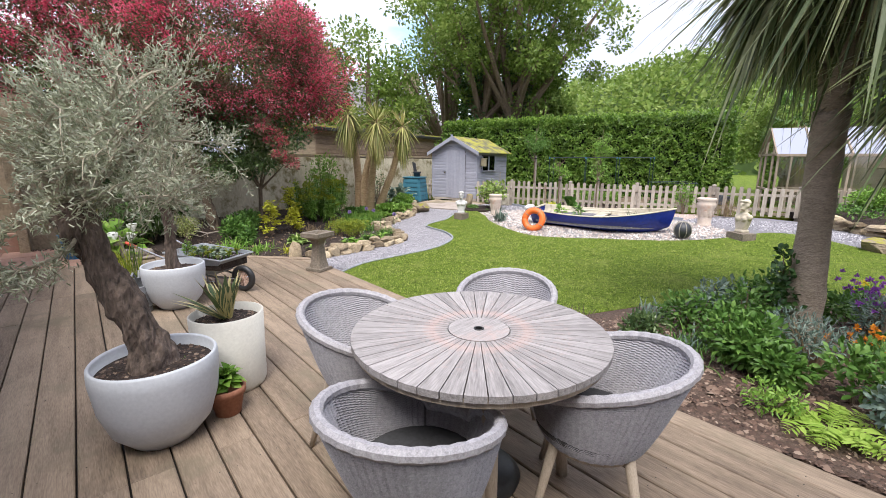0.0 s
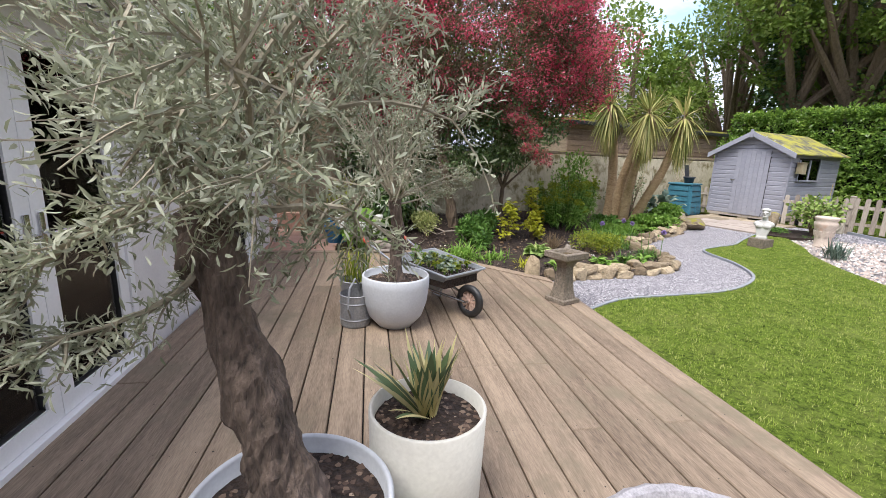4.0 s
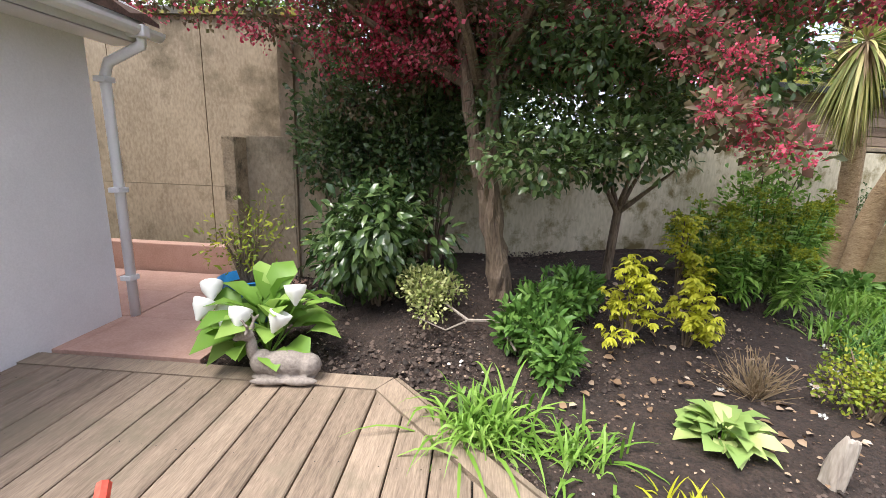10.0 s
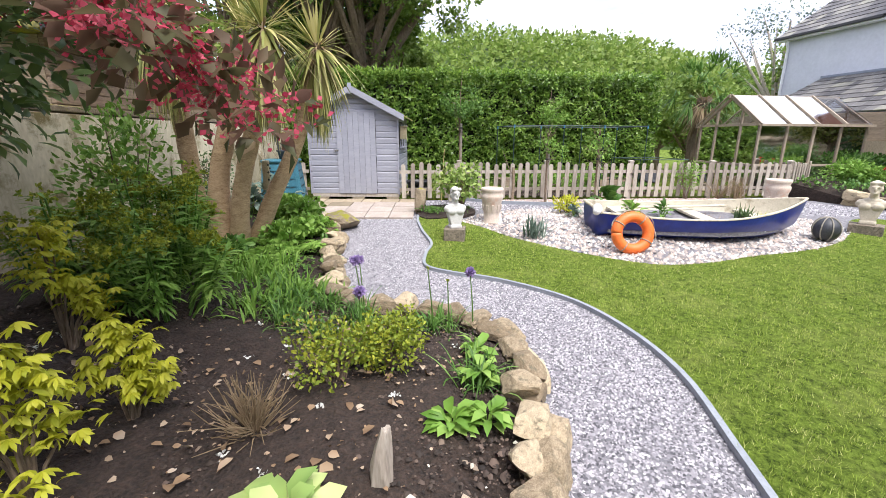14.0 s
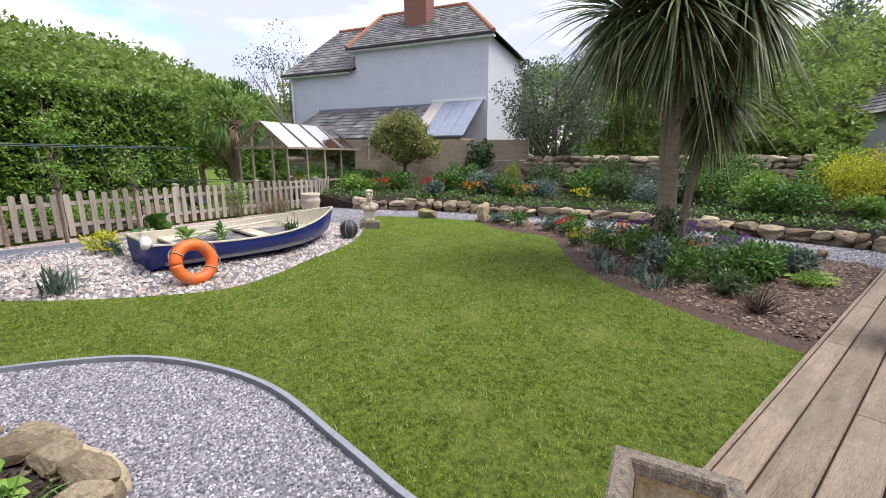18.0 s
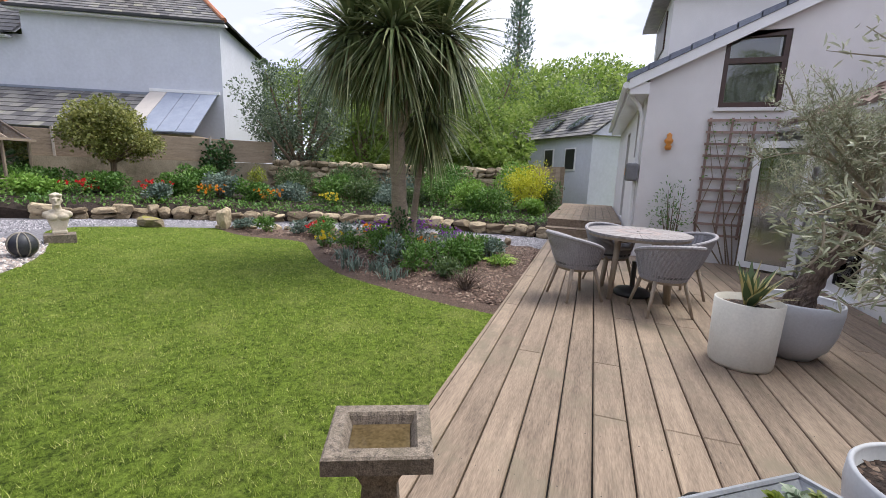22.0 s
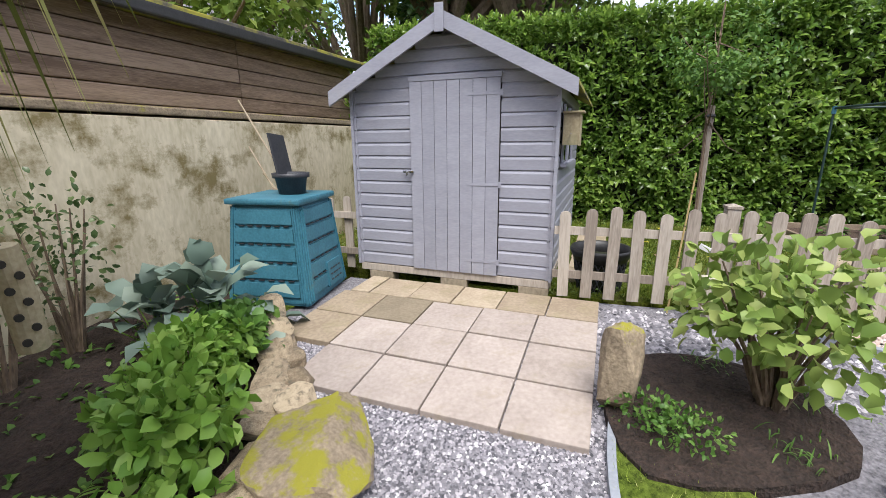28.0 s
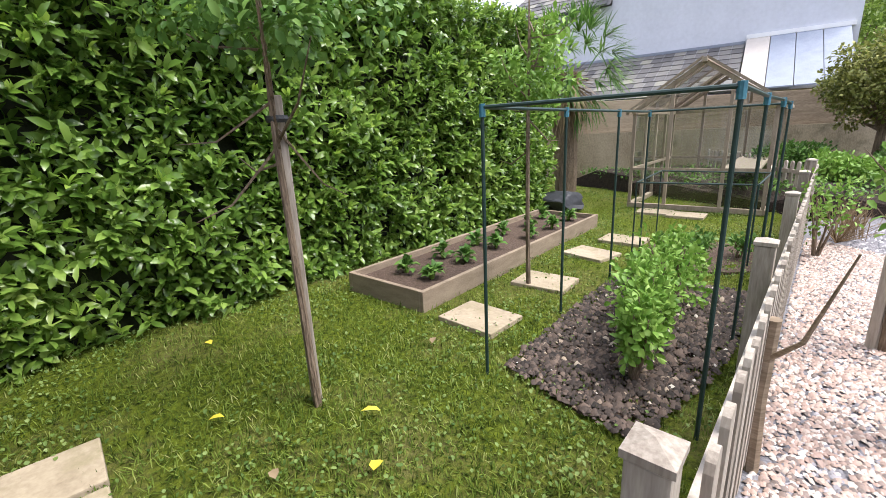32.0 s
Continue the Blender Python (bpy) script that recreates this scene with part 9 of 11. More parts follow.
# ---- pots on the deck ----
ag = thing("agave", "variegated agave with cream-edged leaves", "plant", pose(0.64, 2.94, 0.44))
n = 22
a = np.linspace(0, 2 * math.pi * 8.6, n)
el = np.linspace(0.55, 1.35, n)
el = np.where(np.cos(a + 0.6) > 0.1, np.maximum(el, 1.25), el)
d = np.stack([np.cos(a) * np.cos(el), np.sin(a) * np.cos(el), np.sin(el)], 1)
at = d * 0.02
part("leaves", blades("leaves", at, d, 0.35, 0.066, L["agave"], 0.18, 6), None, ag)
side = unit(np.cross(d, UP))
for s in (-1, 1):
    part("leaf_margin", blades("leaf_margin", at + side * s * 0.026 + np.array([0, 0, 0.005]), d, 0.355, 0.026, L["agave_edge"], 0.18, 6), None, ag, "cream leaf margins")
ros = rosette("aeonium", "fresh green rosette in the terracotta pot", 0.52, 2.58, 60, 0.085, 0.055, L["fresh"], 1.4, z=0.14)
strap_clump("rushes", "upright and arching rush leaves in the bucket", 0.3, 5.33, 80, 0.62, 0.009, L["euphorbia"], 0.35, 2.2, z=0.26, spread=0.05)
strap_clump("rushes", "stiff green upright rush leaves", 0.38, 5.36, 26, 0.6, 0.008, L["dark"], 0.05, 6.0, z=0.26, spread=0.03)
strap_clump("sprouts", "short green grassy sprouts under the olive", 0.32, 2.52, 26, 0.1, 0.006, L["fresh"], 0.5, 1.0, z=0.4, spread=0.04)
bark_r = random.Random(8)
BM = bar.matrix_basis
for k in range(30):
    lx, ly = -0.26 + 0.62 * ((k * 7) % 30) / 30 + bark_r.uniform(-0.03, 0.03), bark_r.uniform(-0.23, 0.23)
    q = BM @ Vector((lx, ly, 0.43))
    kind = k % 3
    rosette("succulent", ("grey-green succulent rosette in the wheelbarrow", "lime green succulent in the wheelbarrow", "cream-tipped sedum in the wheelbarrow")[kind], q.x, q.y, 46, (0.042, 0.036, 0.024)[kind], (0.026, 0.024, 0.015)[kind], (L["sedum"], L["euphorbia"], L["variegated"])[kind], 1.1, z=q.z, group="succulents in the wheelbarrow", stalk=0.5)
grit = np.stack([rng.uniform(-0.28, 0.37, 700), rng.uniform(-0.26, 0.26, 700), np.full(700, 0.424)], 1)
tagged(part("grit", stones("grit", grit, 0.0065, M["pebble"]), None, bar), "pale grit over the compost", kind="stuff")
bush("small_box", "little green shrub in the wheelbarrow", "plant", *(BM @ Vector((-0.2, -0.1, 0)))[:2], 0.08, 0.16, 260, 0.024, 0.012, L["fresh"], z=0.4, stems=4)
bush("box_plant", "small trailing plant in the white trough", "plant", WALL_X + 0.1, 2.2, 0.22, 0.16, 500, 0.045, 0.02, L["grey"], z=1.0, stems=0)

# ---- along the rocks towards the shed ----
for x, y, s in ((5.05, 9.5, 0.5), (4.95, 8.85, 0.45), (5.5, 9.55, 0.42), (4.6, 9.0, 0.42), (5.55, 9.95, 0.45), (5.2, 9.2, 0.4), (5.8, 9.6, 0.38), (5.15, 8.75, 0.35)):
    strap_clump("crocosmia", "clump of fresh green strap leaves by the stones", x, y, 110, s, 0.022, L["fresh"], 0.6, 1.5, spread=0.11, group="strap-leaved clumps")
for x, y in ((6.3, 9.75), (6.7, 10.15), (6.1, 10.2), (5.9, 9.85), (6.45, 10.45)):
    fern("spreading fresh green fern-like plant", x, y, 30, 0.42, L["fresh"], "ferny clumps")
for x, y, m_, h in ((7.25, 10.35, "fresh", 0.42), (7.5, 10.72, "fresh", 0.4), (6.9, 9.95, "fresh", 0.3), (7.75, 10.9, "mid", 0.3), (6.5, 10.0, "fresh", 0.3), (5.75, 10.3, "mid", 0.26)):
    bush("leafy_perennial", "bushy green perennial beside the mossy boulder", "plant", x, y, 0.36, h, 700, 0.085, 0.055, L[m_], stems=7, lobes=9, group="leafy perennials")
rosette("hollyhock", "grey-green hollyhock with large round leaves", 7.85, 11.25, 46, 0.19, 0.18, L["grey"], 2.6, stalk=1.9)
rosette("hollyhock", "grey-green hollyhock with large round leaves", 7.6, 11.45, 30, 0.18, 0.17, L["grey"], 2.4, stalk=1.6)
for x, y in ((6.9, 11.55), (7.25, 11.75), (6.6, 11.5)):
    bush("climbing_rose", "thin rose stems against the wall", "shrub", x, y, 0.3, 1.1, 240, 0.05, 0.03, L["dark"], stems=9, lobes=10, group="roses on the wall")
bush("hydrangea", "hydrangea with pale green leaves beside the path", "shrub", 9.06, 8.38, 0.54, 0.66, 620, 0.082, 0.06, L["hydrangea"], stems=24, lobes=20, lift=0.1, twig=M["bark"], droop=0.25)
for x, y in ((9.15, 8.25), (8.75, 8.3), (9.25, 8.65)):
    strap_clump("grassy_weed", "thin grassy tuft under the hydrangea", x, y, 36, 0.16, 0.008, L["mid"], 0.7, 1.2, spread=0.06, group="tufts under the hydrangea")
bush("ground_cover", "small white-flowered ground cover by the path", "plant", 8.55, 8.75, 0.3, 0.12, 500, 0.03, 0.018, L["mid"], stems=0)
soilp = tagged(sheet("shrub_bed", smooth_line([(8.3, 8.75), (8.8, 8.1), (9.3, 8.3), (9.3, 8.8), (8.9, 9.1)], 4, True), 0.02, M["soil"], 0.15, lumps=0.03), "dark soil round the hydrangea", "flower bed", kind="structure")
pts = scatter(bed_line, 900)
pts = pts[(pts[:, 0] > 4.6) & (pts[:, 1] > 8.6)]
at = np.stack([pts[:, 0], pts[:, 1], levels(pts) + 0.05], 1)
at = np.repeat(at, 7, 0) + rng.normal(0, 0.05, (len(at) * 7, 3)) * np.array([1, 1, 0.3])
gc = part("low_foliage", leaves("low_foliage", at, directions(len(at), 0.4), np.tile(UP, (len(at), 1)), 0.06, 0.035, L["mid"]), None)
tagged(gc, "low mixed green ground cover in the border", "plants", kind="stuff")

# ---- pebbles and boat ----
strap_clump("phormium", "grey-green sword-leaved clump among the pebbles", 7.85, 7.0, 80, 0.5, 0.026, L["grey"], 0.45, 1.8, spread=0.06)
strap_clump("dark_phormium", "bronze-green sword-leaved clump in the boat", 8.86, 4.2, 70, 0.4, 0.018, L["dark"], 0.5, 1.6, z=0.27, spread=0.05)
strap_clump("yellow_grass", "tuft of yellow grass in the boat", 8.72, 4.0, 50, 0.26, 0.013, L["lime"], 0.4, 1.8, z=0.27, spread=0.04)
strap_clump("dry_grass", "soft tan grass in the boat", 8.68, 4.7, 90, 0.2, 0.005, L["straw"], 0.5, 1.5, z=0.27, spread=0.09)
rosette("brassica", "large round-leaved green plant behind the stern", 9.25, 6.0, 34, 0.22, 0.16, L["mid"], 2.0, stalk=1.2)
bush("golden_shrub", "small golden-leaved plant beside the stern", "plant", 9.3, 6.6, 0.24, 0.3, 260, 0.08, 0.03, L["lime"], stems=5)
rosette("boat_plant", "green leafy plant in the boat", 8.42, 5.72, 26, 0.12, 0.08, L["fresh"], 2.0, z=0.27, stalk=1.0)
rosette("boat_plant", "dark leafy plant in the boat", 8.58, 5.3, 26, 0.13, 0.06, L["mid"], 1.4, z=0.27, stalk=0.8)
rosette("aster", "low green plant beside the pebbles", 9.0, 6.5, 30, 0.13, 0.06, L["grey"], 1.2)
bush("fence_climber", "loose climber on the picket fence", "plant", *fence_pt(4.7, -0.15), 0.3, 0.85, 420, 0.05, 0.028, L["fresh"], stems=6, lobes=10)
dry_twigs(*fence_pt(5.3, -0.3), 60, 0.6, "upright brown dry grasses by the fence", L["straw"])
strap_clump("bronze_grass", "upright bronze grass clump by the fence", *fence_pt(5.6, -0.4), 90, 0.55, 0.012, L["straw"], 0.25, 3.0, spread=0.08)

# ---- island bed ----
isl = [("iris", (4.95, 1.45), "s"), ("iris", (4.55, 1.5), "s"), ("iris", (3.7, 1.15), "s"), ("iris", (6.3, 0.1), "s"), ("iris", (4.2, 1.7), "s"), ("iris", (5.4, 0.9), "s")]
for nme, (x, y), _ in isl:
    strap_clump("iris", "clump of grey-green sword leaves in the bark", x, y, 60, 0.34, 0.02, L["grey"], 0.5, 1.6, spread=0.08, group="irises")
for x, y, h, m_ in ((4.05, 1.35, 0.42, "mid"), (5.1, 0.6, 0.45, "mid"), (5.6, 0.4, 0.3, "mid"), (6.0, -0.2, 0.4, "grey"), (6.7, -0.5, 0.35, "mid"), (7.4, -0.6, 0.3, "grey"), (8.2, -0.5, 0.32, "mid"), (8.8, -0.5, 0.24, "grey"), (5.4, -0.7, 0.4, "euphorbia"), (3.4, -0.3, 0.3, "mid"), (7.0, -1.0, 0.35, "mid"), (3.45, 1.55, 0.3, "dark"), (4.35, -0.9, 0.4, "mid"), (4.45, 1.2, 0.5, "grey"), (4.75, 1.0, 0.55, "mid"), (3.75, 0.95, 0.45, "mid"), (3.3, -0.1, 0.4, "grey"), (3.55, 0.15, 0.45, "mid"), (4.2, 0.95, 0.5, "mid"), (4.9, -0.5, 0.55, "grey")):
    bush("perennial", "mixed green perennial in the island bed", "plant", x, y, 0.3, h, 520, 0.06, 0.026, L[m_], stems=5, lobes=7, group="perennials in the island bed")
bush("grey_lavender", "rounded grey-green lavender with bare stems", "plant", 4.0, 0.45, 0.42, 0.42, 1500, 0.05, 0.008, L["grey"], stems=22, lobes=12, twig=L["straw"])
bush("peony", "lush green leafy peony", "plant", 3.5, 0.66, 0.34, 0.42, 1500, 0.075, 0.03, L["mid"], stems=7, lobes=9)
fern("bright yellow-green fern by the deck", 3.1, 0.22, 18, 0.32, L["lime_green"])
bush("sedge", "light green feathery plant beside the fern", "plant", 3.05, 0.5, 0.2, 0.2, 420, 0.04, 0.012, L["fresh"], stems=4)
strap_clump("knautia", "loose green grassy perennial by the lawn", 3.65, 1.1, 150, 0.4, 0.012, L["mid"], 0.6, 1.2, spread=0.16)
dry_twigs(3.15, 1.85, 120, 0.34, "dark dry stems of a cut-back plant", M["olive_bark"])
for x, y, h in ((4.75, 0.15, 0.5), (5.0, -0.05, 0.5), (4.5, -0.15, 0.48), (5.2, 0.25, 0.46), (3.95, -0.2, 0.4)):
    ob = bush("wallflower", "purple wallflower in full bloom", "flower", x, y, 0.26, h, 420, 0.06, 0.012, L["grey"], stems=8, lobes=8, group="purple wallflowers")
    q = np.stack([rng.normal(0, 0.14, 26), rng.normal(0, 0.14, 26), h * rng.uniform(0.75, 1.15, 26)], 1)
    flower_heads(ob, q, 0.028, L["purple_fl"], 16, "blossom", "purple flower spikes")
for x, y, m_, lab in ((6.95, -0.55, "red_fl", "small plant with bright red flowers"), (6.15, 0.35, "yellow_fl", "low plant with yellow flowers"), (5.9, -0.75, "orange_fl", "plant with orange flowers"), (4.35, 0.15, "orange_fl", "wallflower with orange flowers")):
    ob = bush("flowering_plant", lab, "flower", x, y, 0.2, 0.26, 200, 0.05, 0.03, L["mid"], stems=4, lobes=5)
    flower_heads(ob, np.stack([rng.normal(0, 0.1, 16), rng.normal(0, 0.1, 16), rng.uniform(0.16, 0.3, 16)], 1), 0.04, L[m_], 14, "blossom")
ob = bush("trunk_ivy", "ivy growing up the palm trunk", "climber", 4.55, 0.72, 0.22, 0.85, 420, 0.055, 0.045, L["ivy"], stems=5, lobes=10)
# bamboo-like climber against the gable
cl = thing("bare_climber", "thin-stemmed climber on the trellis", "climber", pose(-0.3, GABLE_Y + 0.09, 0.0))
for k in range(7):
    bm = bmesh.new()
    x = -0.42 + 0.14 * k
    tube(bm, [(x * 0.3 - 0.1, 0.0, 0.0), (x + rng.uniform(-0.1, 0.1), 0.0, 0.7), (x + rng.uniform(-0.12, 0.12), 0.01, 1.4), (x + rng.uniform(-0.2, 0.2), 0.0, 2.25)], [0.012, 0.009, 0.007, 0.003], 5)
    part("stem", bm, M["bark"], cl)
p = np.stack([rng.uniform(-0.5, 0.5, 150), rng.uniform(0, 0.05, 150), rng.uniform(1.4, 2.35, 150)], 1)
part("foliage", leaves("foliage", p, directions(150), rng.normal(0, 1, (150, 3)), 0.05, 0.025, L["mid"]), None, cl)
bush("wall_shrub", "sparse twiggy shrub beside the gable wall", "shrub", 0.55, -1.2, 0.42, 1.35, 420, 0.06, 0.018, L["mid"], z=0.0, stems=10, lobes=16)

# ---- vegetable garden ----
M["cage_green"] = surface("dark_green_tube", (0.008, 0.025, 0.022), (0.016, 0.045, 0.04), rough=0.5)
M["bed_board"] = surface("brown_bed_board", (0.16, 0.115, 0.08), (0.33, 0.26, 0.19), scale=4, stretch=(1, 1, 4), rough=0.85)
rb = thing("raised_bed", "long raised bed of brown boards with young plants", "raised bed", pose(13.66, 6.77, level(13.66, 6.77), 0, 0, 23))
for x0, y0, x1, y1 in ((-0.45, -1.8, -0.41, 1.7), (0.41, -1.8, 0.45, 1.7), (-0.41, -1.8, 0.41, -1.76), (-0.41, 1.66, 0.41, 1.7)):
    part("board", boxed(x0, y0, -0.05, x1, y1, 0.16, 0.006), M["bed_board"], rb)
part("soil", boxed(-0.41, -1.76, -0.05, 0.41, 1.66, 0.1), M["mulch"], rb)
RB = rb.matrix_basis
for k in range(12):
    q = RB @ Vector((-0.17 + 0.34 * (k % 2) + rng.uniform(-0.06, 0.06), -1.5 + (k // 2) * 0.56, 0.1))
    rosette("strawberry_plant", "young leafy vegetable in the raised bed", q.x, q.y, 26, 0.1, 0.07, L["mid"], 1.3, z=q.z, group="young vegetables")
pts = scatter([(10.8, 8.0), (11.6, 8.1), (12.1, 7.0), (12.4, 6.2), (11.5, 5.9), (11.0, 7.0)], 7000)
at = np.stack([pts[:, 0], pts[:, 1], levels(pts) + 0.03], 1)
st = part("plot_crumbs", stones("plot_crumbs", at, 0.006 + 0.022 * rng.random(len(pts)) ** 2, M["clod"]), None)
tagged(st, "dark soil crumbs and bark inside the fruit cage", "soil", kind="stuff")
vs1 = tagged(sheet("soil_plot", smooth_line([(10.95, 7.9), (11.55, 7.95), (12.0, 7.0), (12.25, 6.2), (11.6, 6.0), (11.1, 7.0)], 3, True), 0.005, M["mulch"], 0.2, lumps=0.05), "bare dark soil inside the fruit cage", "soil plot", kind="structure")
vs2 = tagged(sheet("soil_plot", smooth_line([(12.2, 5.75), (12.75, 5.5), (12.9, 4.7), (12.0, 4.6), (11.8, 5.3)], 3, True), 0.005, M["mulch"], 0.2, lumps=0.05), "bare dark soil plot by the greenhouse", "soil plot", kind="structure")
for x, y, s in ((11.55, 6.9, 0.34), (11.75, 6.5, 0.36), (11.35, 7.3, 0.24), (11.95, 6.25, 0.26), (11.15, 7.6, 0.14)):
    bush("raspberry", "young raspberry canes with fresh leaves", "plant", x, y, s, 0.5, 620, 0.05, 0.03, L["fresh"], stems=10, lobes=12, group="raspberry canes")
for x, y in ((12.3, 5.3), (12.5, 5.0), (12.1, 5.0), (12.6, 5.4)):
    bush("vegetable_seedling", "low leafy vegetable on the soil", "plant", x, y, 0.16, 0.2, 160, 0.05, 0.03, L["mid"], stems=3, group="low vegetables")
cage = thing("fruit_cage", "fruit cage frame of dark green tubes", "fruit cage")
CT = 1.62
left = [(11.62, 8.2), (12.03, 7.3), (12.38, 6.42), (12.7, 5.65)]
right_ = [(10.72, 7.72), (11.12, 6.78), (11.42, 6.0), (11.78, 5.15)]
for x, y in left + right_:
    bm = bmesh.new()
    tube(bm, [(x, y, level(x, y) - 0.05), (x, y, CT)], 0.0095, 8)
    part("upright", bm, M["cage_green"], cage)
    part("joint", lathe([(0.016, -0.03), (0.016, 0.03), (0.0, 0.032)], 8), M["teal"], cage, "teal plastic joint", m=pose(x, y, CT - 0.015))
for a, b in [(left[0], right_[0]), (left[3], right_[3])] + list(zip(left, left[1:])) + list(zip(right_, right_[1:])):
    bm = bmesh.new()
    tube(bm, [(*a, CT), (*b, CT)], 0.0095, 8)
    part("rail", bm, M["cage_green"], cage)
cage2 = thing("low_cage", "low cage frame of dark green tubes", "fruit cage")
for x, y in ((12.75, 5.7), (13.3, 4.6), (12.3, 4.2), (11.9, 5.2)):
    bm = bmesh.new()
    tube(bm, [(x, y, level(x, y) - 0.05), (x, y, 0.95)], 0.008, 8)
    part("upright", bm, M["cage_green"], cage2)
q4 = [(12.75, 5.7), (13.3, 4.6), (12.3, 4.2), (11.9, 5.2)]
for a, b in zip(q4, q4[1:] + q4[:1]):
    bm = bmesh.new()
    tube(bm, [(*a, 0.95), (*b, 0.95)], 0.008, 8)
    part("rail", bm, M["cage_green"], cage2)


def young_tree(x, y, h, r, label, leaf_mat, post=1.45, count=900):
    ob = thing("young_tree", label, "tree", pose(x, y, level(x, y)))
    bm = bmesh.new()
    tube(bm, [(0, 0, -0.1), (0.01, 0.01, 0.6), (0.0, 0.02, 1.3), (0.02, 0.0, h)], [0.022, 0.018, 0.015, 0.005], 7, 0.2)
    for k in range(14):
        z0 = h * rng.uniform(0.5, 0.95)
        d_ = directions(1, 0.4)[0]
        tube(bm, [(0, 0.01, z0), tuple(np.array([0, 0.01, z0]) + d_ * r * 0.6), tuple(np.array([0, 0.01, z0 + 0.1]) + d_ * r)], [0.008, 0.005, 0.002], 4)
    part("trunk", bm, M["bark"], ob)
    if post:
        part("stake", boxed(0.025, -0.03, -0.1, 0.075, 0.02, post, 0.006), M["fence"], ob, "square wooden stake")
        part("tie", lathe([(0.045, -0.015), (0.05, 0.0), (0.045, 0.015)], 12), M["black_metal"], ob, m=pose(0.03, 0, post - 0.1))
    cs_ = [tuple(np.array([0, 0, h * 0.78]) + directions(1)[0] * np.array([r, r, h * 0.2]) * rng.uniform(0.3, 0.9)) for k in range(14)]
    p, o = clump_points(cs_, [(r * 0.35, r * 0.35, r * 0.3)] * 14, count // 14, 0.2)
    part("foliage", leaves("foliage", p, o + rng.normal(0, 0.6, p.shape), o + UP, 0.06, 0.032, leaf_mat), None, ob)
    return ob


young_tree(11.82, 9.1, 2.4, 0.55, "staked young apple tree in the rough grass", L["mid"], 1.5, 1300)
young_tree(12.6, 7.15, 2.3, 0.36, "slim young pear tree with bright leaves", L["fresh"], 0, 800)
young_tree(*fence_pt(1.6, -0.55), 1.3, 0.3, "young tree in the shingle by the fence", L["fresh"], 0.9, 260)
young_tree(*fence_pt(2.6, -0.5), 1.35, 0.3, "young tree in the shingle by the fence", L["fresh"], 0.9, 260)
M["bamboo"] = surface("yellow_bamboo", (0.38, 0.27, 0.1), (0.58, 0.45, 0.22), scale=20, rough=0.5)
cane = thing("bamboo_cane", "yellow bamboo cane tied to the fence", "cane", pose(9.96, 8.99, level(9.96, 8.99), 4, -3, 0))
part("stick", lathe([(0.0065, -0.02), (0.0055, 0.98), (0, 0.98)], 8), M["bamboo"], cane)
for z in (0.18, 0.4, 0.62, 0.84):
    part("node", lathe([(0.0066, z), (0.009, z + 0.005), (0.0066, z + 0.01)], 8), M["bark"], cane)
part("tag", boxed(-0.004, 0.005, 0.5, 0.004, 0.075, 0.535, 0.002), M["white"], cane, "white plastic plant tag", m=pose(0, 0, 0, 20, 0, 0))
stump = thing("cut_stump", "cut pale branch stub by the fence", "branch", pose(*fence_pt(1.1, -0.05), level(*fence_pt(1.1)) + 0.0))
bm = bmesh.new()
tube(bm, [(0, 0, -0.05), (0.01, 0.0, 0.3), (0.0, 0.01, 0.62)], [0.03, 0.026, 0.025], 8, 0.2)
tube(bm, [(0.01, 0, 0.45), (-0.12, 0.08, 0.6), (-0.25, 0.2, 0.95)], [0.012, 0.008, 0.003], 5)
part("wood", bm, M["cladding"], stump)
for x, y, c in ((11.2, 9.0, "yellow_fl"), (11.35, 9.35, "straw"), (11.55, 8.85, "yellow_fl"), (11.0, 9.5, "straw"), (11.9, 9.6, "yellow_fl"), (12.1, 8.3, "straw"), (12.8, 9.6, "yellow_fl")):
    ob = part("fallen_leaf", leaves("fallen_leaf", np.array([(x, y, level(x, y) + 0.035)]), np.array([(rng.normal(), rng.normal(), 0.1)]), np.array([(0.2, 0.1, 1.0)]), 0.085, 0.06, L[c]), None)
    tagged(ob, "yellowed fallen leaf lying on the grass", "leaf", "fallen yellow leaves")

# ---- greenhouse ----
M["cedar"] = surface("weathered_cedar", (0.2, 0.155, 0.115), (0.4, 0.325, 0.25), scale=4, stretch=(5, 5, 1), rough=0.85, piece=0.2)
M["gh_glass"] = glassy("greenhouse_glass", (0.92, 0.95, 0.93), 0.05, 0.9)
M["poly"] = glassy("pale_roof_glass", (0.55, 0.58, 0.62), 0.15, 0.8)
GW, GD, GE, GP = 1.78, 2.7, 1.5, 2.12
gh = thing("greenhouse", "small weathered cedar greenhouse with glass walls", "greenhouse", pose(13.05, 2.75, 0.2, 0, 0, 24))


def glass_quad(*corners):
    """One sheet of glass between its glazing bars."""
    bm = bmesh.new()
    bm.faces.new([bm.verts.new(v) for v in corners])
    return bm


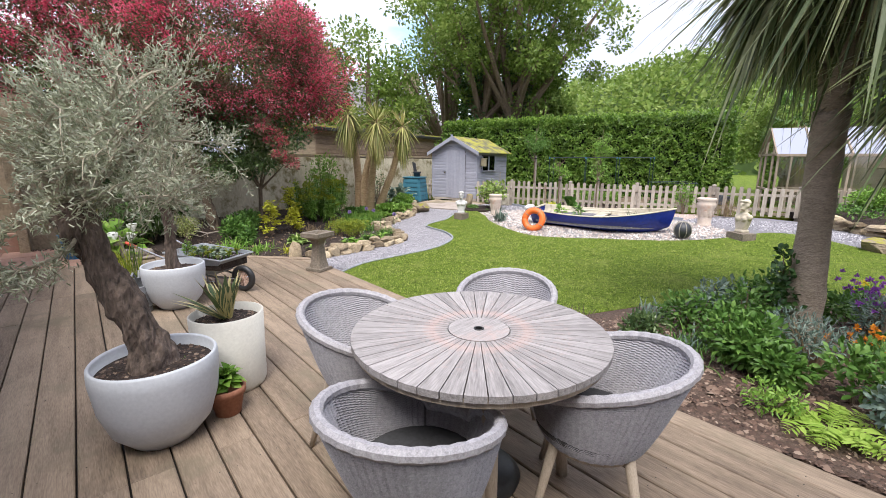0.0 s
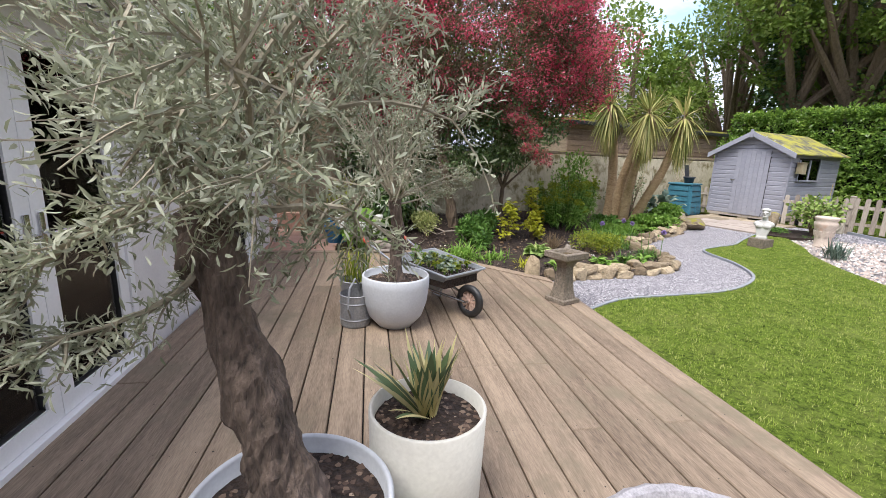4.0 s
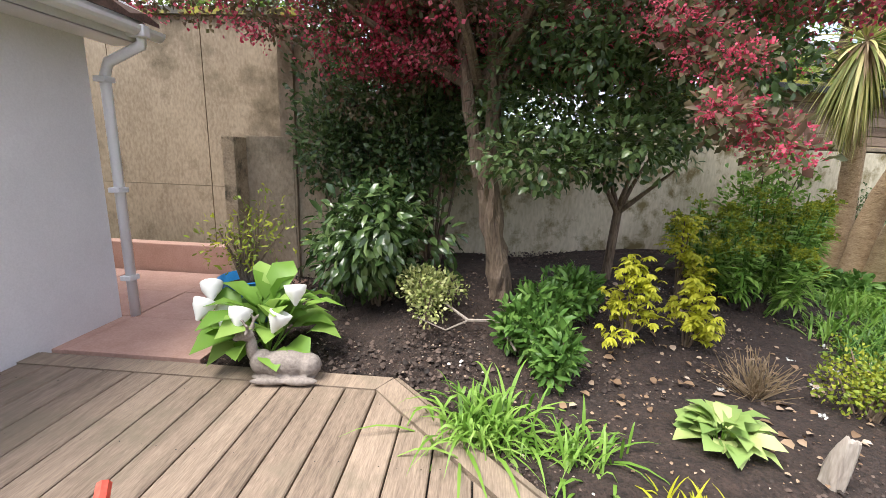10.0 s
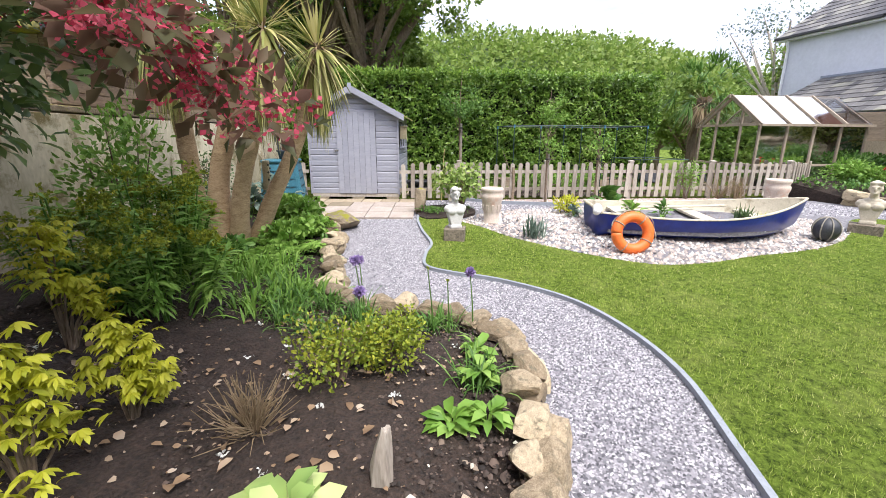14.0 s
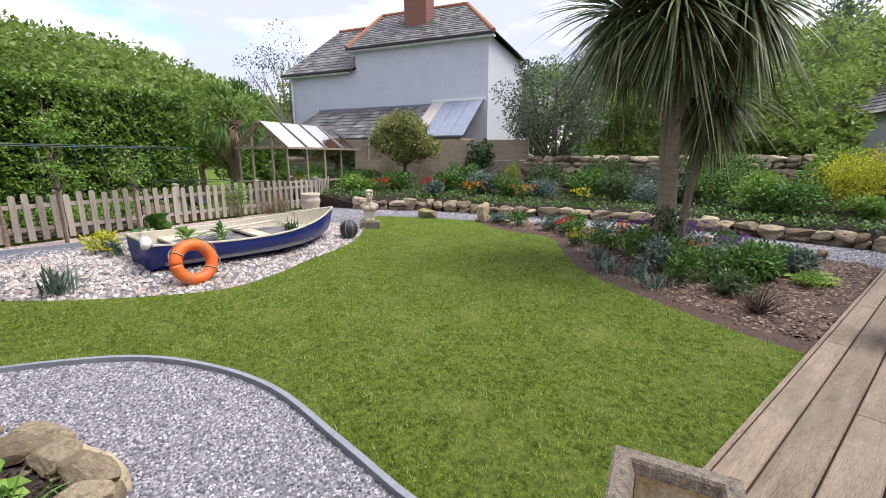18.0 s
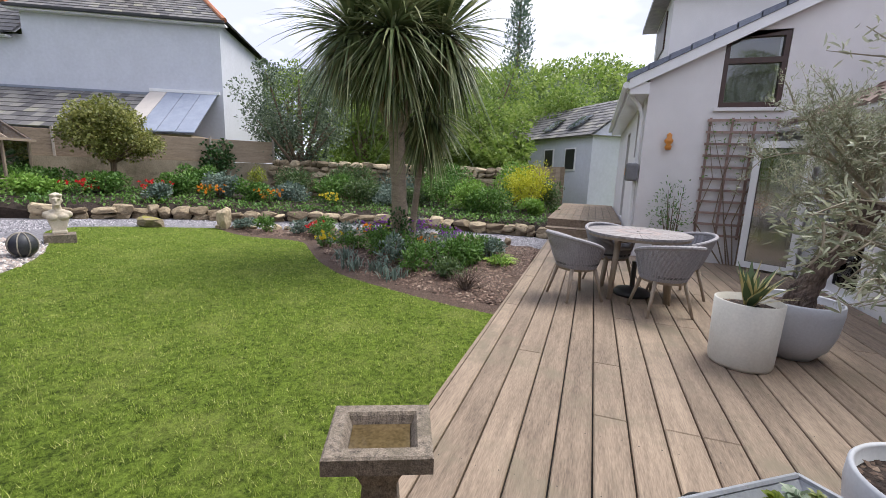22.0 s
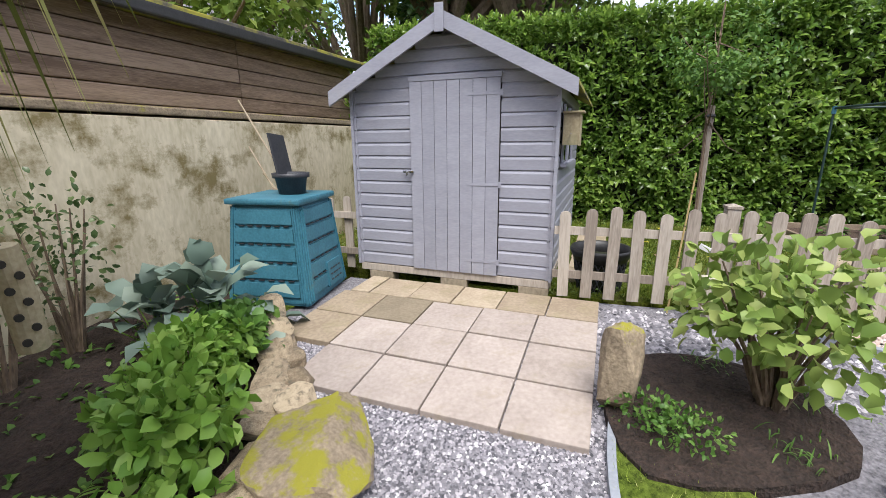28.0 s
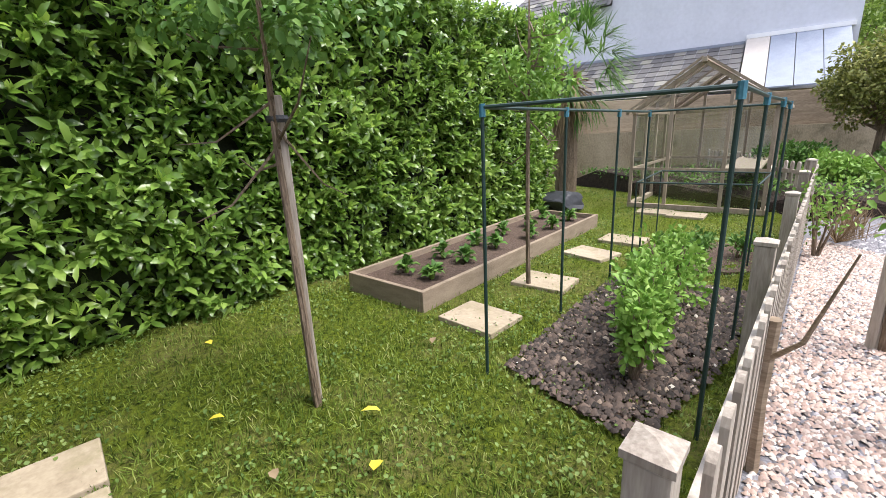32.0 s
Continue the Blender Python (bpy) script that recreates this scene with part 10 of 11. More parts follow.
def beam(x0, y0, z0, x1, y1, z1, t=0.045, label=""):
    bm = bmesh.new()
    a, b = Vector((x0, y0, z0)), Vector((x1, y1, z1))
    d_ = (b - a).normalized()
    u_ = d_.cross(Vector((0, 0, 1)) if abs(d_.z) < 0.9 else Vector((0, 1, 0))).normalized() * t / 2
    w_ = d_.cross(u_).normalized() * t / 2
    vs = [bm.verts.new(c + u_ * s + w_ * k) for c in (a, b) for s, k in ((-1, -1), (1, -1), (1, 1), (-1, 1))]
    for f in ((3, 2, 1, 0), (4, 5, 6, 7), (0, 1, 5, 4), (1, 2, 6, 5), (2, 3, 7, 6), (3, 0, 4, 7)):
        bm.faces.new([vs[i] for i in f])
    part("beam", bm, M["cedar"], gh)


for y in (0, -GD):
    for x in (0, 0.52, GW - 0.52, GW):
        zt = GE + (GP - GE) * (1 - abs(x - GW / 2) / (GW / 2))
        beam(x, y, 0, x, y, zt)
    beam(0, y, GE, GW / 2, y, GP, 0.06)
    beam(GW, y, GE, GW / 2, y, GP, 0.06)
    beam(0, y, 0.04, GW, y, 0.04, 0.07)
    beam(0, y, 0.62, GW, y, 0.62, 0.04)
    beam(0, y, GE, GW, y, GE, 0.045)
for x in (0, GW):
    for k in range(1, 4):
        beam(x, -GD * k / 4, 0, x, -GD * k / 4, GE)
    beam(x, 0, 0.62, x, -GD, 0.62, 0.04)
    beam(x, 0, 0.04, x, -GD, 0.04, 0.07)
    beam(x, 0.06, GE, x, -GD - 0.06, GE, 0.06)
beam(GW / 2, 0.1, GP + 0.02, GW / 2, -GD - 0.1, GP + 0.02, 0.06)
for y in (0, -GD):
    for x0, x1 in ((0.03, 0.49), (0.55, GW - 0.55), (GW - 0.49, GW - 0.03)):
        for z0, z1 in ((0.1, 0.59), (0.65, GE - 0.03)):
            part("pane", glass_quad((x0, y, z0), (x1, y, z0), (x1, y, z1), (x0, y, z1)), M["gh_glass"], gh)
for x in (0, GW):
    for k in range(4):
        for z0, z1 in ((0.1, 0.59), (0.65, GE - 0.04)):
            part("pane", glass_quad((x, -GD * (k + 1) / 4 + 0.03, z0), (x, -GD * k / 4 - 0.03, z0), (x, -GD * k / 4 - 0.03, z1), (x, -GD * (k + 1) / 4 + 0.03, z1)), M["gh_glass"], gh)
for s in (0, 1):
    for k in range(4):
        xa, xb = (-0.1, GW / 2 - 0.02) if s == 0 else (GW + 0.1, GW / 2 + 0.02)
        za = GE + 0.05 - 0.1 * (GP - GE) / (GW / 2)
        ya, yb = 0.06 - (GD + 0.12) * k / 4 - 0.02, 0.06 - (GD + 0.12) * (k + 1) / 4 + 0.02
        bm = glass_quad((xa, ya, za), (xb, ya, GP + 0.05), (xb, yb, GP + 0.05), (xa, yb, za))
        part("roof_panel", bm, M["gh_glass"] if k in (0, 2) else M["poly"], gh, "pale roof light" if k in (1, 3) else "")
        beam(xa, ya + 0.02, za + 0.02, xb, ya + 0.02, GP + 0.06, 0.03)
    beam(xa, 0.06, za, xa, -GD - 0.06, za, 0.05)
bench = part("bench", boxed(0.1, -GD + 0.1, 0.6, 0.55, -0.1, 0.64), M["cedar"], gh)
for ob in gh.children:
    if ob.name.startswith(("pane", "roof_panel")):
        ob.visible_shadow = False
hose = thing("folded_cover", "dark blue folded cover lying by the hedge", "cover", pose(15.2, 4.5, level(15.2, 4.5)))
part("folds", rough_rock("folds", (0.7, 0.5, 0.35), M["dark_pot"], 21, 2), None, hose)
# ---- far boundary and the neighbouring houses ----
fw = tagged(new("wall_far"), "grey block wall with timber panels on top", "wall", kind="structure")
fw.matrix_basis = pose(12.1, -5.3, 0, 0, 0, 52)
part("wall_body", boxed(0, 0.03, -0.3, 9.2, 0.2, 1.35), M["concrete"], fw)
brick_mesh = {}
for r in range(7):
    for k in range(20):
        x0 = k * 0.46 - (0.23 if r % 2 else 0)
        x0c, x1c = max(0, x0), min(x0 + 0.452, 9.2)
        key = ("far", round(x1c - x0c, 2))
        if key not in brick_mesh:
            brick_mesh[key] = finish(boxed(0, 0, 0, x1c - x0c, 0.034, 0.218, 0.004), "block", M["concrete"])
        part("block", brick_mesh[key], None, fw, m=pose(x0c, 0, -0.2 + r * 0.222))
for k in range(5):
    part("panel", boxed(0.02 + k * 1.84, 0.06, 1.36, 1.82 + k * 1.84, 0.12, 2.05, 0.01), M["cladding"], fw)
    part("post", boxed(-0.04 + k * 1.84, 0.04, 0.9, 0.018 + k * 1.84, 0.15, 2.12, 0.008), M["fence"], fw)
rub = tagged(new("wall_rubble"), "old rubble stone wall behind the planted bank", "wall", kind="structure")
rub.matrix_basis = pose(4.6, -8.6, 0.1, 0, 0, 23)
part("wall_body", boxed(0, 0, -0.3, 8.1, 0.4, 1.35), M["soil"], rub)
rr2 = random.Random(12)
for r in range(8):
    x = 0.0
    while x < 8.0:
        w = rr2.uniform(0.22, 0.45)
        part("stone", rr2.choice(rock_kinds), None, rub, m=pose(x + w / 2, 0.42, r * 0.17, rr2.uniform(-6, 6), rr2.uniform(-6, 6), rr2.choice((0, 180))) @ Matrix.Diagonal((w * 1.15, 0.3, 0.22, 1)))
        x += w

vh = thing("white_house", "white painted neighbouring house with slate roof and chimney", "house", pose(16.3, -7.45, 0, 0, 0, 28.1))
HLn, HD = 11.1, 6.5                                # length along local x, depth behind (local -y)
MAINL, E1, E2, RZ = 6.9, 6.7, 5.75, 9.1
part("wall_main", boxed(0, -HD, -1, MAINL, 0, E1), M["whitewash"], vh)
part("wall_lower", boxed(MAINL + 0.003, -HD, -1, HLn, -0.02, E2), M["whitewash"], vh)
M["hip_tile"] = surface("orange_clay_tile", (0.28, 0.1, 0.05), (0.45, 0.19, 0.1), rough=0.85, piece=0.2)
M["house_brick"] = surface("red_brick", (0.16, 0.07, 0.05), (0.3, 0.14, 0.1), scale=14, rough=0.9, bump=0.4)


def slates(parent, p00, p10, p01, p11, rows, mat, name="slating"):
    """Overlapping slate courses between an eave and a ridge line."""
    a0, a1, b0, b1 = (Vector(v) for v in (p00, p10, p01, p11))
    nrm = (a1 - a0).cross(b0 - a0).normalized()
    if nrm.z < 0:
        nrm = -nrm
    bm = bmesh.new()
    for i in range(rows):
        f0, f1 = i / rows, (i + 1.25) / rows
        l0, l1 = a0.lerp(b0, f0), a1.lerp(b1, f0)
        u0, u1 = a0.lerp(b0, min(f1, 1)), a1.lerp(b1, min(f1, 1))
        n_ = max(2, int((l1 - l0).length / 0.32))
        gap = 0.004 / max((l1 - l0).length, 0.1)
        for k in range(n_):
            s0, s1 = k / n_ + gap, (k + 1) / n_ - gap
            lift = 0.03 + 0.008 * rr2.random()
            q = [bm.verts.new(v) for v in (l0.lerp(l1, s0) + nrm * lift, l0.lerp(l1, s1) + nrm * lift, u0.lerp(u1, s1) + nrm * 0.008, u0.lerp(u1, s0) + nrm * 0.008)]
            e = [bm.verts.new(v) for v in (l0.lerp(l1, s0), l0.lerp(l1, s1))]
            bm.faces.new(q)
            bm.faces.new((e[0], e[1], q[1], q[0]))
    me = bpy.data.meshes.new(name)
    bm.to_mesh(me)
    bm.free()
    me.materials.append(mat)
    tagged(part(name, me, None, parent), kind="stuff")


ov = 0.3
slates(vh, (-ov, ov, E1), (MAINL + ov, ov, E1), (2.2, -HD / 2, RZ), (MAINL + ov, -HD / 2, RZ), 16, M["slating"])
slates(vh, (-ov, -HD - ov, E1), (-ov, ov, E1), (2.2, -HD / 2, RZ), (2.2, -HD / 2, RZ - 0.01), 14, M["slating"])
slates(vh, (MAINL + 0.1, ov, E2), (HLn + ov, ov, E2), (MAINL + 0.1, -HD / 2, RZ - 0.5), (HLn - 1.0, -HD / 2, RZ - 0.5), 15, M["slating"])
bm = bmesh.new()
pts_ = [(-ov, ov, E1), (MAINL + ov, ov, E1), (MAINL + ov, -HD / 2, RZ), (2.2, -HD / 2, RZ), (-ov, -HD - ov, E1), (MAINL + ov, -HD - ov, E1)]
vv = [bm.verts.new((x, y, z - 0.02)) for x, y, z in pts_]
for f in ((0, 1, 2, 3), (0, 3, 4), (4, 3, 2, 5)):
    bm.faces.new([vv[i] for i in f])
part("roof_main", bm, M["slate"], vh)
bm = bmesh.new()
pts_ = [(MAINL, ov, E2), (HLn + ov, ov, E2), (HLn - 1.0, -HD / 2, RZ - 0.5), (MAINL, -HD / 2, RZ - 0.5), (MAINL, -HD - ov, E2), (HLn + ov, -HD - ov, E2)]
vv = [bm.verts.new((x, y, z - 0.02)) for x, y, z in pts_]
for f in ((0, 1, 2, 3), (1, 5, 2), (4, 3, 2, 5)):
    bm.faces.new([vv[i] for i in f])
part("roof_lower", bm, M["slate"], vh)
for a_, b_ in (((-ov, ov, E1), (2.2, -HD / 2, RZ)), ((2.2, -HD / 2, RZ), (MAINL + ov, -HD / 2, RZ)), ((MAINL, -HD / 2, RZ - 0.5), (HLn - 1.0, -HD / 2, RZ - 0.5)), ((MAINL + ov, ov, E1), (MAINL + ov, -HD / 2, RZ))):
    bm = bmesh.new()
    tube(bm, [(a_[0], a_[1], a_[2] + 0.04), (b_[0], b_[1], b_[2] + 0.04)], 0.09, 8)
    part("ridge_tile", bm, M["hip_tile"], vh, "orange clay ridge tiles")
chim = part("chimney", boxed(3.6, -2.2, E1 + 0.8, 4.8, -1.3, RZ + 1.2), M["house_brick"], vh, "red brick chimney")
part("chimney_cap", boxed(3.53, -2.27, RZ + 1.2, 4.87, -1.23, RZ + 1.35), M["house_brick"], chim)
for x0_, x1_, z_ in ((-ov, MAINL + ov, E1), (MAINL + 0.35, HLn + ov, E2)):
    part("gutter", boxed(x0_, ov, z_ - 0.1, x1_, ov + 0.1, z_, 0.02), M["black_metal"], vh)
    part("eave", boxed(x0_, 0.003, z_ - 0.16, x1_, ov - 0.005, z_ - 0.1), M["white"], vh)
bm = bmesh.new()
tube(bm, [(HLn - 0.15, 0.2, E2 - 0.1), (HLn - 0.15, 0.06, E2 - 0.5), (HLn - 0.15, 0.06, 0)], 0.05, 8)
part("drain_pipe", bm, M["white"], vh)
# lean-to in front of the facade
lean = part("lean_to", boxed(0.4, 0.02, -0.5, HLn - 1.5, 2.3, 2.25), M["cladding"], vh, "lean-to clad in brown boards")
slates(vh, (2.7, 2.6, 2.3), (HLn - 1.2, 2.6, 2.3), (2.7, 0.02, 3.85), (HLn - 1.9, 0.02, 3.85), 9, M["slating"], "lean_to_slating")
M["corrugated"] = surface("blue_grey_sheet_roof", (0.2, 0.23, 0.3), (0.31, 0.34, 0.42), scale=3, rough=0.5)
M["pale_sheet"] = surface("pale_sheet_roof", (0.42, 0.38, 0.35), (0.55, 0.5, 0.46), scale=3, rough=0.6)
for k in range(4):
    x0_ = 0.2 + k * 0.62
    bm = bmesh.new()
    f = [bm.verts.new(v) for v in ((x0_, 2.6, 2.3), (x0_ + 0.6, 2.6, 2.3), (x0_ + 0.6, 0.02, 3.98), (x0_, 0.02, 3.98), (x0_, 2.6, 2.34), (x0_ + 0.6, 2.6, 2.34), (x0_ + 0.6, 0.02, 4.02), (x0_, 0.02, 4.02))]
    for q_ in ((3, 2, 1, 0), (4, 5, 6, 7), (0, 1, 5, 4), (1, 2, 6, 5), (2, 3, 7, 6), (3, 0, 4, 7)):
        bm.faces.new([f[i] for i in q_])
    part("roof_sheet", bm, M["pale_sheet"] if k == 3 else M["corrugated"], vh)
part("flashing", boxed(0.1, -0.01, 3.98, 2.68, 0.1, 4.1), M["white"], vh)
part("flashing", boxed(2.7, -0.01, 3.84, HLn - 1.85, 0.08, 3.93), M["lead"], vh)
hw = part("window", boxed(HLn - 1.1, -0.03, 2.3, HLn - 0.4, 0.0, 3.2), M["white"], vh)
part("pane", boxed(HLn - 1.02, 0.002, 2.38, HLn - 0.48, 0.012, 3.12), M["pane"], hw)

# outbuilding beyond the upper deck
ob_ = thing("outbuilding", "long white outbuilding with a slate roof and rooflights", "building", pose(2.0, -10.4, 0.3, 0, 0, -51.3))
part("wall", boxed(0, -4.2, -0.6, 7.5, 0, 2.55), M["whitewash"], ob_)
slates(ob_, (-0.2, 0.25, 2.5), (7.7, 0.25, 2.5), (-0.2, -2.1, 4.1), (7.7, -2.1, 4.1), 11, M["slating"])
part("roof", prism([(-0.2, -0.02)] * 0 + [(-0.2, -4.4), (7.7, -4.4), (7.7, 0.2), (-0.2, 0.2)], 2.5, 2.52), M["slate"], ob_)
bm = bmesh.new()
vv = [bm.verts.new(v) for v in ((0, 0, 2.5), (0, -4.2, 2.5), (0, -2.1, 4.05), (7.5, 0, 2.5), (7.5, -4.2, 2.5), (7.5, -2.1, 4.05))]
for f in ((0, 1, 2), (3, 5, 4), (0, 2, 5, 3), (1, 4, 5, 2)):
    bm.faces.new([vv[i] for i in f])
part("gable", bm, M["whitewash"], ob_)
for x0_ in (1.2, 3.0):
    part("rooflight", boxed(x0_, -1.5, 0, x0_ + 0.7, -0.6, 0.05), M["poly"], ob_, m=pose(0, 0, 2.72, 0, 0, 0) @ pose(0, 0, 0, -34, 0, 0) @ pose(0, 0.4, 0.05))
for x0_ in (0.9, 2.4, 4.4):
    w_ = part("window", boxed(x0_, 0.003, 1.2, x0_ + 0.7, 0.04, 2.1), M["white"], ob_)
    part("pane", boxed(x0_ + 0.06, 0.041, 1.26, x0_ + 0.64, 0.05, 2.04), M["black_metal"], w_)
tf = thing("timber_fence", "brown close-boarded timber fence beyond the bank", "fence", pose(2.8, -8.9, 0.25, 0, 0, -12))
for k in range(12):
    part("board", boxed(k * 0.155, 0, 0, k * 0.155 + 0.15, 0.02, 1.35), M["cladding"], tf)
for z in (0.3, 1.1):
    part("rail", boxed(0, -0.05, z, 1.86, -0.001, z + 0.08), M["cladding"], tf)
cottage = thing("far_cottage", "grey slate-roofed house beyond the boundary wall", "house", pose(13.0, 24.0, 0, 0, 0, 10))
part("wall", boxed(0, 0, -1, 9, 6, 4.2), M["blockwork"], cottage)
slates(cottage, (-0.3, -0.3, 4.1), (9.3, -0.3, 4.1), (-0.3, 3, 6.9), (9.3, 3, 6.9), 12, M["slating"])
part("chimney", boxed(8.1, 2.4, 6.0, 8.9, 3.4, 8.2), M["rock"], cottage)

# ---- far bank planting ----
def rnd(a, b):
    return float(rng.uniform(a, b))


crown_tree("clipped_tree", "rounded clipped evergreen on short stems", 13.2, -0.9, 2.5, 1.15, 0.07, 11000, 0.075, L["clipped"], 60, 0.3, 0.32, squash=0.95, lobe=(0.2, 0.34), full=True)
crown_tree("bay_tree", "broad grey-green evergreen tree by the wall", 11.5, -6.0, 5.3, 2.2, 0.15, 14000, 0.1, L["bay"], 60, 0.2, 0.12)
bush("wall_ivy", "ivy hanging over the grey block wall", "climber", 13.0, -3.75, 0.75, 1.75, 1300, 0.1, 0.09, L["ivy"], z=0.3, stems=4, lobes=14)
bush("golden_forsythia", "bright yellow-leaved shrub on the bank", "shrub", 3.7, -5.7, 0.85, 1.35, 3000, 0.07, 0.035, L["lime"], z=0.3, stems=8, lobes=16)
bank_list = [(4.4, -4.4, 0.7, 0.75, "mid"), (5.0, -4.9, 0.8, 0.9, "fresh"), (3.3, -4.6, 0.4, 0.5, "fresh"), (5.9, -5.2, 0.8, 1.0, "mid"), (6.8, -5.0, 0.6, 0.6, "dark"), (7.4, -4.6, 0.6, 0.55, "grey"), (8.2, -4.4, 0.7, 0.8, "dark"), (9.0, -4.2, 0.7, 0.9, "mid"), (9.9, -3.4, 0.6, 0.6, "grey"),
             (10.6, -2.8, 0.6, 0.6, "mid"), (11.2, -2.2, 0.6, 0.7, "grey"), (11.8, -1.4, 0.6, 0.6, "mid"), (12.2, -2.4, 0.6, 0.8, "mid"), (12.6, -0.2, 0.6, 0.55, "mid"), (12.9, 0.9, 0.6, 0.5, "fresh"), (13.9, 0.3, 0.7, 0.6, "mid"), (2.95, -6.3, 0.6, 1.0, "dark"), (10.6, -4.6, 0.8, 1.0, "dark"), (9.3, -5.6, 1.0, 1.2, "dark"), (7.8, -6.4, 1.0, 1.0, "grey"), (6.4, -6.8, 1.1, 1.4, "mid"), (11.3, -0.6, 0.35, 0.4, "grey"), (4.2, -6.9, 0.9, 1.5, "fresh")]
for x, y, r, h, m_ in bank_list:
    bush("bank_shrub", "mixed green shrub on the raised bank", "shrub", x, y, r, h, int(2600 * r), 0.085, 0.04, L[m_], z=level(x, y) + 0.28, stems=5, lobes=10, group="shrubs on the bank")
pts = scatter(bank_line, 4200)
at = np.stack([pts[:, 0], pts[:, 1], levels(pts) + 0.3], 1)
at = np.repeat(at, 6, 0) + rng.normal(0, 0.09, (len(at) * 6, 3)) * np.array([1, 1, 0.5])
gc = part("bank_ground_cover", leaves("bank_ground_cover", at, directions(len(at), 0.5), np.tile(UP, (len(at), 1)), 0.085, 0.045, L["mid"]), None)
tagged(gc, "low green ground cover over the raised bank", "plants", kind="stuff")
for x, y, m_ in ((11.9, -0.9, "red_fl"), (11.0, -1.7, "orange_fl"), (12.4, 0.4, "red_fl"), (10.0, -2.7, "orange_fl"), (8.6, -3.5, "yellow_fl")):
    ob = bush("bank_flowers", "red and orange flowers on the bank", "flower", x, y, 0.3, 0.4, 260, 0.05, 0.03, L["mid"], z=level(x, y) + 0.28, stems=4, lobes=6, group="flowers on the bank")
    flower_heads(ob, np.stack([rng.normal(0, 0.16, 26), rng.normal(0, 0.16, 26), rng.uniform(0.2, 0.42, 26)], 1), 0.05, L[m_], 12, "blossom")
cone = bush("golden_conifer", "small golden conifer by the wall", "shrub", 11.3, -3.6, 0.35, 0.85, 1100, 0.06, 0.02, L["euphorbia"], z=0.4, stems=3, lobes=8)

bush("boundary_laurel", "dark laurel filling the corner behind the wall", "shrub", -0.3, 11.35, 0.9, 3.4, 3200, 0.12, 0.05, L["dark"], z=0.0, stems=6, lobes=22)
bush("boundary_laurel", "tall dark laurel showing over the boundary wall", "shrub", 0.75, 11.3, 1.15, 3.3, 4200, 0.12, 0.05, L["dark"], z=0.0, stems=8, lobes=24)
# fan palm beside the hedge end
fp = thing("fan_palm", "fan palm with a shaggy brown trunk", "palm tree", pose(16.7, 3.0, 0.15))
bm = bmesh.new()
tube(bm, [(0, 0, -0.2), (0, 0.05, 1.2), (0.0, 0.0, 2.4)], [0.2, 0.22, 0.2], 10, 0.4)
part("trunk", bm, M["bark"], fp)
at, way = [], []
for k in range(52):
    d = directions(1, 0.25)[0]
    tip = np.array([0, 0, 2.55]) + d * 0.8
    for j in range(18):
        at.append(tip)
        way.append(d + rng.normal(0, 0.45, 3))
part("fronds", blades("fronds", np.array(at), np.array(way), 0.56, 0.04, L["mid"], 0.3, 3), None, fp)
n = 320
part("dead_fronds", blades("dead_fronds", np.tile(np.array([0, 0, 2.2]), (n, 1)), directions(n, -1.0), 0.8, 0.05, L["straw"], 0.4, 3), None, fp, "hanging dead fronds")

# ---- trees beyond the garden ----
crown_tree("sycamore", "tall sycamore with an ivy-clad trunk behind the hedge", 15.6, 13.2, 13.0, 6.1, 0.36, 23000, 0.17, L["tree_light"], 150, 0.0, 0.24, lobe=(0.055, 0.14))
for x, y in ((15.6, 13.2), (14.2, 14.6)):
    iv = thing("ivy_column", "ivy thickly covering a tree trunk", "climber", pose(x, y, 0))
    n = 2600
    a = rng.uniform(0, 2 * math.pi, n)
    r_ = rng.uniform(0.36, 0.62, n)
    p = np.stack([np.cos(a) * r_, np.sin(a) * r_, rng.uniform(0, 7.0, n)], 1)
    o = np.stack([np.cos(a), np.sin(a), np.zeros(n)], 1)
    part("foliage", leaves("foliage", p, o + rng.normal(0, 0.5, p.shape) - UP * 0.4, o + UP * 0.4, 0.16, 0.13, L["ivy"], False), None, iv)
crown_tree("sycamore", "second tall tree with fresh green crown", 14.2, 14.6, 12.0, 5.2, 0.3, 17000, 0.17, L["tree_light"], 120, 0.0, 0.28, lobe=(0.06, 0.15), lean=(0.8, -0.6))
woods = [(17.6, 13.6, 7, 2.4, "tree_light"), (20.5, 8.6, 3.8, 2.2, "tree"), (18.5, 16.5, 10, 3.2, "tree"), (17.0, 19.5, 12, 4.5, "tree"), (10.5, 17.5, 8, 3.2, "tree_light"), (6.5, 20, 9, 4, "tree"), (1.5, 19, 8, 4, "tree"), (-4, 17, 8, 4, "tree"), (25, 5, 4.8, 2.8, "tree_light"), (27.5, 9.5, 5.4, 3.2, "tree"), (23, 1.8, 4.2, 2.2, "tree_light"), (29, 2, 5.2, 3.0, "tree"), (33, 6, 6.0, 3.6, "tree_light"),
         (6.5, -11.5, 4.5, 2.4, "tree_light"), (8.5, -13.5, 6.0, 3.0, "tree"), (11.5, -10.5, 5.0, 2.6, "tree_light"), (5.2, -9.9, 3.0, 1.5, "tree_light"), (13.5, -14.5, 8, 3.8, "tree"), (4.0, -17, 6.5, 3.4, "tree_light"), (9.0, -20, 9, 4, "tree_light"), (0.5, -22, 7, 4, "tree"), (15, -22, 10, 5, "tree"), (20, -16, 8, 4, "tree_light"), (28, -14, 9, 4, "tree"), (32, -6, 8, 4, "tree_light")]
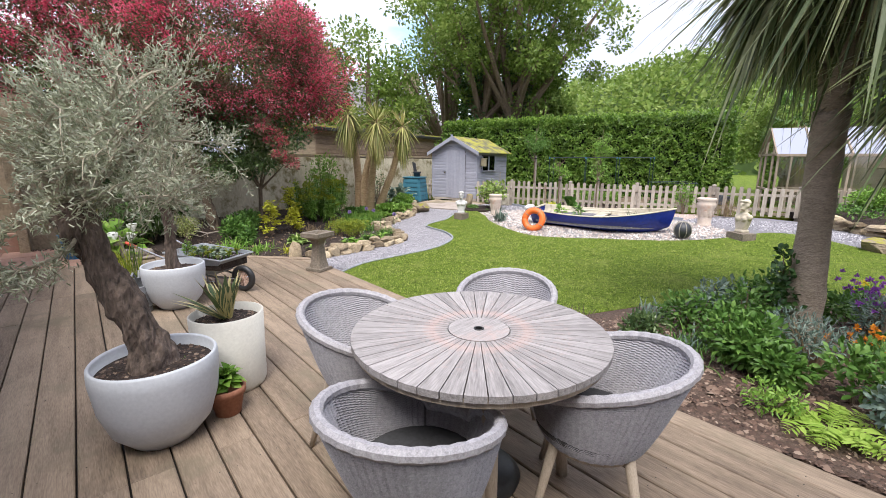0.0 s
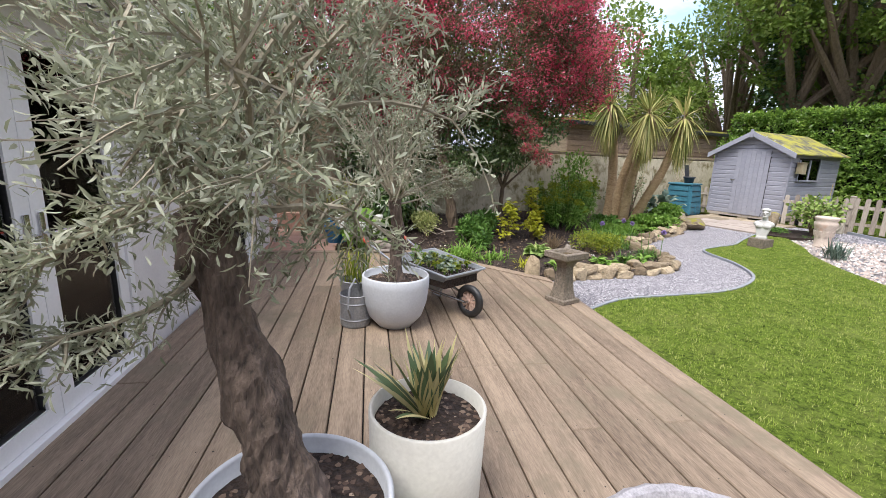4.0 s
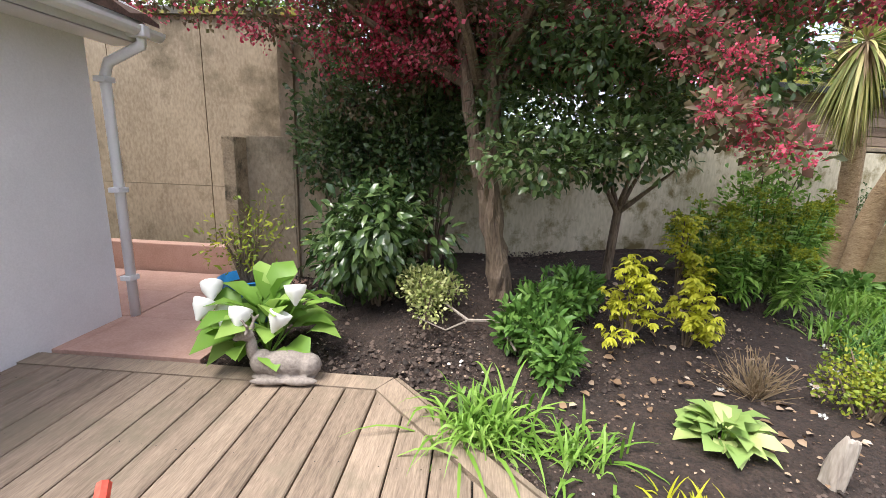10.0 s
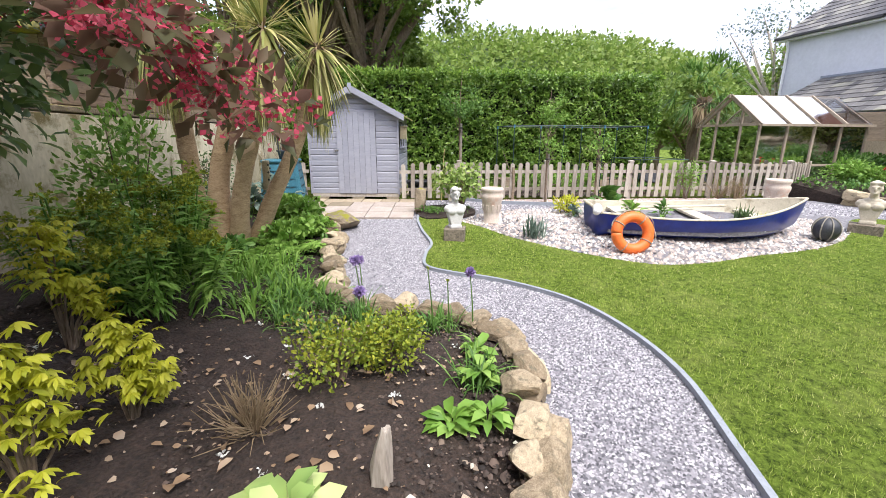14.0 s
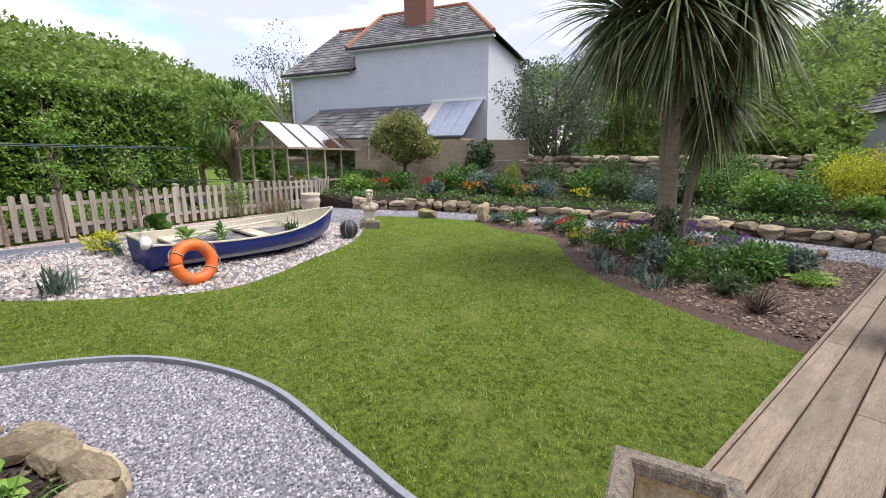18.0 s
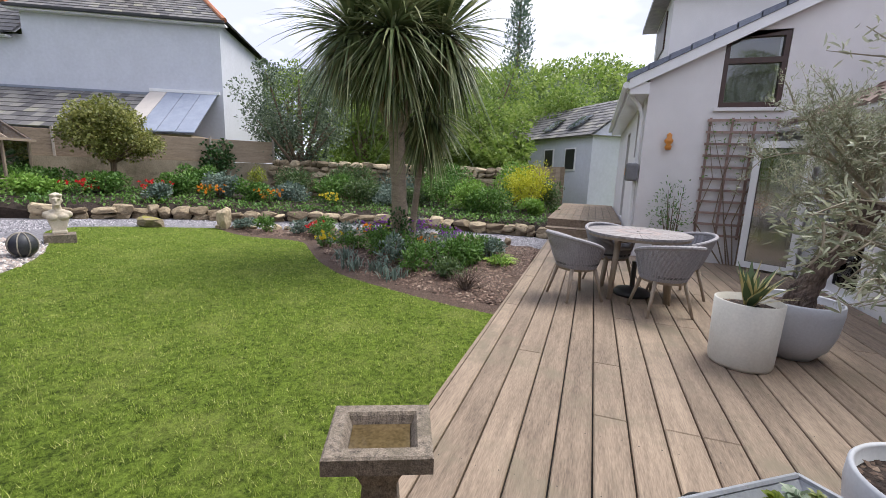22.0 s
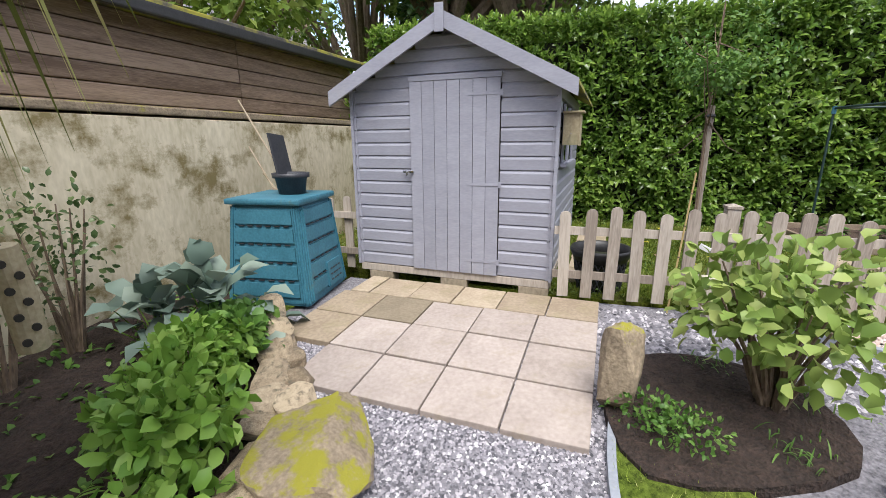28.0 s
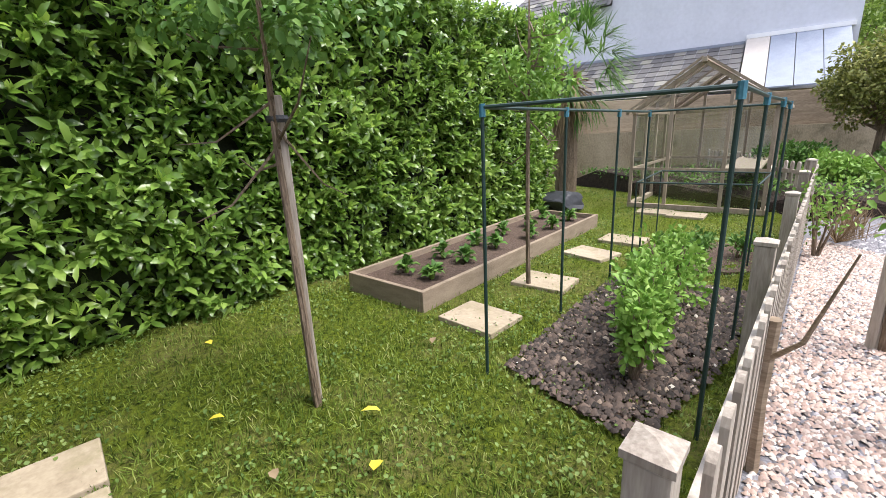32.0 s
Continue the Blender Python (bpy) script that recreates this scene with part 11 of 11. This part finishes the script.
for x, y, h, r, m_ in woods:
    crown_tree("woodland_tree", "leafy green tree beyond the garden", x, y, h, r, 0.03 * h, 7000, 0.17 + 0.005 * h, L[m_], 46, -0.2, 0.18, group="trees beyond the garden")
bush("wall_shrub", "mixed shrubs filling the gap behind the shed", "shrub", 11.5, 13.6, 1.2, 2.4, 3000, 0.11, 0.05, L["laurel"], z=0.1, stems=5, lobes=14)
pop = thing("poplar", "tall narrow poplar far beyond the outbuilding", "tree", pose(8.6, -30, 0))
bm = bmesh.new()
tube(bm, [(0, 0, -0.5), (0, 0, 8), (0, 0, 16)], [0.3, 0.2, 0.04], 8)
part("trunk", bm, M["bark"], pop)
cs = [(rnd(-1.2, 1.2) * (1 - k / 50), rnd(-1.2, 1.2) * (1 - k / 50), 3 + k * 0.32) for k in range(42)]
p, o = clump_points(cs, [(0.75, 0.75, 0.9)] * 42, 110, 0.2)
part("crown", leaves("crown", p, o + UP, o + rng.normal(0, 0.4, p.shape), 0.26, 0.16, L["grey"], False), None, pop)
crown_tree("thin_tree", "thin grey tree just coming into leaf", 31, -4, 10, 3.6, 0.22, 1500, 0.16, L["grey"], 34, 0.0, 0.3, M["fence"])


# ---- wooded hills ----
def hill(name, label, cx, cy, rx, ry, h, seed, count, mat):
    ob = tagged(new(name), label, "hill", kind="structure")
    bm = bmesh.new()
    n_, m_ = 44, 16
    rings = []
    for j in range(m_ + 1):
        f = j / m_
        ring = []
        for i in range(n_):
            a_ = 2 * math.pi * i / n_
            x, y = math.cos(a_) * rx * (1 - f), math.sin(a_) * ry * (1 - f)
            z = h * (1 - (1 - f) ** 2) * (0.97 + 0.14 * noise.noise(Vector((x * 0.03 + seed, y * 0.03, 0)))) - 0.6
            ring.append(bm.verts.new((cx + x, cy + y, z)))
        rings.append(ring)
    for a_, b_ in zip(rings, rings[1:]):
        for i in range(n_):
            k = (i + 1) % n_
            bm.faces.new((a_[i], a_[k], b_[k], b_[i]))
    part("slope", bm, L["tree"], ob)
    f = rng.random(count) ** 0.5
    a_ = rng.uniform(0, 2 * math.pi, count)
    x, y = np.cos(a_) * rx * f, np.sin(a_) * ry * f
    hz = np.array([0.97 + 0.14 * noise.noise(Vector((xx * 0.03 + seed, yy * 0.03, 0))) for xx, yy in zip(x, y)])
    z = h * (1 - f ** 2) * hz - 0.6
    tree_c = np.stack([x + cx, y + cy, z + rng.uniform(0.2, 4.2, count)], 1)
    per = 22
    d = directions(count * per)
    s = np.repeat(rng.uniform(1.5, 3.9, count), per)[:, None]
    p = np.repeat(tree_c, per, 0) + d * s * np.array([1, 1, 0.85])
    part("woods", leaves("woods", p, d + rng.normal(0, 0.5, d.shape), d + UP, 1.3, 0.9, mat, False), None, ob)


hill("hill_east", "wooded green hill beyond the hedge", 150, 40, 72, 115, 28.5, 1.0, 4200, L["tree_light"])
hill("hill_south", "wooded green hill beyond the outbuilding", 20, -150, 90, 60, 34, 4.0, 2000, L["tree_light"])
